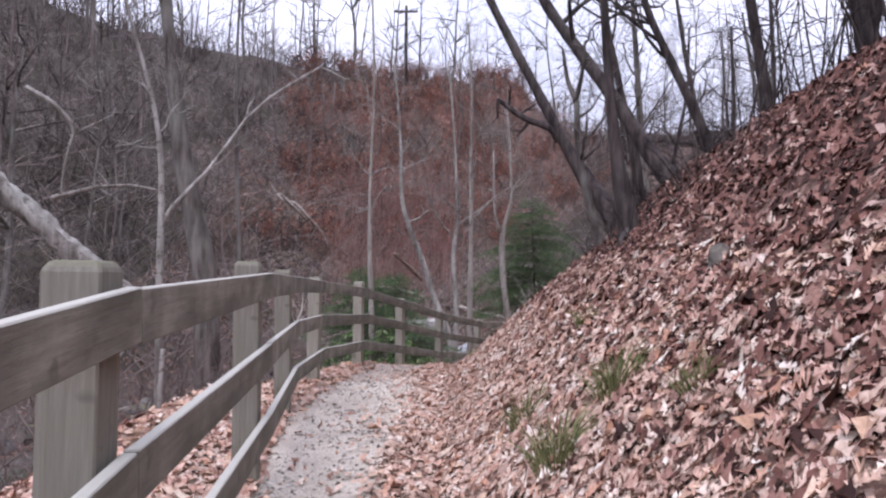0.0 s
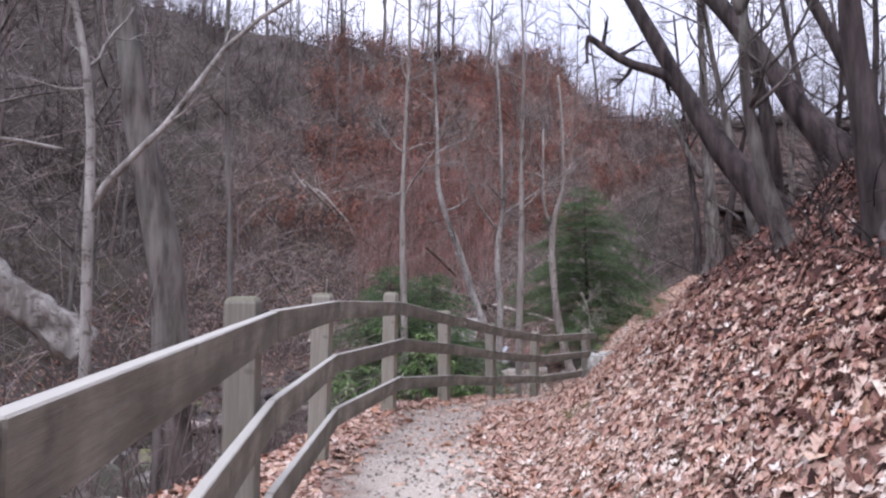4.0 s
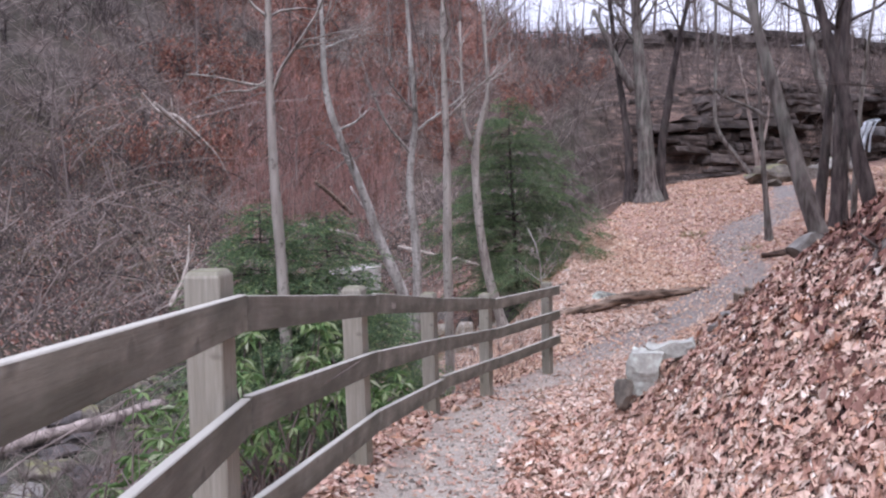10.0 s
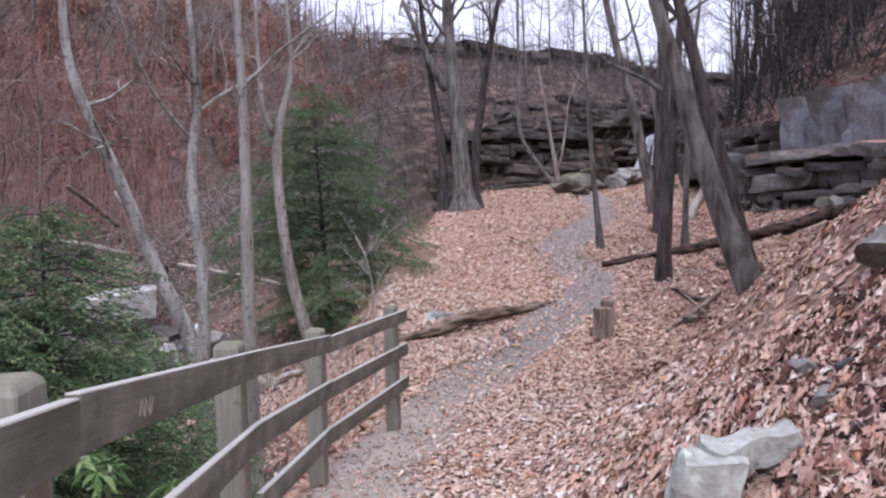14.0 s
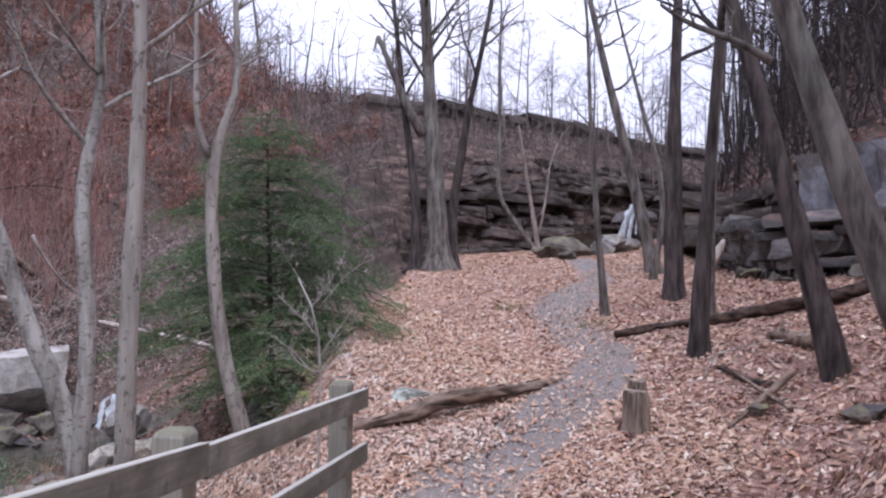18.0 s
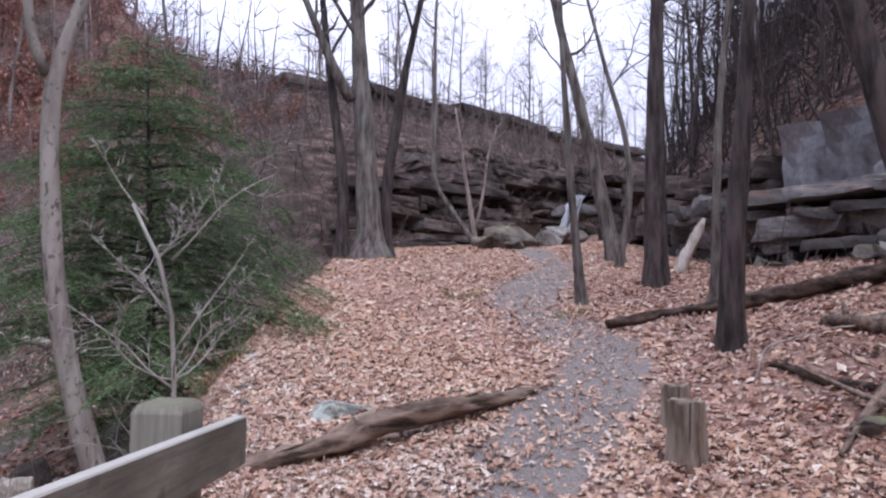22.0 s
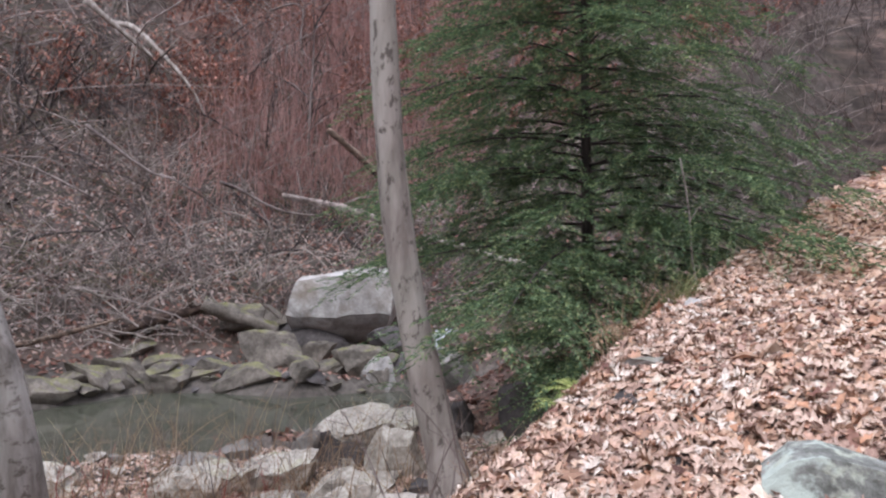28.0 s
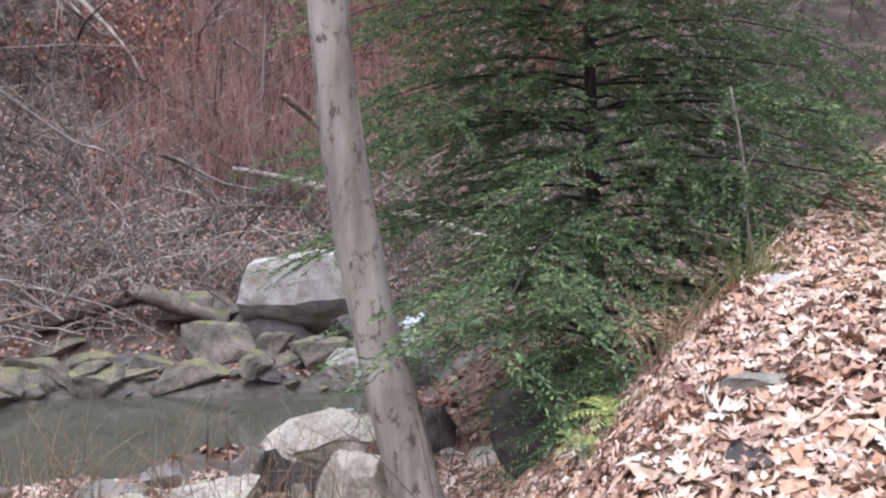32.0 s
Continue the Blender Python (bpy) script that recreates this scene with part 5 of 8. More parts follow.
tree("tree", "straight pale-barked tree on the stream bank", [(0.82, 20.63, -2.42), (0.81, 20.63, 1.05), (0.85, 20.63, 2.29), (0.83, 20.63, 3.52), (0.81, 20.63, 4.32), (0.86, 20.63, 6.82), (0.74, 20.73, 9.32)],
     [0.095, 0.083, 0.071, 0.059, 0.048, 0.036, 0.024], M_BARK_PALE, 2, limbs=9)
tree("tree", "pale leaning tree with a sharply kinked trunk", [(2.9, 25.55, -1.73), (2.52, 25.62, -0.41), (2.34, 25.65, 0.45), (2.23, 25.67, 1.64), (2.17, 25.67, 3.0), (2.17, 25.67, 3.35), (2.3, 25.66, 3.75), (2.59, 25.61, 4.13), (2.63, 25.6, 4.62), (2.51, 25.62, 5.13), (2.49, 25.64, 6.63), (2.34, 25.74, 8.13)],
     [0.135, 0.126, 0.117, 0.107, 0.098, 0.089, 0.08, 0.071, 0.061, 0.052, 0.043, 0.034], M_BARK_PALE, 3, extra=[([(2.15, 25.68, 3.22), (1.94, 25.7, 3.67), (1.91, 25.71, 4.52), (1.89, 25.71, 5.04), (1.88, 25.71, 6.33)], 0.07)], limbs=7, limb_from=0.6)
tree("tree", "crooked grey tree with an S-shaped trunk", [(0.37, 23.56, -2.49), (0.5, 23.55, 0.73), (0.32, 23.56, 2.0), (0.32, 23.56, 2.68), (0.53, 23.55, 3.14), (0.56, 23.55, 4.07), (0.39, 23.56, 4.68), (0.45, 23.55, 5.08), (0.33, 23.55, 7.08), (0.15, 23.65, 9.08)],
     [0.11, 0.101, 0.092, 0.083, 0.073, 0.064, 0.055, 0.046, 0.037, 0.028], M_BARK_GREY, 4, limbs=7)
tree("tree", "grey tree leaning over the stream", [(0.5, 24.2, -2.48), (0.45, 24.12, -1.5), (0.35, 24.1, -0.8), (0.16, 24.08, -0.25), (-0.08, 24.15, 0.2), (-0.30, 24.2, 0.75), (-0.79, 24.24, 2.35), (-1.27, 24.22, 3.4), (-1.58, 24.2, 4.62), (-1.46, 24.21, 5.14), (-1.58, 24.2, 7.14), (-1.77, 24.29, 9.14)],
     [0.16, 0.15, 0.145, 0.14, 0.125, 0.116, 0.102, 0.088, 0.074, 0.06, 0.046, 0.033], M_BARK_GREY, 5, limbs=8)
tree("tree", "old furrowed grey tree with a forked limb on the mound", [(9.84, 32.6, 1.65), (9.76, 32.64, 3.36), (9.64, 32.7, 5.48), (9.52, 32.75, 7.09), (9.36, 32.87, 11.09), (9.16, 33.02, 15.09)],
     [0.36, 0.306, 0.252, 0.198, 0.144, 0.09], M_BARK, 6, extra=[([(9.37, 32.82, 5.79), (8.98, 32.99, 6.47), (8.59, 33.15, 7.47), (8.05, 33.35, 8.83)], 0.17)], limbs=14, limb_length=3.2, flare=1.7)
tree("tree", "slim tree growing close behind the old one", [(9.3, 33.2, 1.69), (9.33, 33.19, 3.77), (9.1, 33.29, 5.49), (8.91, 33.37, 7.09), (8.63, 33.53, 10.09), (8.38, 33.7, 13.09)],
     [0.17, 0.145, 0.119, 0.094, 0.068, 0.043], M_BARK_DARK, 7, limbs=9, limb_length=2.6)
tree("tree", "slim curved tree beside the old one", [(10.5, 33.0, 1.72), (10.47, 33.02, 3.51), (10.75, 32.87, 5.49), (10.89, 32.79, 6.64), (11.06, 32.69, 7.51), (11.62, 32.42, 10.51), (11.7, 32.42, 13.51)],
     [0.18, 0.158, 0.135, 0.112, 0.09, 0.068, 0.045], M_BARK_DARK, 8, limbs=9, limb_length=2.6)
tree("tree", "bleached broken snag with two prongs", [(19.65, 41.6, 2.7), (19.5, 41.6, 3.9), (19.28, 41.6, 4.93), (19.02, 41.54, 6.12), (18.62, 41.39, 7.76), (18.3, 41.24, 8.9)],
     [0.15, 0.13, 0.10, 0.08, 0.055, 0.025], M_VINE, 9, extra=[([(19.55, 41.55, 3.7), (19.69, 41.42, 4.3), (19.79, 41.09, 5.67), (19.72, 40.82, 6.97), (19.9, 40.38, 8.0)], 0.075)], limbs=2, limb_length=0.8)
tree("tree", "thin grey tree near the snag", [(17.5, 38.5, 2.6), (16.06, 39.47, 5.08), (16.1, 39.44, 7.83), (16.11, 39.44, 11.03), (16.23, 39.43, 13.53), (16.14, 39.52, 16.03)],
     [0.11, 0.093, 0.077, 0.061, 0.044, 0.028], M_BARK, 10, limbs=8)
tree("tree", "thin crooked tree at the trail bend", [(9.83, 24.97, 0.58), (9.78, 25.02, 1.46), (9.71, 25.09, 2.7), (9.67, 25.13, 3.96), (9.63, 25.17, 4.81), (9.65, 25.25, 6.81), (9.52, 25.38, 8.81)],
     [0.085, 0.074, 0.064, 0.053, 0.043, 0.032, 0.021], M_BARK, 11, limbs=6)
tree("tree", "tall grey tree leaning across the view of the falls", [(15.2, 29.2, 1.6), (14.85, 29.58, 4.14), (14.57, 29.87, 5.97), (14.28, 30.15, 7.67), (13.9, 30.63, 10.67), (13.6, 30.93, 13.67)],
     [0.2, 0.17, 0.14, 0.11, 0.08, 0.05], M_BARK, 12, limbs=8, limb_length=2.6)
tree("tree", "thin wavy tree beside the trail", [(14.0, 28.0, 1.36), (14.22, 27.75, 3.17), (14.13, 27.85, 4.66), (13.91, 28.1, 5.67), (13.72, 28.31, 6.95), (13.46, 28.71, 8.95), (13.22, 28.97, 10.95)],
     [0.085, 0.074, 0.064, 0.053, 0.043, 0.032, 0.021], M_BARK, 13, limbs=8)
tree("tree", "stout dark tree beside the trail", [(11.97, 25.22, 0.89), (11.97, 25.21, 2.6), (12.0, 25.18, 4.53), (12.02, 25.16, 5.5), (12.18, 25.1, 9.0), (12.1, 25.18, 12.5)],
     [0.23, 0.196, 0.161, 0.127, 0.092, 0.058], M_BARK_DARK, 14, limbs=9, limb_length=2.8, flare=1.15)
tree("tree", "thin pale tree beside the fallen log", [(10.78, 23.13, 0.61), (10.8, 23.1, 1.84), (10.82, 23.07, 2.98), (10.86, 23.01, 3.89), (10.89, 22.96, 4.5), (11.08, 22.82, 6.5), (11.02, 22.86, 8.5)],
     [0.075, 0.066, 0.056, 0.047, 0.037, 0.028, 0.019], M_BARK, 15, limbs=6)
tree("tree", "dark upright tree beside the trail", [(8.65, 21.43, 0.11), (8.66, 21.42, 0.96), (8.7, 21.34, 1.76), (8.74, 21.27, 2.55), (8.76, 21.24, 3.36), (8.97, 21.05, 6.36), (8.92, 21.08, 9.36)],
     [0.15, 0.131, 0.112, 0.094, 0.075, 0.056, 0.037], M_BARK_DARK, 16, limbs=9, limb_length=2.6, flare=1.22)
tree("tree", "leaning dark tree on the leafy floor", [(8.45, 19.15, 0.12), (8.3, 19.35, 1.33), (8.1, 19.6, 2.65), (7.89, 19.85, 4.11), (7.67, 20.09, 5.38), (7.3, 20.63, 8.38), (7.01, 20.94, 11.38)],
     [0.16, 0.14, 0.12, 0.1, 0.08, 0.06, 0.04], M_BARK_DARK, 17, limbs=8, limb_length=2.6, flare=1.2)
tree("tree", "stout leaning dark tree on the bank", [(5.55, 16.5, 0.44), (5.37, 16.77, 1.27), (5.21, 16.99, 2.22), (5.05, 17.18, 3.12), (4.94, 17.31, 3.74), (4.6, 17.84, 6.24), (4.32, 18.15, 8.74)],
     [0.145, 0.127, 0.109, 0.091, 0.072, 0.054, 0.036], M_BARK, 18, extra=[([(4.98, 17.27, 2.78), (4.84, 17.42, 2.95), (4.57, 17.69, 3.14), (4.43, 17.82, 3.31)], 0.035)], limbs=8, limb_length=2.6, flare=1.15)
tree("tree", "dark grey tree rooted on the bank crest", [(2.0, 7.35, 1.96), (1.91, 7.39, 2.42), (1.85, 7.42, 2.86), (1.83, 7.43, 3.27), (1.79, 7.45, 3.68), (1.71, 7.54, 6.18), (1.53, 7.68, 8.68)],
     [0.098, 0.086, 0.073, 0.061, 0.05, 0.038, 0.026], M_BARK_DARK, 19, limbs=10, limb_length=2.2, flare=1.4)
tree("tree", "pale thin forked tree on the bank crest", [(2.01, 8.65, 1.89), (1.83, 8.72, 2.47), (1.74, 8.75, 2.93), (1.7, 8.76, 3.44), (1.71, 8.76, 3.8)],
     [0.06, 0.053, 0.046, 0.04, 0.033], M_BARK, 20, extra=[([(1.7, 8.76, 3.75), (1.59, 8.79, 4.03), (1.54, 8.81, 4.45)], 0.04), ([(1.7, 8.76, 3.78), (1.77, 8.74, 4.06), (1.81, 8.72, 4.52)], 0.04)], limbs=4, limb_length=1.2)
tree("tree", "thick leaning tree on the bank with a long limb", [(2.75, 10.4, 2.24), (2.5, 10.58, 2.57), (2.24, 10.74, 2.99), (2.07, 10.83, 3.32), (1.94, 10.9, 3.61), (0.59, 11.67, 6.61), (-0.09, 12.08, 9.61)],
     [0.175, 0.153, 0.131, 0.109, 0.087, 0.066, 0.044], M_BARK_DARK, 21, extra=[([(2.02, 10.86, 3.46), (1.78, 10.98, 3.91), (1.33, 11.17, 4.06), (0.91, 11.31, 4.44)], 0.09)], limbs=10, limb_length=2.6, flare=1.25)
tree("tree", "dark tree on the bank", [(3.6, 12.5, 2.07), (3.57, 12.52, 3.5), (3.48, 12.57, 3.93), (3.42, 12.61, 4.24), (3.01, 12.91, 6.74), (2.71, 13.14, 9.24)],
     [0.12, 0.102, 0.084, 0.066, 0.048, 0.03], M_BARK_DARK, 22, limbs=10, limb_length=2.6)
tree("tree", "thick dark tree on the bank", [(3.9, 11.1, 2.92), (3.46, 11.45, 3.32), (3.37, 11.51, 3.85), (1.76, 12.83, 6.85), (0.98, 13.46, 9.85)],
     [0.18, 0.155, 0.125, 0.095, 0.055], M_BARK_DARK, 23, limbs=8, limb_length=2.6, flare=1.5)
tree("tree", "dark slanting tree high on the bank", [(5.4, 12.6, 3.14), (5.05, 12.89, 3.73), (4.93, 12.99, 4.4), (4.1, 13.76, 6.9), (3.62, 14.17, 9.4)],
     [0.16, 0.13, 0.1, 0.07, 0.04], M_BARK_DARK, 24, limbs=10, limb_length=2.6)
tree("tree", "small forked tree with a long arching limb behind the fence", [(-3.61, 8.86, -0.73), (-3.64, 8.84, 1.68), (-3.64, 8.85, 2.09), (-3.63, 8.85, 2.88), (-3.64, 8.84, 3.54), (-3.8, 8.76, 3.89), (-3.86, 8.73, 4.21), (-4.25, 8.48, 5.71), (-4.55, 8.49, 7.21)],
     [0.05, 0.045, 0.041, 0.036, 0.031, 0.027, 0.022, 0.017, 0.013], M_BARK_GREY, 25, extra=[([(-3.64, 8.85, 2.09), (-3.56, 8.89, 2.37), (-3.31, 9.0, 2.63), (-2.98, 9.14, 3.0), (-2.8, 9.21, 3.48), (-2.55, 9.3, 3.86), (-2.01, 9.45, 4.2), (-1.73, 9.51, 4.41)], 0.035), ([(-3.64, 8.84, 3.15), (-3.8, 8.76, 3.1), (-3.99, 8.65, 3.15), (-4.16, 8.55, 3.18)], 0.012)], limbs=5, limb_length=1.2)
tree("tree", "big furrowed tree on the slope below the fence", [(-3.37, 10.06, -0.75), (-3.47, 10.02, 1.84), (-3.69, 9.93, 2.58), (-3.81, 9.87, 3.4), (-3.88, 9.84, 4.15), (-3.95, 9.8, 4.65), (-4.19, 9.63, 7.65), (-4.42, 9.66, 10.65)],
     [0.19, 0.17, 0.149, 0.129, 0.109, 0.088, 0.068, 0.048], M_BARK, 26, limbs=9, limb_length=2.6, flare=1.3)
tree("tree", "thin dark tree below the fence", [(-3.5, 12.07, -1.31), (-3.57, 12.05, 2.31), (-3.64, 12.02, 3.51), (-3.66, 12.02, 4.74), (-3.67, 12.01, 5.56), (-3.59, 12.0, 7.06), (-3.7, 12.1, 8.56)],
     [0.045, 0.039, 0.034, 0.028, 0.022, 0.017, 0.011], M_BARK, 27, limbs=6, limb_length=1.2)
tree("tree", "white-stemmed sapling with many forks", [(2.57, 20.61, -1.12), (2.57, 20.61, 0.34), (2.57, 20.61, 0.58), (2.55, 20.62, 0.85), (2.52, 20.62, 1.01), (2.42, 20.64, 1.09), (2.34, 20.65, 1.18)],
     [0.015, 0.014, 0.013, 0.012, 0.01, 0.009, 0.008], M_STEM, 28, extra=[([(2.57, 20.61, 0.19), (2.42, 20.64, 0.31), (2.34, 20.65, 0.43), (2.19, 20.67, 0.54), (2.06, 20.68, 0.64)], 0.0074), ([(2.57, 20.61, 0.4), (2.68, 20.59, 0.58), (2.8, 20.55, 0.76), (2.9, 20.53, 0.92)], 0.0068), ([(2.56, 20.61, 0.58), (2.45, 20.63, 0.7), (2.34, 20.65, 0.82), (2.16, 20.67, 0.99)], 0.0056), ([(2.54, 20.62, 0.88), (2.65, 20.59, 1.01), (2.76, 20.56, 1.17), (2.89, 20.53, 1.29), (3.05, 20.48, 1.38)], 0.0062), ([(2.42, 20.64, 1.09), (2.31, 20.66, 1.23), (2.23, 20.67, 1.36), (2.13, 20.68, 1.53)], 0.0050), ([(2.76, 20.56, 1.17), (2.73, 20.57, 1.3), (2.79, 20.56, 1.41)], 0.0037), ([(2.68, 20.59, 0.57), (2.77, 20.56, 0.62), (2.96, 20.51, 0.83)], 0.0037), ([(2.34, 20.65, 0.43), (2.22, 20.67, 0.47), (2.09, 20.68, 0.43)], 0.0037)], limbs=10, limb_length=0.55, depth=2, limb_from=0.3, flare=1.1, sides=6)
tree("tree", "thin bare sapling at the bank edge", [(4.77, 26.79, -0.06), (4.71, 26.8, 0.15), (4.7, 26.8, 0.56), (4.63, 26.82, 0.88), (4.6, 26.82, 1.04)],
     [0.012, 0.011, 0.009, 0.008, 0.007], M_BARK_PALE, 29, extra=[([(4.69, 26.81, 0.48), (4.76, 26.79, 0.62), (4.84, 26.78, 0.66)], 0.005)], limbs=2, limb_length=0.3, depth=0, flare=1.1, sides=5)


# ---- rocks, logs, stumps ----
def rock_mesh(name, size, seed, material, rough=0.22, flat=0.0, fine=3):
    rng = random.Random(seed)
    off = Vector((rng.uniform(-50, 50), rng.uniform(-50, 50), rng.uniform(-50, 50)))
    bm = bmesh.new()
    bmesh.ops.create_icosphere(bm, subdivisions=fine, radius=1.0)
    cuts = [(Vector((rng.uniform(-1, 1), rng.uniform(-1, 1), rng.uniform(-0.7, 1))).normalized(), rng.uniform(0.34, 0.66)) for _ in range(11)]
    if flat:
        cuts.append((Vector((rng.uniform(-0.15, 0.15), rng.uniform(-0.15, 0.15), 1)).normalized(), flat * 0.75))
    for v in bm.verts:
        p = v.co.copy()
        for n, d in cuts:
            over = p.dot(n) - d
            if over > 0:
                p -= n * over * 0.98
        v.co = p + p.normalized() * rough * 0.4 * noise.noise(p * 2.1 + off) + Vector((0.4, 0.4, 1)) * rough * (0.2 * noise.noise(p * 6.0 + off) + (0.14 * noise.noise(p * 15.0 + off) if fine > 3 else 0.0))
    low = [min(v.co[k] for v in bm.verts) for k in range(3)]
    high = [max(v.co[k] for v in bm.verts) for k in range(3)]
    for v in bm.verts:
        v.co = [((v.co[k] - low[k]) / (high[k] - low[k]) - 0.5) * size[k] for k in range(3)]
    me = bpy.data.meshes.new(name)
    bm.to_mesh(me)
    bm.free()
    me.materials.append(material)
    return me


def rock(label, x, y, z, size, seed, material, turn=0.0, tilt=(0, 0), flat=0.0, name="rock", group="", fine=3):
    ob = tagged(new(name, rock_mesh(name, size, seed, material, 0.22, flat, fine)), label, "rock", group)
    ob.location = (x, y, (ground_at(x, y) + size[2] * 0.28) if z is None else z)
    ob.rotation_euler = (tilt[0], tilt[1], turn)
    return ob


rock("mossy brown stone beside the pale rock", 1.66, 12.92, 0.46, (0.22, 0.18, 0.16), 17, M_STONE_MOSS, -0.3)
rock("moss-covered stone at the bank edge", 3.72, 25.15, -0.86, (0.5, 0.4, 0.3), 6, M_STONE_MOSS, 0.7, (0, -0.3))
rock("pale slab at the foot of the leaning tree", 3.28, 24.95, -1.38, (0.70, 0.55, 0.3), 7, M_STONE_TAN, 0.4, (0, -0.35), 0.5)
rock("small grey stone among leaves", 4.35, 25.0, -0.44, (0.14, 0.1, 0.1), 8, M_STONE)
rock("small pale stone among leaves", 4.55, 25.55, None, (0.22, 0.12, 0.1), 9, M_STONE_PALE, 0.3)
rock("flat grey stone sunk in bank leaves", 4.13, 24.5, -0.36, (0.28, 0.18, 0.12), 31, M_STONE, 0.3, (0, 0), 0.5)
rock("dark grey stone among bank leaves", 4.0, 24.05, -0.47, (0.13, 0.11, 0.13), 32, M_STONE_DARK, 0.3)
rock("mossy grey stone among bank leaves", 4.02, 23.6, -0.57, (0.15, 0.12, 0.13), 33, M_STONE_MOSS, 0.9)
rock("dark grey stone among bank leaves", 4.2, 23.45, -0.56, (0.13, 0.11, 0.10), 34, M_STONE_DARK, 0.4)
rock("grey stone on the woodland floor", 7.4, 19.4, None, (0.4, 0.26, 0.15), 10, M_STONE_MOSS, 0.4, (0, 0), 0.5)
rock("grey stone on the woodland floor", 7.75, 18.3, None, (0.5, 0.35, 0.16), 11, M_STONE_DARK, 0.9, (0, 0), 0.5)
rock("mossy stone beside the stumps", 7.6, 18.4, None, (0.55, 0.4, 0.25), 12, M_STONE_MOSS, 0.1)
rock("grey bank stone among dark leaves", 2.9, 13.3, None, (0.5, 0.35, 0.3), 13, M_STONE, 0.6)
for k, (x, y, z, sx) in enumerate(((1.96, 12.92, 0.68, 0.26), (1.78, 12.66, 0.64, 0.20), (2.17, 13.18, 0.72, 0.24), (2.11, 12.93, 0.79, 0.18))):
    rock("grey stone lodged in the dark bank leaves", x, y, z - 0.03, (sx, sx * 0.75, sx * 0.6), 40 + k, (M_STONE, M_STONE_DARK)[k % 2], 0.7 * k, (0.1, -0.2), 0.5, group="bank stones")
rock("half-buried brown stone on the bank", 1.46, 3.66, None, (0.22, 0.16, 0.13), 14, M_STONE_MOSS, 0.5, (0.2, -0.4))
# the pool


def slab_mesh(name, size, seed, material):
    """A blocky slab: a box with skewed, split and worn faces."""
    rng = random.Random(seed)
    off = Vector((rng.uniform(-50, 50), rng.uniform(-50, 50), 0))
    skew = [rng.uniform(-0.28, 0.28) for _ in range(5)]
    bm = bmesh.new()
    bmesh.ops.create_cube(bm, size=1)
    bmesh.ops.subdivide_edges(bm, edges=list(bm.edges), cuts=11, use_grid_fill=True)
    for v in bm.verts:
        p = v.co
        q = p * (1 - 0.22 * max(0, abs(p.x) + abs(p.y) + abs(p.z) - 0.95))
        q = Vector((q.x * (1 + skew[0] * q.y * 1.6) + skew[1] * q.z, q.y * (1 + skew[2] * q.x * 1.6) - 0.2 * q.z, q.z * (1 + skew[3] * q.x * 1.8) + skew[4] * 0.3 * q.y))
        q += Vector((0.5, 0.5, 0.9)) * 0.30 * noise.noise(q * 2.4 + off) + Vector((0.4, 0.4, 0.8)) * 0.12 * noise.noise(Vector((q.x * 5, q.y * 5, q.z * 11)) + off)
        q += Vector((0.5, 0.5, 0.7)) * 0.045 * noise.noise(Vector((q.x * 12, q.y * 12, q.z * 24)) + off)
        v.co = (q.x * size[0], q.y * size[1], q.z * size[2])
    me = bpy.data.meshes.new(name)
    bm.to_mesh(me)
    bm.free()
    me.materials.append(material)
    return me


def block(bm, size, at, turn, seed):
    """Adds one worn, skewed block to a bmesh."""
    off = Vector((seed * 2.3, seed * 1.1, seed * 0.7))
    one = bmesh.new()
    bmesh.ops.create_cube(one, size=1)
    bmesh.ops.subdivide_edges(one, edges=list(one.edges), cuts=6, use_grid_fill=True)
    m = Matrix.Translation(at) @ Euler(turn).to_matrix().to_4x4()
    for v in one.verts:
        p = v.co
        q = p * (1 - 0.18 * max(0, abs(p.x) + abs(p.y) + abs(p.z) - 0.95))
        q = Vector((q.x * size[0], q.y * size[1], q.z * size[2]))
        q += Vector((0.7, 0.7, 1)) * noise.noise(q * 6 + off) * 0.045 + Vector((0.5, 0.5, 0.8)) * noise.noise(q * 18 + off) * 0.016
        v.co = m @ q
    me = bpy.data.meshes.new("block")
    one.to_mesh(me)
    one.free()
    bm.from_mesh(me)
    bpy.data.meshes.remove(me)


def bent_rock(label, at, turn, material):
    """A pale slab lying on the bank whose broad end stands down to the path."""
    bm = bmesh.new()
    block(bm, (0.21, 0.17, 0.34), (-0.04, 0.0, -0.03), (0.1, 0.22, 0.0), 3)
    block(bm, (0.36, 0.14, 0.10), (0.15, 0.04, 0.13), (0.1, -0.22, 0.15), 5)
    me = bpy.data.meshes.new("rock")
    bm.to_mesh(me)
    bm.free()
    me.materials.append(material)
    ob = tagged(new("rock", me), label, "rock")
    ob.location, ob.rotation_euler = at, (0, 0, turn)


bent_rock("pale weathered rock half buried in bank leaves", (1.40, 13.0, 0.39), -0.5, M_LICHEN_WHITE)
rock("mossy brown stone at the pale rock's foot", 1.20, 12.98, 0.20, (0.18, 0.2, 0.26), 18, M_STONE_MOSS, 0.5)


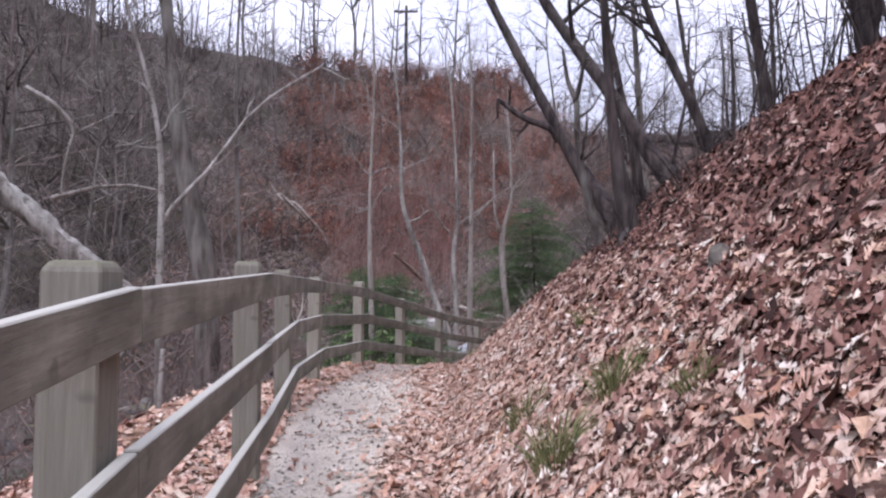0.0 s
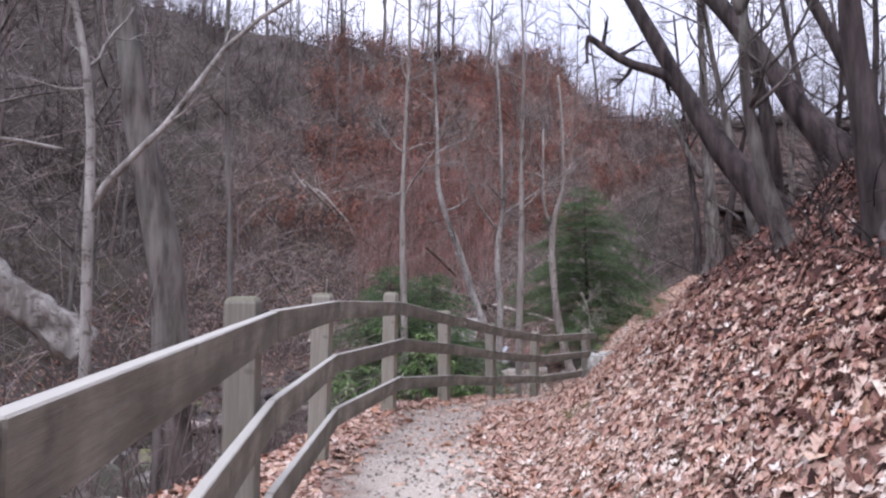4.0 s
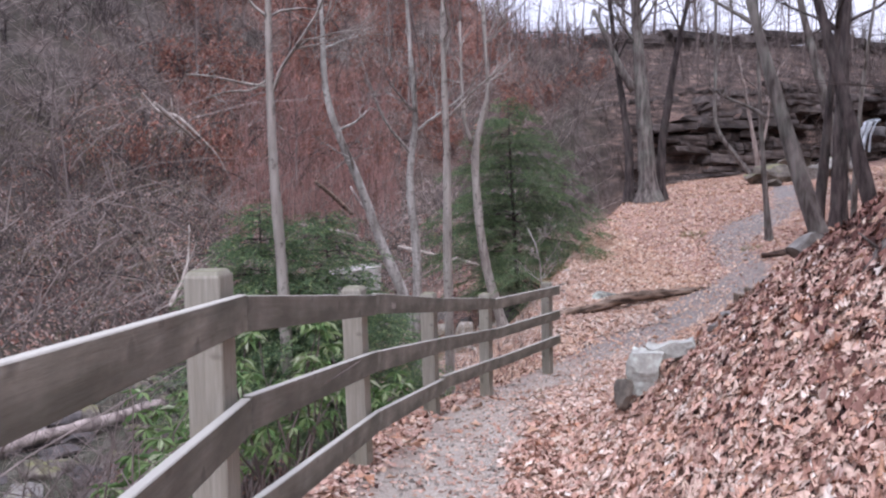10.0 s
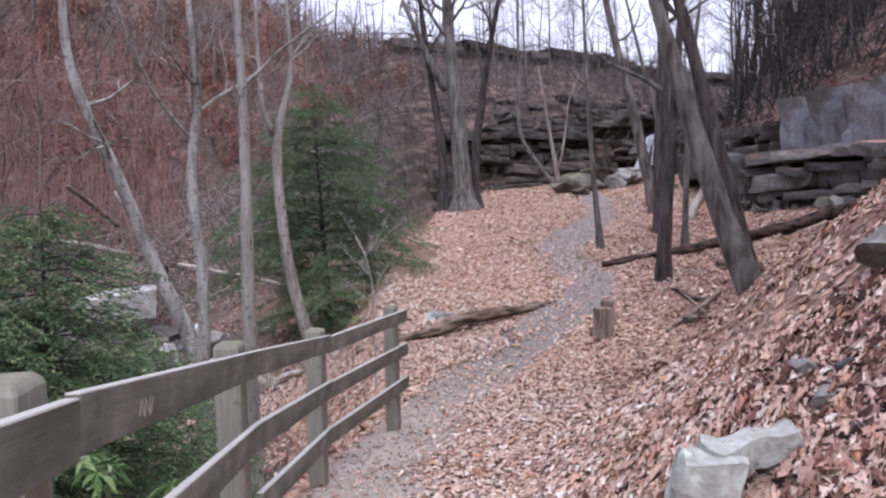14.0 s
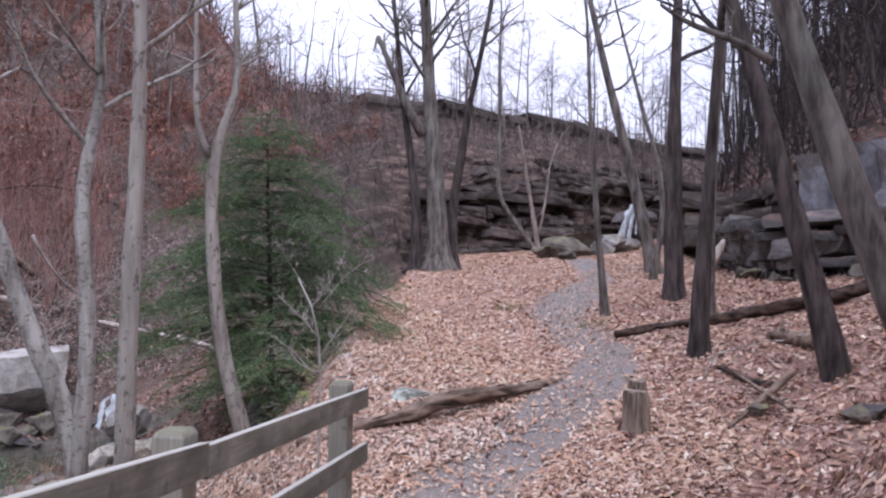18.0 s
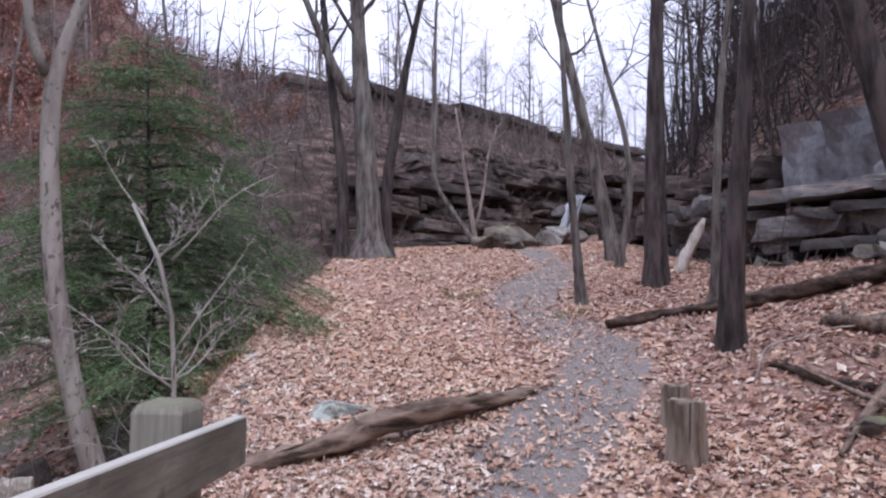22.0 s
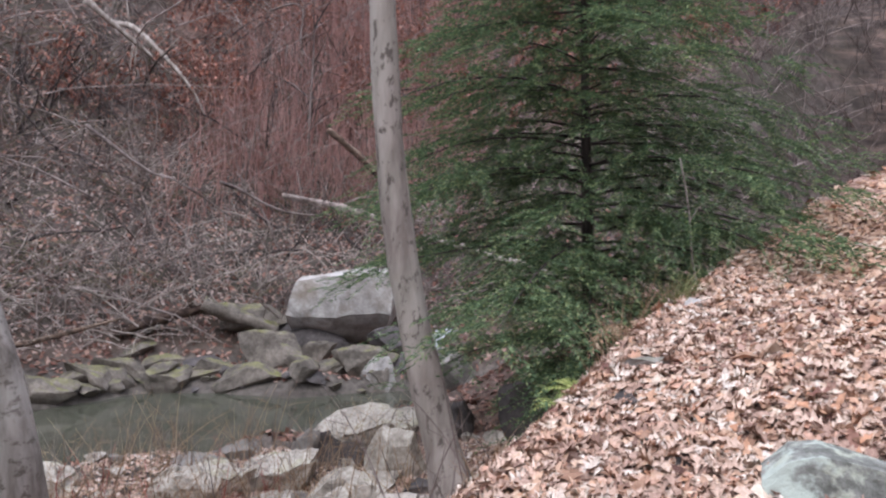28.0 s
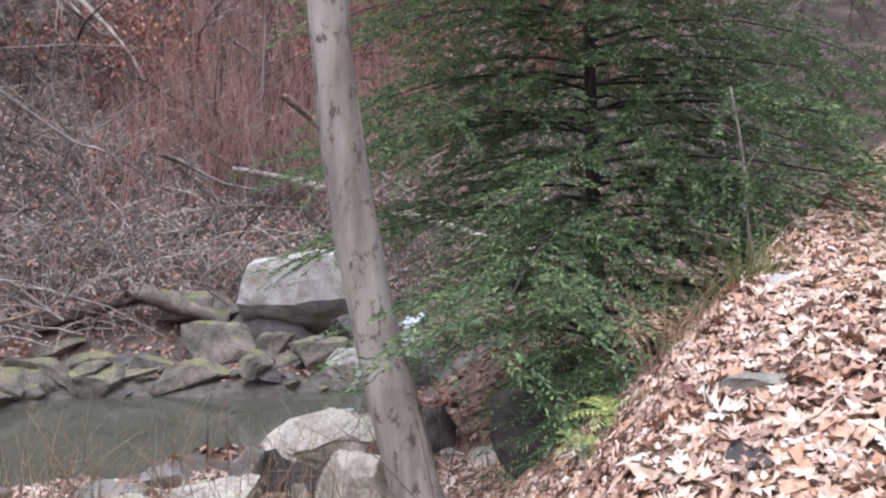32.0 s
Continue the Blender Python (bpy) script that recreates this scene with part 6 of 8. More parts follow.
def wedge_mesh(name, size, seed, material):
    """A split slab standing on edge: tall at one end, running out to nothing at the other."""
    off = Vector((seed * 1.7, seed * 0.9, 0))
    bm = bmesh.new()
    bmesh.ops.create_cube(bm, size=1)
    bmesh.ops.subdivide_edges(bm, edges=list(bm.edges), cuts=9, use_grid_fill=True)
    for v in bm.verts:
        p = v.co.copy()
        tall = 1.0 - 0.62 * (p.x + 0.5) - 0.35 * max(0.0, -0.36 - p.x) / 0.14
        z = (p.z + 0.5) * tall - 0.5
        y = p.y * (0.55 + 0.45 * (0.5 - p.z)) + 0.22 * (p.z + 0.5)
        q = Vector((p.x * size[0], y * size[1], z * size[2]))
        streak = noise.noise(Vector(((q.x + 0.8 * q.z) * 9, q.y * 3, (q.z - 0.8 * q.x) * 2.5)) + off)
        q += Vector((0.2, 1.0, 0.5)) * (0.030 * streak + 0.016 * noise.noise(q * 17 + off))
        v.co = q
    me = bpy.data.meshes.new(name)
    bm.to_mesh(me)
    bm.free()
    me.materials.append(material)
    return me


slab = tagged(new("rock", wedge_mesh("rock", (0.98, 0.34, 0.42), 64, M_LICHEN)), "lichen-streaked grey-green wedge of rock behind the log", "rock")
slab.location, slab.rotation_euler = (4.90, 23.05, -0.50), (0, -0.10, -0.22)


def undercut_boulder(label, x, y, z, size, seed, material, turn):
    """A squarish boulder with a flat top that narrows underneath."""
    off = Vector((seed * 3.1, seed * 1.7, 0))
    bm = bmesh.new()
    bmesh.ops.create_cube(bm, size=1)
    bmesh.ops.subdivide_edges(bm, edges=list(bm.edges), cuts=7, use_grid_fill=True)
    for v in bm.verts:
        p = v.co.copy()
        under = max(0.0, -0.05 - p.z) * 1.3
        p.y += under * (0.9 if p.y < 0 else -0.2)
        p.x *= 1 - under * 0.35
        p.x += 0.16 * p.z + 0.10 * p.y
        p.z += 0.13 * p.x * (1 if p.z > 0 else 0.3)
        p *= 1 - 0.16 * max(0, abs(v.co.x) + abs(v.co.y) + abs(v.co.z) - 1.0)
        q = Vector((p.x * size[0], p.y * size[1], p.z * size[2]))
        q += Vector((1, 1, 0.7)) * noise.noise(q * 0.9 + off) * 0.16 + Vector((0.6, 0.6, 1)) * noise.noise(q * 3.4 + off) * 0.05
        v.co = q
    me = bpy.data.meshes.new("boulder")
    bm.to_mesh(me)
    bm.free()
    me.materials.append(material)
    ob = tagged(new("boulder", me), label, "boulder")
    ob.location, ob.rotation_euler = (x, y, z), (0, 0, turn)


undercut_boulder("huge pale boulder with a flat top above the pool", -1.35, 35.3, -1.55, (2.25, 1.9, 1.75), 21, M_STONE_PALE, 0.25)
POOL_ROCKS = (
    ("mossy stone along the pool's far edge", -5.01, 30.49, -2.54, (1.43, 0.7, 0.61), M_STONE_MOSS, -0.05, 0.55),
    ("grey stone along the pool's far edge", -5.28, 30, -2.58, (0.77, 0.38, 0.48), M_STONE_MOSS, 0.32, 0.55),
    ("grey stone along the pool's far edge", -5.56, 29.64, -2.54, (0.83, 0.41, 0.45), M_STONE_DARK, 0.19, 0.55),
    ("brown stone with a mossy top along the pool's far edge", -4.43, 31.45, -2.49, (0.87, 0.43, 0.45), M_STONE_MOSS, 0.06, 0.55),
    ("mossy stone along the pool's far edge", -4.46, 31.73, -2.41, (1.12, 0.55, 0.56), M_STONE_MOSS, 0.43, 0.55),
    ("low mossy slab along the pool's far edge", -3.41, 32.14, -2.58, (1.85, 0.91, 0.47), M_STONE_MOSS, 0.3, 0.55),
    ("mossy stone along the pool's far edge", -2.13, 32.25, -2.51, (1.31, 0.64, 0.58), M_STONE_MOSS, 0.17, 0.55),
    ("broad brown rock beside the boulder", -2.27, 33.42, -2.3, (1.54, 0.83, 1.03), M_STONE_MOSS, 0.04, 0.55),
    ("dark rock below the big boulder", -1.33, 33.59, -2.3, (0.74, 0.4, 0.69), M_STONE_MOSS, 0.41, 0.55),
    ("small grey stone at the waterline", -1.46, 32.44, -2.44, (0.51, 0.28, 0.2), M_STONE, 0.28, 0),
    ("slanting grey rock below the boulder", -0.28, 33.14, -2.35, (1.2, 0.65, 0.88), M_STONE_MOSS, 0.15, 0.55),
    ("low pale rock beside the cascade", 0.13, 32.94, -2.53, (0.77, 0.42, 0.93), M_STONE_PALE, 0.02, 0.55),
    ("layered grey rock beside the white water", 1.22, 29.04, -2.28, (1.42, 0.80, 0.56), M_STONE_TAN, 0.39, 0.55),
    ("broad pale slab on the pool's near shore", 0.6, 27.4, -2.34, (0.9, 0.6, 0.4), M_STONE_TAN, 0.26, 0.55),
    ("pale block of stone on the near shore", -0.05, 26.95, -2.34, (1.05, 0.7, 0.45), M_STONE_TAN, 0.13, 0.55),
    ("upright grey stone on the shore", 0.65, 28.05, -2.32, (0.35, 0.28, 0.71), M_STONE, -0.0, 0),
    ("dark wet stone on the shore", 0.88, 28.2, -2.36, (0.45, 0.28, 0.71), M_STONE_DARK, 0.37, 0),
    ("dark wet stone on the shore", 1.27, 27.97, -2.34, (0.39, 0.28, 0.52), M_STONE_DARK, 0.24, 0),
    ("pointed pale rock by the pool outlet", 2.04, 26.97, -1.94, (0.63, 0.34, 0.75), M_STONE_TAN, 0.11, 0),
    ("flat grey stone on the shore", 1.69, 26.74, -2.15, (0.76, 0.41, 0.37), M_STONE_TAN, -0.02, 0.55),
    ("flat grey stone on the shore", 1.71, 26.32, -2.19, (0.62, 0.33, 0.43), M_STONE_TAN, 0.35, 0.55),
    ("pale wedge of stone on the shore", 2.05, 26.35, -2.11, (0.43, 0.28, 0.26), M_STONE_TAN, 0.22, 0),
    ("long grey stone on the shore", -1.79, 26.69, -2.42, (1, 0.54, 0.49), M_STONE_TAN, 0.09, 0.55),
    ("grey stone on the shore", -1.57, 26.01, -2.36, (0.57, 0.31, 0.63), M_STONE, -0.04, 0),
    ("small pale stone at the waterline", -1.08, 26.76, -2.48, (0.29, 0.28, 0.15), M_STONE_TAN, 0.33, 0),
    ("grey stone at the waterline", -0.54, 27.81, -2.43, (0.66, 0.36, 0.25), M_STONE, 0.2, 0),
    ("grey stone at the waterline", -0.09, 28.08, -2.37, (0.58, 0.31, 0.34), M_STONE, 0.07, 0),
    ("flat stone half sunk in shore leaves", 0.92, 26.58, -2.32, (0.47, 0.28, 0.21), M_STONE_TAN, 0.44, 0.55),
    ("dark stone on the shore", 2.42, 26.49, -1.96, (0.37, 0.28, 0.19), M_STONE_DARK, 0.31, 0),
    ("grey stone under the hemlock", 2.32, 28.62, -2.02, (0.71, 0.38, 0.65), M_STONE_DARK, 0.18, 0),
    ("dark upright rock under the hemlock", 3.33, 27.07, -1.44, (0.66, 0.35, 0.76), M_STONE_DARK, 0.05, 0),
    ("rounded grey rock under the hemlock", 1.35, 32.7, -2.2, (1.2, 0.9, 0.8), M_STONE, 0.2, 0),
    ("dark rock in the boulder's shade", 0.1, 34.4, -2.1, (1.2, 0.8, 0.8), M_STONE_DARK, 0.5, 0),
    ("dark rock under the big boulder", -1.9, 34.6, -2.1, (1.8, 0.8, 0.9), M_STONE_DARK, 0.1, 0),
    ("mossy ledge beside the boulder", -3.2, 34.3, -1.75, (1.6, 0.8, 0.7), M_STONE_MOSS, 0.2, 0.6),
    ("brown stone above the pool's far edge", -4.7, 32.6, -2.14, (0.77, 0.5, 0.28), M_STONE_MOSS, 0.9, 0),
)
for k, (label, x, y, z, size, material, turn, flat) in enumerate(POOL_ROCKS):
    ob = rock(label, x, y, z, size, 120 + k, material, turn, (0.12 * math.sin(k * 2.1), 0.15 * math.cos(k * 1.7)), flat, group="pool rocks", fine=4)
    if flat and y < 30:
        ob.data = slab_mesh("rock", [0.86 * c for c in size], 120 + k, material)
rng_r = random.Random(9)
for k in range(96):
    f = rng_r.random()
    x = float(np.interp(f, [0, 0.25, 0.5, 0.75, 1], [-7.0, -5.4, -4.3, -2.4, 0.6])) + rng_r.uniform(-0.3, 0.3)
    y = float(np.interp(f, [0, 0.25, 0.5, 0.75, 1], [28.2, 30.0, 31.6, 32.3, 33.1])) + rng_r.uniform(-0.35, 0.75)
    s = 0.16 + 0.75 * rng_r.random() ** 1.8
    rock("brown stone in the rubble along the pool's far edge", x, y, max(ground_at(x, y) + s * 0.08, WATER_Z + 0.03), (s, s * 0.7, s * 0.5), 600 + k, (M_STONE_MOSS, M_STONE_DARK, M_STONE_MOSS)[k % 3], rng_r.uniform(0, 3), (rng_r.uniform(-0.4, 0.4), rng_r.uniform(-0.3, 0.4)), (0.6, 0.0, 0.35)[k % 3], group="pool rocks")
for k in range(34):
    x, y = rng_r.uniform(-2.4, 3.0), rng_r.uniform(25.3, 28.2)
    s = rng_r.uniform(0.10, 0.34)
    rock("small stone in the shore rubble", x, y, max(ground_at(x, y) + s * 0.2, WATER_Z), (s, s * 0.7, s * 0.5), 700 + k, (M_STONE_TAN, M_STONE, M_STONE_TAN)[k % 3], rng_r.uniform(0, 3), (rng_r.uniform(-0.3, 0.3), 0.2), 0.6, group="shore stones")
# the stream below the fence
for k in range(70):
    f = rng_r.random()
    y = 6 + 21 * f
    x = float(np.interp(y, STREAM_Y, STREAM_X)) + rng_r.uniform(-2.6, 3.2)
    s = rng_r.uniform(0.3, 0.95)
    rock("dark stone in the stream bed", x, y, max(ground_at(x, y) + 0.1, WATER_Z), (s, s * 0.8, s * 0.6), 200 + k, (M_STONE_DARK, M_STONE_MOSS, M_STONE)[k % 3], rng_r.uniform(0, 3), (0.1, 0.1), 0.6, group="stream stones")
for k in range(46):
    x, y = rng_r.uniform(-9.0, -4.6), rng_r.uniform(18.5, 27)
    s = rng_r.uniform(0.35, 1.0)
    rock("dark wet slab in the stream bed", x, y, max(ground_at(x, y) + 0.08, WATER_Z + 0.02), (s, s * 0.8, s * 0.4), 800 + k, (M_STONE_DARK, M_STONE_DARK, M_STONE_MOSS)[k % 3], rng_r.uniform(0, 3), (0.15 * math.sin(k), 0.12), 0.5, group="stream stones")
# rocks at the head of the trail
for k, (x, y, s) in enumerate(((17.0, 35.6, 1.5), (18.2, 35.3, 1.1), (16.0, 36.0, 0.9), (19.4, 36.2, 1.3), (18.6, 37.4, 1.6), (20.6, 36.6, 1.0), (15.2, 33.4, 0.5), (21.5, 38.2, 1.4))):
    rock("grey boulder at the head of the trail", x, y, None, (s * 1.5, s, s * 0.7), 300 + k, M_STONE if k % 2 else M_STONE_MOSS, 0.5 * k, (0.1, 0), 0.55, "boulder", "boulders by the falls")


def log(name, label, pts, radii, material, seed, sides=10, category="log", stubs=()):
    pts = np.asarray(pts, float)
    t = np.linspace(0, 1, len(pts))
    rings = 120 if sides >= 12 else 26
    s = np.linspace(0, 1, rings)
    c = np.stack([np.interp(s, t, pts[:, k]) for k in range(3)], -1)
    for _ in range(3 if rings == 26 else 12):
        c[1:-1] = (c[:-2] + 2 * c[1:-1] + c[2:]) / 4
    rng = np.random.default_rng(seed)
    r = np.interp(s, t, radii)
    root = thing(name, label, category, at=tuple(pts[0]))
    bag = Bag()
    bag.tube(c - pts[0], r, sides)
    v = bag.v[0].reshape(rings, sides, 3)
    th = np.arange(sides) * 2 * np.pi / sides
    length = np.linalg.norm(pts[-1] - pts[0])
    lump = np.array([[1 + 0.50 * noise.noise((math.cos(a) * 1.5 + seed, math.sin(a) * 1.5, f * length * 1.8)) + 0.42 * noise.noise((math.cos(a) * 4 + seed, math.sin(a) * 4, f * length * 1.2)) + 0.24 * noise.noise((math.cos(a) * 5, math.sin(a) * 5 + seed, f * length * 9)) + 0.22 * noise.noise((math.cos(a) * 9 + seed, math.sin(a) * 9, f * length * 4)) for a in th] for f in s])
    bag.v[0] = ((c - pts[0])[:, None] + (v - (c - pts[0])[:, None]) * lump[:, :, None]).reshape(-1, 3)
    me = bag.mesh("trunk", material)
    part("trunk", me, root)
    for k, way in stubs:
        k = int(k / 26 * rings)
        b = Bag()
        b.tube([c[k] - pts[0], c[k] - pts[0] + np.array(way) * 0.6, c[k] - pts[0] + np.array(way)], [r[k] * 0.4, r[k] * 0.3, r[k] * 0.12], 6)
        part("branch_stub", b.mesh("branch_stub", material), root)
    return root


M_LOG = bark_material("rotting_log", (0.022, 0.015, 0.012), (0.225, 0.155, 0.115), 13.0, (0.30, 0.235, 0.185), 0.2, grain=(0.11, 1.0, 1.0))
_nt = M_LOG.node_tree
_b = _nt.nodes["Principled BSDF"]
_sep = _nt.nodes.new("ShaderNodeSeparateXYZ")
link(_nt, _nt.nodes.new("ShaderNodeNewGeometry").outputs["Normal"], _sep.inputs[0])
# paler grain streaks on the log's upward faces
_upper_streaks = mixed(_nt, 1.0, ramp(_nt, _sep.outputs["Z"], [(0.25, (0, 0, 0)), (0.8, (1, 1, 1))]), ramp(_nt, noise_tex(_nt, 16.0, 6.0, 0.7, (0.14, 1.0, 1.0)).outputs["Fac"], [(0.42, (0, 0, 0)), (0.62, (0.5, 0.5, 0.5))]), "MULTIPLY")
link(_nt, mixed(_nt, _upper_streaks, _b.inputs["Base Color"].links[0].from_socket, (0.38, 0.305, 0.24)), _b.inputs["Base Color"])
M_LOG_DARK = bark_material("dark_wet_log", (0.014, 0.010, 0.009), (0.105, 0.072, 0.056), 11.0, grain=(0.13, 0.9, 1.0))
log("fallen_log", "short weathered driftwood piece at the tree's foot", [(2.05, 26.05, -2.0), (2.3, 25.95, -1.88), (2.6, 25.8, -1.82), (2.85, 25.65, -1.76)], (0.035, 0.06, 0.065, 0.03), M_DEADWOOD, 11, 9)
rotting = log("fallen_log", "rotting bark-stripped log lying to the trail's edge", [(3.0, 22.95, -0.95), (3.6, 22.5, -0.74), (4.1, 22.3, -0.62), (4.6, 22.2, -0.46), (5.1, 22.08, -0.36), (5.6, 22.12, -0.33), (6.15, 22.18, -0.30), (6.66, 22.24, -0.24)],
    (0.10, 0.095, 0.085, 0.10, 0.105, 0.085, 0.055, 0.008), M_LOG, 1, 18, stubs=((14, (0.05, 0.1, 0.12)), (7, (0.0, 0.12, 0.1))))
knot = part("knot", rock_mesh("knot", (0.055, 0.045, 0.05), 91, M_DEADWOOD, 0.1), rotting)
knot.location = Vector((4.41, 22.194, -0.37)) - rotting.location
strip_rng = np.random.default_rng(92)
for k in range(16):
    # loose strips of bark and splintered wood along the log
    f = strip_rng.uniform(0.12, 0.86)
    axis = np.array([(3.0, 22.95, -0.95), (3.6, 22.5, -0.74), (4.1, 22.3, -0.62), (4.6, 22.2, -0.46), (5.1, 22.08, -0.36), (5.6, 22.12, -0.33), (6.15, 22.18, -0.30), (6.66, 22.24, -0.24)])
    spot = lambda u: np.array([np.interp(u * 7, range(8), axis[:, i]) for i in range(3)])
    turn = strip_rng.uniform(-0.6, 2.4)
    off = np.array([0, -math.cos(turn), math.sin(turn)]) * strip_rng.uniform(0.085, 0.10)
    span = strip_rng.uniform(0.02, 0.07)
    b = Bag()
    b.tube([spot(f) + off * 0.9 - axis[0], spot(f + span * 0.5) + off - axis[0], spot(f + span) + off * strip_rng.uniform(1.0, 1.25) - axis[0]], [0.006, 0.011, 0.003], 5)
    part("bark_strip", b.mesh("bark_strip", M_LOG), rotting)
log("fallen_log", "long dark fallen trunk behind the dark tree", [(8.5, 23.15, 0.33), (9.5, 22.5, 0.52), (10.7, 22.0, 0.74), (12.1, 21.5, 1.02), (14.0, 20.8, 1.6)], (0.065, 0.085, 0.10, 0.115, 0.13), M_LOG_DARK, 2, 12)
log("fallen_log", "short dark branch lying beside the long log", [(10.2, 24.0, 0.42), (10.9, 23.7, 0.5), (11.8, 23.3, 0.6)], (0.04, 0.06, 0.05), M_LOG, 3, 8)
log("fallen_log", "dead branch on the woodland floor", [(7.9, 20.6, -0.18), (8.8, 20.2, 0.0), (9.9, 19.6, 0.12)], (0.025, 0.04, 0.03), M_LOG, 4, 7, "dead branch")
log("fallen_log", "dead branch on the woodland floor", [(7.3, 18.9, -0.2), (7.7, 19.6, -0.1), (8.0, 20.3, 0.05)], (0.03, 0.03, 0.012), M_LOG, 5, 7, "dead branch")
log("fallen_log", "pale broken trunk slanting across the rocks behind the hemlock", [(0.65, 35.55, 0.1), (0.9, 35.3, 0.05), (2.7, 34.2, -0.34), (3.6, 33.6, -0.6)], (0.05, 0.07, 0.075, 0.05), M_DEADWOOD, 6, 9)
log("fallen_log", "peeling grey log lying across the stream stones", [(-7.71, 20.73, -2.5), (-7.35, 21.12, -2.5), (-6.25, 22.06, -2.5), (-5.17, 23.56, -2.5)], (0.10, 0.14, 0.13, 0.09), M_VINE, 7, 10)
log("fallen_log", "thick leaning dead trunk below the fence", [(-3.9, 9.3, 0.9), (-4.6, 9.0, 1.55), (-5.3, 8.7, 2.3), (-6.1, 8.4, 3.1)], (0.16, 0.15, 0.13, 0.11), M_BARK_GREY, 8, 12)
log("fallen_log", "fallen branch along the pool's far bank", [(-7.3, 29.4, -2.3), (-6.0, 30.7, -1.9), (-4.8, 32.2, -1.5)], (0.06, 0.055, 0.03), M_LOG, 9, 8)
for k, (p, q, r) in enumerate((((-6.6, 33.5, 2.4), (-3.8, 34.6, 0.5), 0.07), ((-4.3, 35.0, 1.3), (-1.9, 35.6, 0.6), 0.08), ((-9.4, 33.0, 3.4), (-6.2, 32.8, 0.4), 0.05), ((-1.2, 37.6, 2.6), (0.7, 36.4, 0.4), 0.08), ((-10.4, 31.0, 0.4), (-10.0, 31.8, 2.6), 0.07), ((-9.9, 32.0, 0.5), (-10.6, 31.2, 2.3), 0.06), ((-9.6, 37.5, 5.9), (-7.9, 36.9, 4.4), 0.05), ((-5.6, 40.2, 6.8), (-3.3, 39.2, 4.9), 0.06))):
    rngk = np.random.default_rng(500 + k)
    log("dead_branch", "bleached dead branch caught on the far slope", bent(p, q, 7, rngk, 0.12), np.linspace(r * 0.6, r * 0.2, 7), M_TWIG, 20 + k, 7, "dead branch",
        [(i, tuple(rngk.normal(0, 0.35, 3) + (0, 0, 0.2))) for i in (8, 13, 18, 22)])


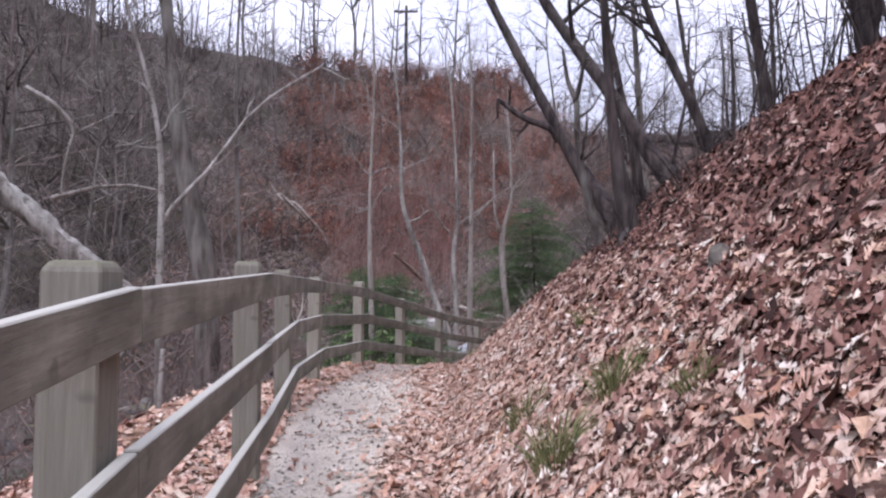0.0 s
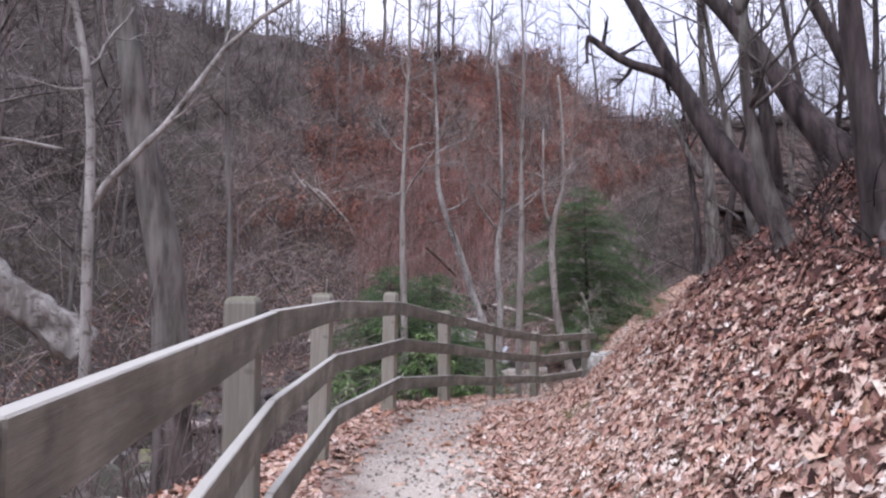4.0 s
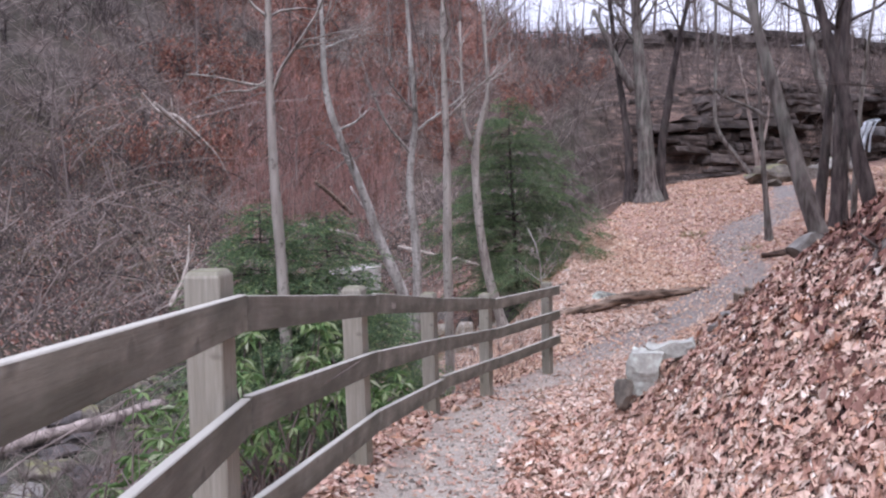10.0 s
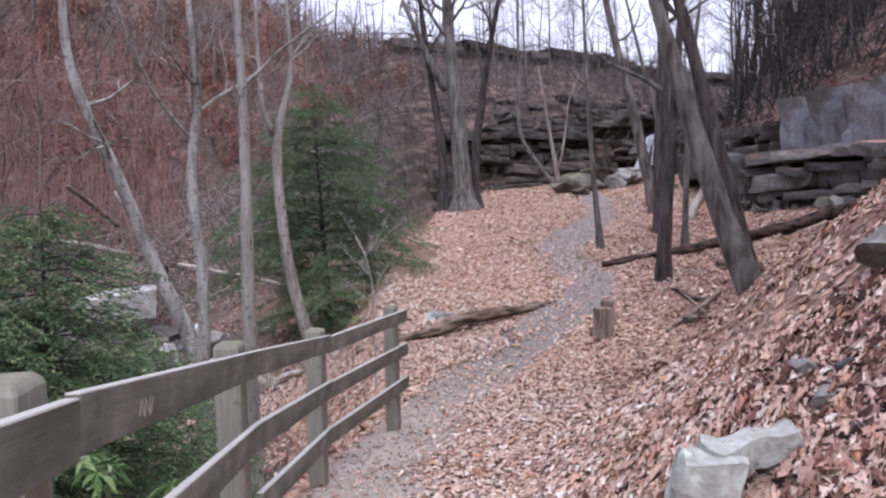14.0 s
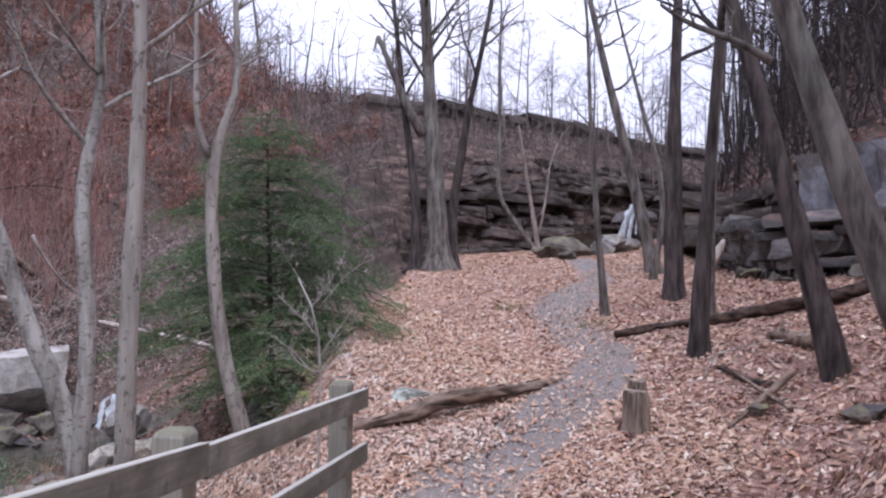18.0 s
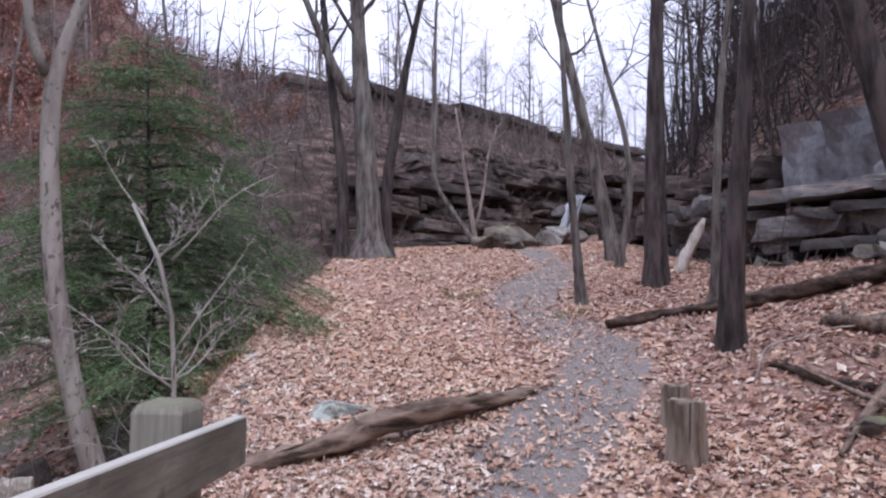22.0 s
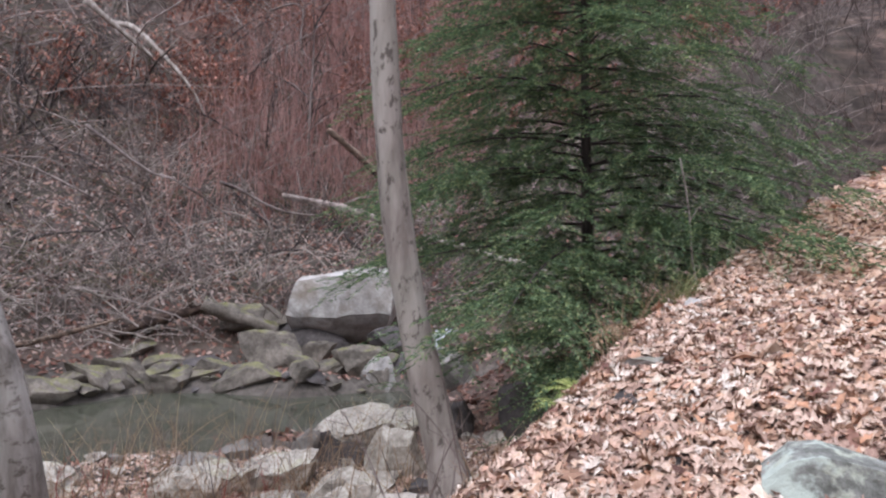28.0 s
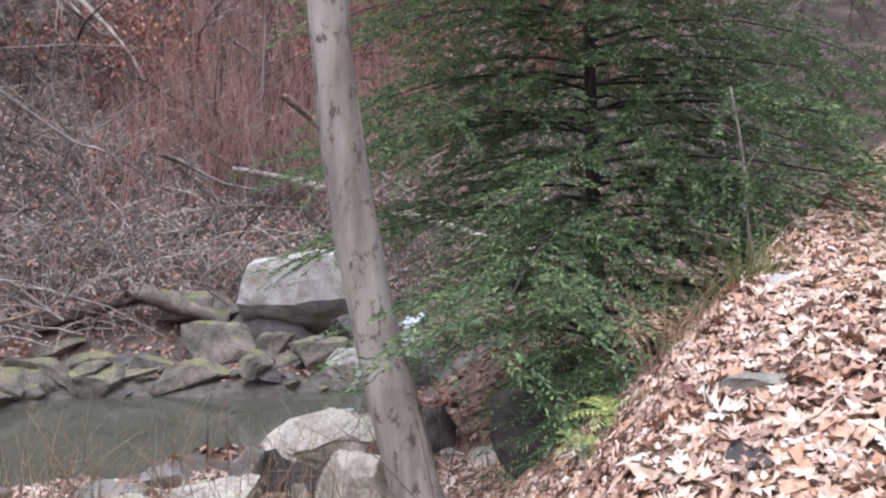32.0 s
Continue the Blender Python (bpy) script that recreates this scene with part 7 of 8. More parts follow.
for label, name, pts, radii, material, stubs in (
    ("pale dead limb slanting behind the rails", "dead_branch", [(-2.55, 4.5, 0.05), (-2.5, 4.75, 0.42), (-2.42, 5.0, 0.72), (-2.36, 5.2, 0.98)], (0.022, 0.018, 0.014, 0.007), M_BARK_GREY, ((14, (0.06, 0.1, 0.10)),)),
    ("grey rotten log on the drop below the fence", "fallen_log", [(-3.5, 5.6, -0.45), (-3.1, 6.0, -0.16), (-2.8, 6.5, 0.05), (-2.6, 7.1, 0.12)], (0.07, 0.085, 0.08, 0.05), M_LOG, ((9, (-0.1, 0.1, 0.2)), (17, (0.1, 0.05, 0.2)))),
    ("thin grey stub standing below the rails", "dead_branch", [(-2.5, 6.1, 0.1), (-2.49, 6.12, 0.45), (-2.47, 6.13, 0.82)], (0.026, 0.024, 0.020), M_BARK_GREY, ()),
    ("crooked grey roots below the rails", "dead_branch", [(-2.9, 5.3, -0.1), (-2.72, 5.5, 0.22), (-2.74, 5.75, 0.5), (-2.8, 6.0, 0.62)], (0.04, 0.034, 0.026, 0.012), M_BARK_GREY, ((6, (-0.2, 0.1, 0.05)), (12, (0.15, 0.12, 0.05)), (18, (-0.1, 0.2, -0.1)))),
    ("long grey fallen limb lying along the bank crest", "fallen_log", [(1.88, 11.38, 1.22), (2.05, 11.44, 1.37), (2.5, 11.6, 1.66), (2.95, 11.75, 2.02), (3.4, 11.9, 2.36)], (0.018, 0.026, 0.032, 0.036, 0.034), M_BARK, ((5, (-0.12, 0.02, 0.10)), (11, (0.05, -0.02, 0.38)), (15, (0.0, 0.05, 0.52)), (19, (0.08, 0.0, 0.30)))),
    ("bare root running down the bank from the dark tree", "dead_branch", [(2.0, 7.4, 2.02), (1.93, 7.62, 1.86), (1.84, 7.86, 1.74), (1.80, 8.12, 1.66)], (0.05, 0.038, 0.026, 0.012), M_BARK_DARK, ((8, (-0.12, 0.08, -0.03)), (14, (0.06, 0.14, -0.05)), (19, (-0.10, 0.10, 0.02)))),
    ("bare root running down the bank from the dark tree", "dead_branch", [(2.0, 7.3, 2.02), (1.86, 7.14, 1.86), (1.76, 6.94, 1.70), (1.72, 6.72, 1.62)], (0.045, 0.034, 0.022, 0.010), M_BARK_DARK, ((8, (-0.12, -0.10, -0.02)), (15, (0.02, -0.16, -0.02)))),
    ("bleached crooked dead branch hung on the far slope", "dead_branch", [(-9.21, 36.69, 6.42), (-8.7, 36.97, 5.63), (-8.02, 37.16, 5.57), (-7.16, 37.48, 4.64), (-6.6, 37.6, 4.0), (-6.27, 37.78, 3.22)], (0.03, 0.06, 0.065, 0.05, 0.04, 0.02), M_DEADWOOD, ((9, (-0.1, 0.0, 0.75)), (14, (0.5, 0.0, 0.5)), (19, (-0.4, 0.1, 0.5)))),
    ("white dead limb hanging above the pool slope", "dead_branch", [(-8.57, 35.94, 5.9), (-8.09, 36.48, 5.4), (-7.76, 36.82, 5.05), (-7.45, 37.1, 4.7), (-7.15, 37.41, 4.35)], (0.07, 0.065, 0.055, 0.04, 0.02), M_DEADWOOD, ((13, (-0.2, 0.1, -1.1)), (12, (-0.3, 0.1, -1.5)))),
    ("dark fallen limb slanting down the cane slope", "fallen_log", [(-2.66, 37.47, 2.82), (-1.85, 37.83, 2.13), (-1.15, 38.1, 1.41)], (0.07, 0.09, 0.08), M_LOG, ()),
    ("grey fallen trunk lying low on the slope", "fallen_log", [(-3.47, 36.54, 1.09), (-2.18, 37.06, 0.84), (-0.95, 37.45, 0.44)], (0.05, 0.09, 0.10), M_VINE, ((9, (0.1, 0, 0.5)),)),
    ("dark rotting trunk jutting from the pool bank", "fallen_log", [(-5.24, 32.58, -1.85), (-4.67, 33.03, -1.65), (-4.25, 33.35, -1.5), (-3.9, 33.6, -1.42)], (0.10, 0.13, 0.14, 0.12), M_LOG_DARK, ((20, (0.2, -0.2, 0.35)), (22, (-0.2, -0.1, 0.4)))),
    ("mossy log lying on the pool bank", "fallen_log", [(-3.86, 33.55, -1.3), (-3.24, 33.85, -1.59), (-2.49, 34.15, -1.96)], (0.17, 0.18, 0.13), M_STONE_MOSS, ()),
    ("pale bare root mass on the pool bank", "driftwood", [(-6.6, 29.6, -1.2), (-6.32, 29.95, -0.56), (-6.14, 30.2, 0.12), (-6.08, 30.23, 1.26)], (0.07, 0.055, 0.045, 0.015), M_DEADWOOD, ((8, (-0.3, 0.2, 0.7)), (10, (0.5, 0.4, 0.5)), (13, (0.3, 0.3, 0.9)), (15, (-0.4, 0.1, 0.6)), (6, (0.9, 0.6, 0.2)), (4, (0.7, 0.5, -0.2)))),
    ("dead branch lying on the leafy floor", "dead_branch", [(8.24, 20.76, 0.03), (8.14, 20.48, 0.02), (7.98, 20.0, -0.06), (7.96, 19.63, -0.06)], (0.015, 0.035, 0.045, 0.05), M_LOG_DARK, ((12, (0.1, 0.3, 0.1)),)),
    ("forked dead branch leaning on mossy stones", "dead_branch", [(6.83, 19.33, -0.43), (7.3, 19.42, -0.26), (7.66, 19.44, -0.12), (8.07, 19.47, 0.1)], (0.015, 0.03, 0.04, 0.045), M_LOG, ((10, (0.3, -0.35, 0.12)), (6, (-0.3, -0.2, 0.0)))),
    ("thin arching dead cane on the leafy floor", "dead_branch", [(7.86, 20.65, -0.14), (8.2, 20.75, 0.2), (8.84, 20.45, 0.38), (9.3, 20.2, 0.42)], (0.008, 0.010, 0.010, 0.005), M_DEADWOOD, ()),
    ("rotten broken log piece on the leafy floor", "fallen_log", [(9.4, 20.75, 0.42), (9.2, 20.3, 0.42), (9.11, 20.01, 0.4), (9.0, 19.5, 0.42)], (0.10, 0.12, 0.11, 0.09), M_LOG, ((5, (0.1, 0.1, 0.25)),)),
    ("split orange-brown stub leaning beside the rocks", "snag", [(13.75, 26.2, 1.1), (13.95, 26.1, 1.55), (14.2, 25.95, 2.05), (14.35, 25.9, 2.35)], (0.13, 0.12, 0.10, 0.03), M_DEADWOOD, ()),
    ("pale dead limb hanging across the fence view", "dead_branch", [(-4.12, 7.21, 2.28), (-3.73, 7.43, 2.44), (-3.45, 7.55, 2.47), (-3.16, 7.7, 2.43)], (0.022, 0.018, 0.014, 0.007), M_BARK_GREY, ((8, (0.35, 0.1, -0.22)),)),
    ("pale arching limb below the fence", "dead_branch", [(-4.3, 7.0, 3.4), (-4.06, 7.06, 3.27), (-3.89, 7.22, 3.04), (-3.99, 7.23, 2.73), (-4.05, 7.25, 2.3)], (0.028, 0.026, 0.022, 0.018, 0.012), M_BARK_GREY, ((14, (0.45, 0.15, 0.3)),)),
):
    log(name, label, pts, radii, material, 60 + len(bpy.data.objects) % 37, 9, "dead wood", stubs)


def stump(label, x, y, tall, r, seed):
    rng = np.random.default_rng(seed)
    z = ground_at(x, y)
    root = thing("stump", label, "tree stump", "stumps beside the trail", at=(x, y, z))
    th = np.arange(20) * 2 * np.pi / 20
    prof = 1 + 0.07 * np.sin(th * 5 + seed) + rng.normal(0, 0.035, 20)
    bag = Bag()
    levels = [(-0.15, 1.12), (0.0, 1.08), (0.08, 1.0), (tall * 0.6, 0.95), (tall * 0.97, 0.94), (tall, 0.88)]
    ring = [np.stack([r * f * prof * np.cos(th), r * f * prof * np.sin(th), np.full(20, h) + (rng.normal(0, 0.012, 20) if h > tall * 0.9 else 0)], -1) for h, f in levels]
    verts = np.concatenate(ring + [[[0, 0, tall - 0.01]]])
    faces = [(k * 20 + j, k * 20 + (j + 1) % 20, (k + 1) * 20 + (j + 1) % 20, (k + 1) * 20 + j) for k in range(5) for j in range(20)]
    faces += [(100 + j, 100 + (j + 1) % 20, 120) for j in range(20)]
    bag.add(verts, faces)
    part("trunk", bag.mesh("trunk", M_LOG_CUT, False), root)
    crack = Bag()
    crack.tube([(r * 0.93, -0.01, 0.05), (r * 0.97, 0.0, tall * 0.5), (r * 0.92, 0.01, tall)], [0.008, 0.011, 0.012], 5)
    c = part("crack", crack.mesh("crack", M_BARK_DARK), root, "dark drying crack")
    c.rotation_euler = (0, 0, math.atan2(17.97 - y, 2.64 - x) + 0.25)


M_LOG_CUT = bark_material("bark_stripped_stump", (0.11, 0.085, 0.065), (0.33, 0.27, 0.215), 7.0)
stump("weathered bark-stripped stump with a split side", 6.36, 20.27, 0.46, 0.155, 1)
stump("darker stump behind its split neighbour", 6.80, 20.72, 0.36, 0.125, 2)


# ---- rock faces ----
def block_mesh(size, seed):
    """A rough quarried-looking block with worn edges."""
    rng = random.Random(seed)
    off = Vector((rng.uniform(-40, 40), rng.uniform(-40, 40), 0))
    bm = bmesh.new()
    bmesh.ops.create_cube(bm, size=1)
    bmesh.ops.subdivide_edges(bm, edges=list(bm.edges), cuts=4, use_grid_fill=True)
    skew = [rng.uniform(-0.12, 0.12) * min(1.0, 0.45 / size[2]) for _ in range(4)]
    for v in bm.verts:
        p = v.co
        worn = 1 - 0.05 * max(0, abs(p.x) + abs(p.y) + abs(p.z) - 0.9)
        q = Vector((p.x * worn + skew[0] * p.z, p.y * worn + skew[1] * p.x, p.z * worn + skew[2] * p.x * 0.6))
        q = Vector((q.x * size[0], q.y * size[1], q.z * size[2]))
        q += Vector((0.4, 1.0, 0.5)) * noise.noise(q * 1.4 + off) * 0.17 + Vector((0.5, 0.6, 0.4)) * noise.noise(q * 5.0 + off) * 0.08
        v.co = q
    me = bpy.data.meshes.new("stone_block")
    bm.to_mesh(me)
    bm.free()
    return me


def rock_face(name, label, line, courses, depth, seed, material, widths, jut, base_of, gaps=0.0, back=0.0, tumble=1.0):
    """Courses of uneven blocks stacked along a line in plan; base_of gives the foot's height."""
    rng = random.Random(seed)
    root = tagged(thing(name, label, "rock face", at=(line[0][0], line[0][1], base_of(*line[0]))), kind="structure")
    lengths = [math.dist(a, b) for a, b in zip(line, line[1:])]
    total = sum(lengths)

    def where(s):
        for (a, b), ln in zip(zip(line, line[1:]), lengths):
            if s <= ln:
                f = s / ln
                return Vector((a[0] + (b[0] - a[0]) * f, a[1] + (b[1] - a[1]) * f)), math.atan2(b[1] - a[1], b[0] - a[0])
            s -= ln
        return Vector(line[-1]), math.atan2(line[-1][1] - line[-2][1], line[-1][0] - line[-2][0])

    shapes = {}
    z = 0.0
    for row, tall in enumerate(courses):
        s = rng.uniform(-0.6, 0.0) + (row * rng.uniform(0.05, 0.45) if back else 0.0)
        shift = rng.uniform(-jut, jut) + (z * back if back else row * jut * 0.25)
        while s < total:
            w = rng.choice(widths) * rng.uniform(0.8, 1.2) * (1.5 if tall > 0.5 else 1.0)
            p, a = where(min(max(s + w / 2, 0), total))
            if rng.random() < (gaps if back else gaps * row / len(courses)):
                s += w
                continue
            key = (row, round(w, 1))
            if key not in shapes:
                me = block_mesh((w * 0.99, depth, tall * 0.975), seed * 100 + row * 17 + int(w * 10))
                me.materials.append(material)
                shapes[key] = me
            ob = part("stone_block", shapes[key], root)
            n = Vector((-math.sin(a), math.cos(a)))
            q = p + n * (shift + rng.uniform(-jut, jut) * 0.6)
            ob.location = Vector((q.x, q.y, base_of(p.x, p.y) + z + tall / 2 + rng.uniform(-0.04, 0.04))) - root.location
            ob.rotation_euler = (rng.uniform(-0.06, 0.06) * tumble, rng.uniform(-0.05, 0.05) * tumble, a + rng.uniform(-0.09, 0.09) * tumble)
            s += w * 0.97
        z += tall
    return root


def varied(m):
    """Gives each block its own shade."""
    nt = m.node_tree
    b = nt.nodes["Principled BSDF"]
    src = b.inputs["Base Color"].links[0].from_socket
    mr = nt.nodes.new("ShaderNodeMapRange")
    link(nt, object_random(nt), mr.inputs[0])
    mr.inputs["To Min"].default_value, mr.inputs["To Max"].default_value = 0.55, 1.3
    link(nt, mixed(nt, 1.0, src, mr.outputs[0], "MULTIPLY"), b.inputs["Base Color"])
    return m


def debris_on_ledges(m, colour):
    """Brown soil and rotted leaves lying on the upward faces of a stone."""
    nt = m.node_tree
    b = nt.nodes["Principled BSDF"]
    sep = nt.nodes.new("ShaderNodeSeparateXYZ")
    link(nt, nt.nodes.new("ShaderNodeNewGeometry").outputs["Normal"], sep.inputs[0])
    cover = ramp(nt, sep.outputs["Z"], [(0.45, (0, 0, 0)), (0.75, (0.9, 0.9, 0.9))])
    stains = ramp(nt, noise_tex(nt, 1.1, 6.0, 0.7, (1, 1, 0.5)).outputs["Fac"], [(0.48, (0, 0, 0)), (0.62, (0.7, 0.7, 0.7))])
    c = mixed(nt, stains, b.inputs["Base Color"].links[0].from_socket, (0.075, 0.058, 0.047))
    link(nt, mixed(nt, cover, c, colour), b.inputs["Base Color"])
    return m


M_FACE = varied(debris_on_ledges(stone_material("blue_grey_rock_face", (0.070, 0.066, 0.066), (0.29, 0.285, 0.285), 0.0, 0.6, 1.1, 1.6), (0.30, 0.165, 0.115)))
M_SLAB = varied(debris_on_ledges(stone_material("smooth_blue_grey_slabs", (0.085, 0.090, 0.100), (0.33, 0.345, 0.375), 0.0, 0.6, 1.0, 0.35), (0.26, 0.14, 0.10)))
M_LEDGE = varied(debris_on_ledges(stone_material("brown_layered_ledges", (0.034, 0.029, 0.028), (0.20, 0.170, 0.157), 0.0, 0.6, 1.4, 3.0), (0.17, 0.105, 0.080)))
cliff_foot = lambda x, y: min(ground_at(x - 1.2, y + 0.4), 1.5) - 0.2
side_line = [(14.3, 16.6), (16.3, 21.0), (16.7, 23.2), (16.6, 25.4), (17.8, 27.2), (18.8, 29.4)]
rock_face("rock_face", "broken blue-grey sandstone ledges beside the woodland floor", side_line, (0.20, 0.36, 0.24, 0.48, 0.22, 0.32), 1.5, 3, M_FACE, (0.30, 0.5, 0.8, 1.6), 0.26, cliff_foot, 0.15, tumble=2.0)
rock_face("rock_face", "tall smooth blue-grey slabs above the broken ledges", [(14.8, 16.6), (16.8, 21.0), (17.2, 23.2), (17.1, 25.3)], (1.62,), 1.5, 9, M_SLAB, (0.8, 1.2, 1.7), 0.20, lambda x, y: cliff_foot(x, y) + 1.80)
rock_face("rock_face", "low broken ledges beyond the slabs", [(17.2, 25.8), (18.2, 27.4), (19.2, 29.4)], (0.34, 0.28, 0.4), 1.2, 11, M_LEDGE, (0.5, 0.9, 1.4), 0.25, lambda x, y: cliff_foot(x, y) + 1.80, 0.6)
rubble = random.Random(77)
for k in range(30):
    f = rubble.random()
    y = 17.5 + 11 * f
    x = float(np.interp(y, [p[1] for p in side_line], [p[0] for p in side_line])) - rubble.uniform(0.55, 1.5)
    w = rubble.uniform(0.22, 0.75)
    rock("fallen grey rock at the foot of the rock face", x, y, None, (w, w * 0.8, w * 0.6), 460 + k, (M_STONE, M_STONE_DARK, M_STONE_MOSS)[k % 3], rubble.uniform(0, 3), (rubble.uniform(-0.4, 0.4), rubble.uniform(-0.3, 0.3)), 0.4, group="cliff rubble")
bx5 = np.array([float(np.interp(yy, [p[1] for p in side_line], [p[0] for p in side_line])) for yy in np.linspace(17, 29, 150)]) - HILL_RNG.uniform(0.3, 1.4, 150)
thicket("brush", "thin bare stems at the foot of the rock face", bx5, np.linspace(17, 29, 150), 1.3, 0.012, M_TWIG, 38, 0.4, 3)
side_two = [(19.4, 30.4), (22.4, 33.8), (27.4, 38.2), (29.4, 40.6)]
rock_face("rock_face", "dark blocky rock outcrop beyond the cliff", side_two, (0.5, 0.4, 0.7, 0.5, 0.6), 1.6, 4, M_LEDGE, (0.6, 1.1, 1.9), 0.4, lambda x, y: 1.7, 0.5)
back_line = [(13.0, 41.4), (14.6, 42.0), (19.0, 42.8), (24.0, 43.5), (29.0, 44.4), (36.0, 45.4)]
rock_face("rock_face", "brown layered ledges of the hollow's back wall", back_line, (0.34, 0.20, 0.42, 0.22, 0.3, 0.18, 0.46, 0.2, 0.34, 0.26, 0.36, 0.24, 0.4, 0.3, 0.45, 0.26, 0.4), 1.7, 5, M_LEDGE, (0.5, 1.1, 2.0, 3.2), 0.30,
          lambda x, y: 1.75 + 0.05 * (x - 14), 0.42, 0.44)
rock_face("rock_face", "brown broken ledges on the slope below the rim", [(14.0, 45.2), (19.0, 46.0), (25.0, 46.8), (33.0, 48.0)], (0.26, 0.3, 0.22, 0.34), 1.5, 8, M_LEDGE, (0.5, 0.9, 1.5), 0.34, lambda x, y: ground_at(x, y - 0.6) - 0.3, 0.8)
rim_line = [(14.0, 51.6), (24.0, 53.0), (34.0, 54.4), (46.0, 56.0)]
rock_face("rock_face", "dark caprock along the rim of the hollow", rim_line, (0.45, 0.5), 1.4, 6, M_LEDGE, (2.4, 3.6, 5.0), 0.3, lambda x, y: ground_at(x, y - 0.5) - 0.1, 0.2)

# ---- the falls ----
def ribbon(name, line, width, seed):
    rng = np.random.default_rng(seed)
    line = np.asarray(line, float)
    t = np.linspace(0, 1, len(line))
    s = np.linspace(0, 1, 14)
    c = np.stack([np.interp(s, t, line[:, k]) for k in range(3)], -1)
    u = np.linspace(-1, 1, 9)
    verts = c[:, None, :] + np.array([0.9, -0.35, 0.0])[None, None] * (u[None, :, None] * width * (0.6 + 0.5 * s)[:, None, None] / 2)
    verts = verts + rng.normal(0, 0.04, verts.shape) * min(1.0, width * 2.5) + np.array([0, -0.2 * width, 0]) * (1 - u * u)[None, :, None]
    ids = np.arange(14 * 9).reshape(14, 9)
    f = np.stack([ids[:-1, :-1], ids[:-1, 1:], ids[1:, 1:], ids[1:, :-1]], -1).reshape(-1, 4)
    return array_mesh(name, verts.reshape(-1, 3), f, M_FOAM, True)


falls = thing("waterfall", "thin white waterfall leaping from a dark ledge", "waterfall", at=(25.6, 41.2, 3.2))
FALL_LINES = (
    ([(26.3, 41.7, 5.72), (25.55, 41.35, 5.62), (25.12, 41.45, 5.0), (24.72, 41.6, 3.7)], 0.34),
    ([(26.3, 41.6, 5.70), (25.60, 41.25, 5.56), (25.28, 41.3, 4.8), (25.05, 41.3, 3.7)], 0.22),
    ([(26.3, 41.5, 5.70), (25.75, 41.15, 5.50), (25.50, 41.2, 4.8), (25.44, 41.2, 4.0)], 0.11),
)
for k, (a, w) in enumerate(FALL_LINES):
    part("water_strand", ribbon("water_strand", [np.array(p) - (25.6, 41.2, 3.2) for p in a], w, 70 + k), falls)
rock("dark ledge under the falls", 26.6, 42.6, 5.0, (3.0, 1.6, 0.9), 410, M_STONE_DARK, 0.1, (0, 0), 0.6, "ledge")
rock("dark overhung boulder beside the falls", 28.3, 41.4, 4.0, (2.4, 1.8, 1.8), 411, M_STONE_DARK, 0.6, (0, 0), 0.6, "boulder")
rock("dark boulder below the falls", 23.6, 40.6, 2.9, (2.0, 1.4, 1.0), 412, M_STONE_DARK, 0.2, (0, 0), 0.6, "boulder")

# ---- water ----
pool = Bag()
pool.add([(-16, -20, WATER_Z), (6.5, -20, WATER_Z), (6.5, 33.4, WATER_Z), (-16, 33.4, WATER_Z)], [(0, 1, 2, 3)])
tagged(new("water", pool.mesh("water", M_WATER, False)), "still grey-green stream pool between mossy stones", "water", kind="structure")
cascade = thing("cascade", "small white cascade between rocks into the pool", "cascade", at=(1.0, 33.5, WATER_Z))
for k, (a, w) in enumerate((([(1.3, 34.3, -1.72), (1.1, 33.85, -1.76), (1.0, 33.6, -2.2), (0.92, 33.3, -2.66)], 0.30), ([(0.95, 34.2, -1.80), (0.8, 33.75, -1.86), (0.72, 33.5, -2.3), (0.66, 33.25, -2.66)], 0.14), ([(0.75, 31.5, -2.69), (0.62, 31.1, -2.695), (0.5, 30.8, -2.70), (0.3, 30.5, -2.705)], 0.30))):
    part("water_strand", ribbon("water_strand", [np.array(p) - (1.0, 33.5, WATER_Z) for p in a], w, 80 + k), cascade)

# ---- far woods on the ridges ----
wrng = np.random.default_rng(88)
x, y = on_hill(wrng, 150, -60, 12, 16, 42)
far_woods("far_woods", "bare grey trees along the hilltop", list(zip(x, y)), 8.5, M_BARK, 91, 2, 10)
x, y = on_hill(wrng, 60, -26, 12, 3, 16)
far_woods("far_woods", "scattered slender bare trees on the far slope", list(zip(x, y)), 6.0, M_TWIG, 92, 2, 6)
x, y = wrng.uniform(6, 62, 46), wrng.uniform(54, 80, 46)
far_woods("far_woods", "bare trees behind the rim of the hollow", list(zip(x, y)), 8.0, M_TWIG, 93, 3, 9, 0.7)
x, y = wrng.uniform(4, 40, 90), wrng.uniform(46, 54, 90)
far_woods("far_woods", "thin saplings on the slope below the rim", list(zip(x, y)), 4.2, M_TWIG, 94, 1, 5)
x, y = wrng.uniform(8, 40, 3200), wrng.uniform(40, 56, 3200)
ok = hill_distance(x, y) > 0.5
thicket("brush", "bare brush on the ledges and slope of the back wall", x[ok], y[ok], 1.5, 0.022, M_TWIG, 29, 0.55, 3)
x = wrng.uniform(17, 40, 125)
y = wrng.uniform(14, 42, 125)
ok = x - np.interp(y, ROCK_Y, ROCK_X) > 1.2
bx2, by2 = wrng.uniform(16, 34, 2600), wrng.uniform(15, 42, 2600)
ok2 = bx2 - np.interp(by2, ROCK_Y, ROCK_X) > 0.8
thicket("brush", "bare brush on the slope above the rock face", bx2[ok2], by2[ok2], 1.6, 0.024, M_BARK_DARK, 35, 0.45)
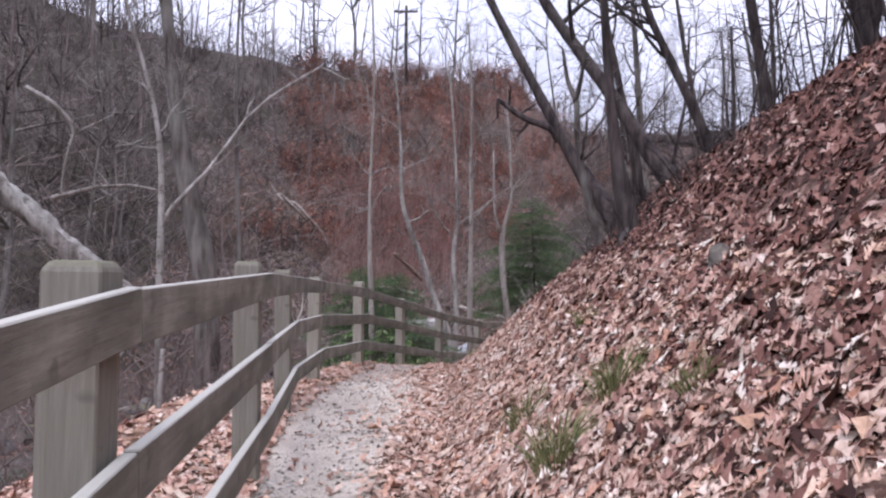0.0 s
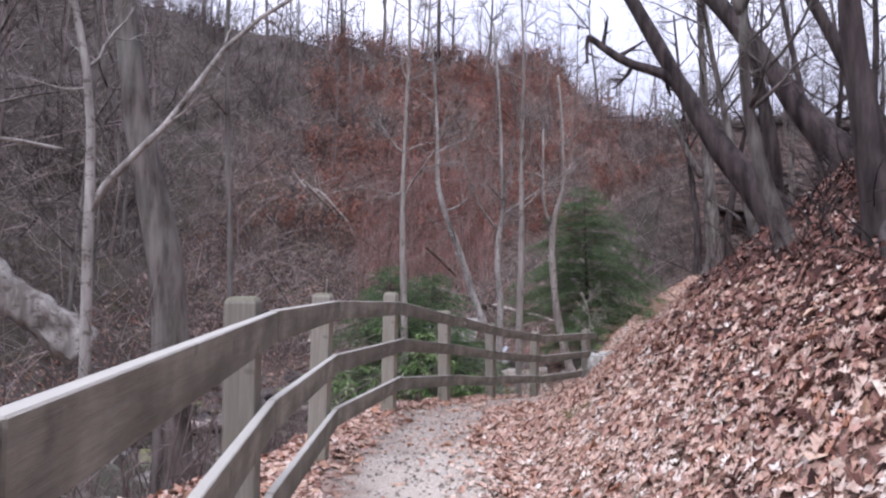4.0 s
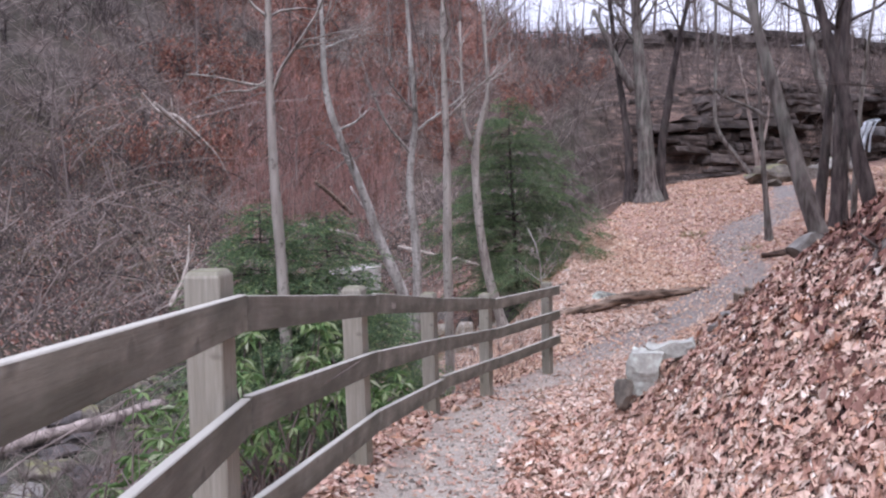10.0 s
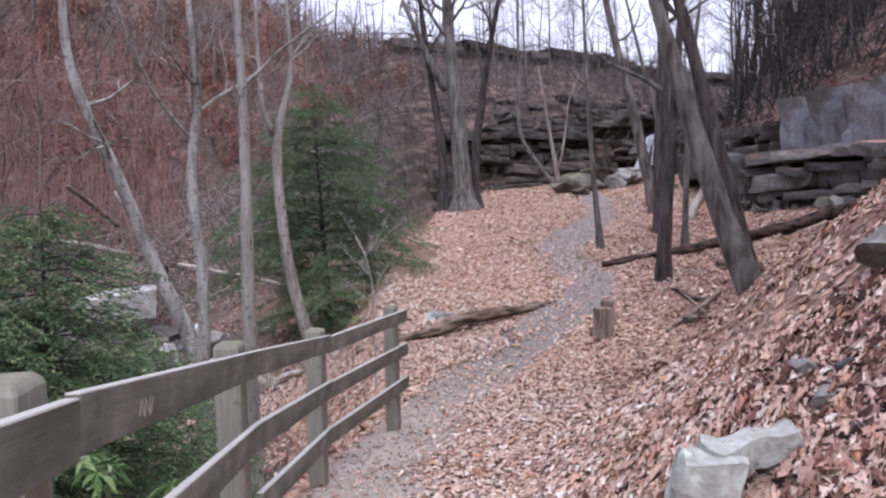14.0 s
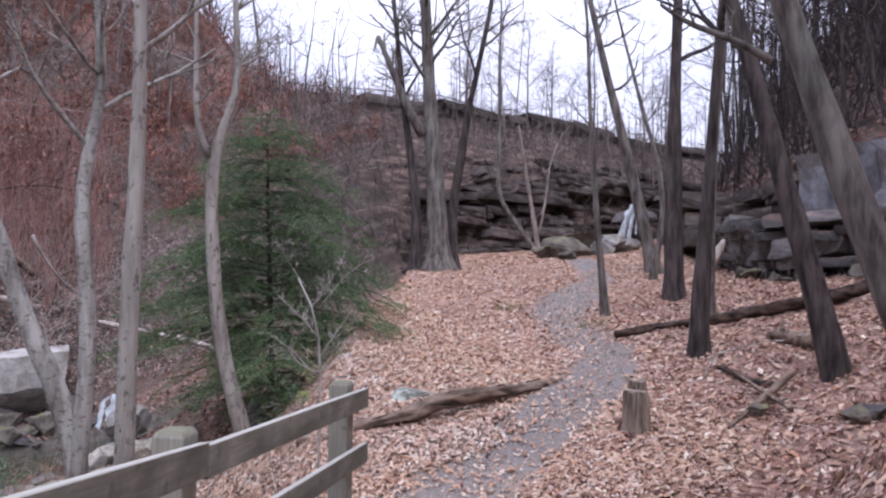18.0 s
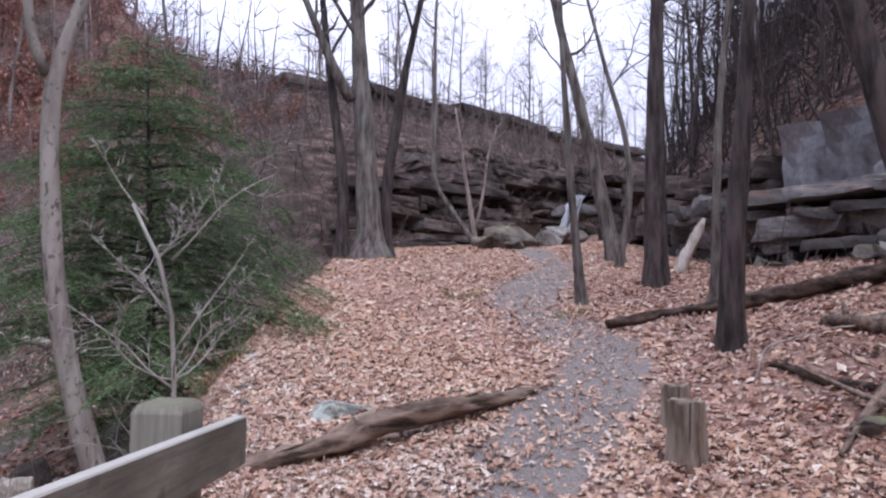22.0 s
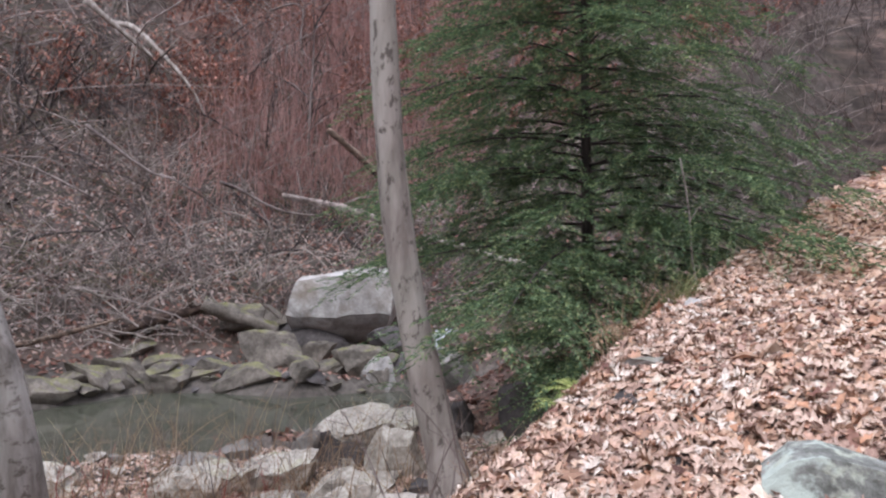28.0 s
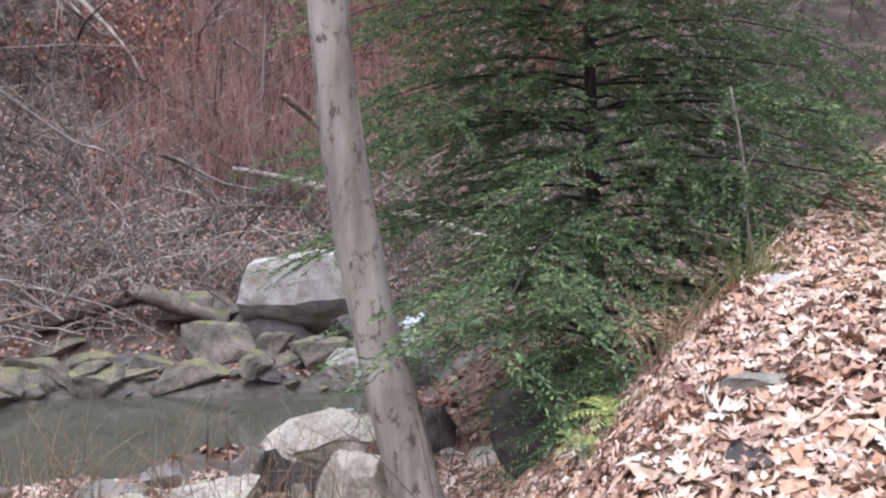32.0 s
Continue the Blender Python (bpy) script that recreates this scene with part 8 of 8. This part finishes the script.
far_woods("far_woods", "tall bare trees above the rock face", list(zip(x[ok], y[ok])), 10.0, M_BARK_DARK, 95, 3, 9, 0.75)
fx, fy = wrng.uniform(17.5, 36, 105), wrng.uniform(23, 47, 105)
fok = fx - np.interp(fy, ROCK_Y, ROCK_X) > 1.0
far_woods("far_woods", "twiggy bare trees crowding the slope above the rock face", list(zip(fx[fok], fy[fok])), 7.0, M_BARK_DARK, 98, 3, 8, 0.7)
bx3, by3 = wrng.uniform(17, 36, 900), wrng.uniform(12, 42, 900)
ok3 = bx3 - np.interp(by3, ROCK_Y, ROCK_X) > 1.5
thicket("saplings", "thin bare saplings above the rock face", bx3[ok3], by3[ok3], 5.2, 0.026, M_BARK_DARK, 36, 0.16, 7, "saplings")
bx4, by4 = wrng.uniform(3.8, 16, 420), wrng.uniform(1.5, 14, 420)
ok4 = (bx4 > 5.5) | (by4 < 9)
thicket("saplings", "thin bare saplings high on the bank", bx4[ok4], by4[ok4], 3.6, 0.017, M_BARK_DARK, 37, 0.18, 7, "saplings")
x, y = wrng.uniform(3.6, 22, 120), wrng.uniform(1, 16, 120)
ok = (x > 6.0) & ((y < 11.5) | (x > 10))
far_woods("far_woods", "dark bare trees high on the bank", list(zip(x[ok], y[ok])), 9.0, M_BARK_DARK, 96, 3, 8, 0.8)
x, y = wrng.uniform(-24, -9.0, 26), wrng.uniform(8, 30, 26)
ok = stream_distance(x, y) > 1.4
far_woods("far_woods", "bare trees beside the stream", list(zip(x[ok], y[ok])), 8.5, M_BARK, 97, 2, 7)

for k, (x, y, tall, r) in enumerate(((31.0, 51.3, 8.5, 0.085), (22.6, 54.4, 9.0, 0.09), (26.3, 52.6, 7.5, 0.07), (24.6, 53.2, 8.0, 0.07), (18.2, 56.4, 9.0, 0.09), (33.9, 47.6, 8.0, 0.08), (28.6, 53.0, 6.5, 0.06))):
    tree("tree", "bare tree with a fine twiggy crown on the rim", *upright(x, y, tall, r, (0.02, 0), 300 + k), M_TWIG, 300 + k, limbs=24, limb_from=0.22, limb_length=2.6, depth=3, sides=6, group="rim trees")

for k, (x, y, tall, r) in enumerate(((4.6, 9.6, 8.5, 0.085), (5.7, 9.0, 9.0, 0.10), (6.6, 10.6, 9.0, 0.10), (5.2, 7.4, 8.0, 0.07), (7.4, 8.6, 9.0, 0.09), (6.2, 6.6, 8.5, 0.08))):
    tree("tree", "dark bare tree leaning from the top of the bank", *upright(x, y, tall, r, (-0.12, 0.05), 320 + k), M_BARK_DARK, 320 + k, limbs=13, limb_from=0.2, limb_length=2.4, depth=3, sides=7, group="bank trees")

# ---- the rim: a railing and what stands behind ----
def rim(f):
    x = 8 + 44 * f
    y = 0.134 * (x - 14) + 41.6 + 10.9
    return x, y, ground_at(x, y)


railing = thing("railing", "long low steel railing along the rim of the hollow", "railing", at=rim(0))
base = Vector(rim(0))
for k in range(23):
    x, y, z = rim(k / 22)
    b = Bag()
    b.tube([(0, 0, -0.2), (0, 0, 0.95)], [0.04, 0.04], 6)
    p = part("post", b.mesh("post", M_METAL), railing)
    p.location = Vector((x, y, z)) - base
for h in (0.5, 0.92):
    b = Bag()
    b.tube([Vector(rim(k / 22)) - base + Vector((0, 0, h)) for k in range(23)], [0.035] * 23, 6)
    part("rail", b.mesh("rail", M_METAL), railing)


# ---- a utility pole on the hilltop ----
POLE_AT = (-3.12, 55.5, 17.25)
pole = thing("utility_pole", "dark wooden utility pole with a crossarm on the hilltop", "utility pole", at=POLE_AT)
b = Bag()
b.tube([(0, 0, -0.5), (0, 0, 3.2), (0, 0, 6.6)], [0.15, 0.14, 0.11], 8)
part("shaft", b.mesh("shaft", M_BARK_DARK), pole)
part("crossarm", box_mesh("crossarm", (1.9, 0.12, 0.14), 0.01, M_BARK_DARK), pole).location = (0, 0, 6.1)
for side in (-0.8, -0.35, 0.35, 0.8):
    b = Bag()
    b.tube([(side, 0, 6.15), (side, 0, 6.32)], [0.04, 0.05], 6)
    part("insulator", b.mesh("insulator", M_METAL), pole)
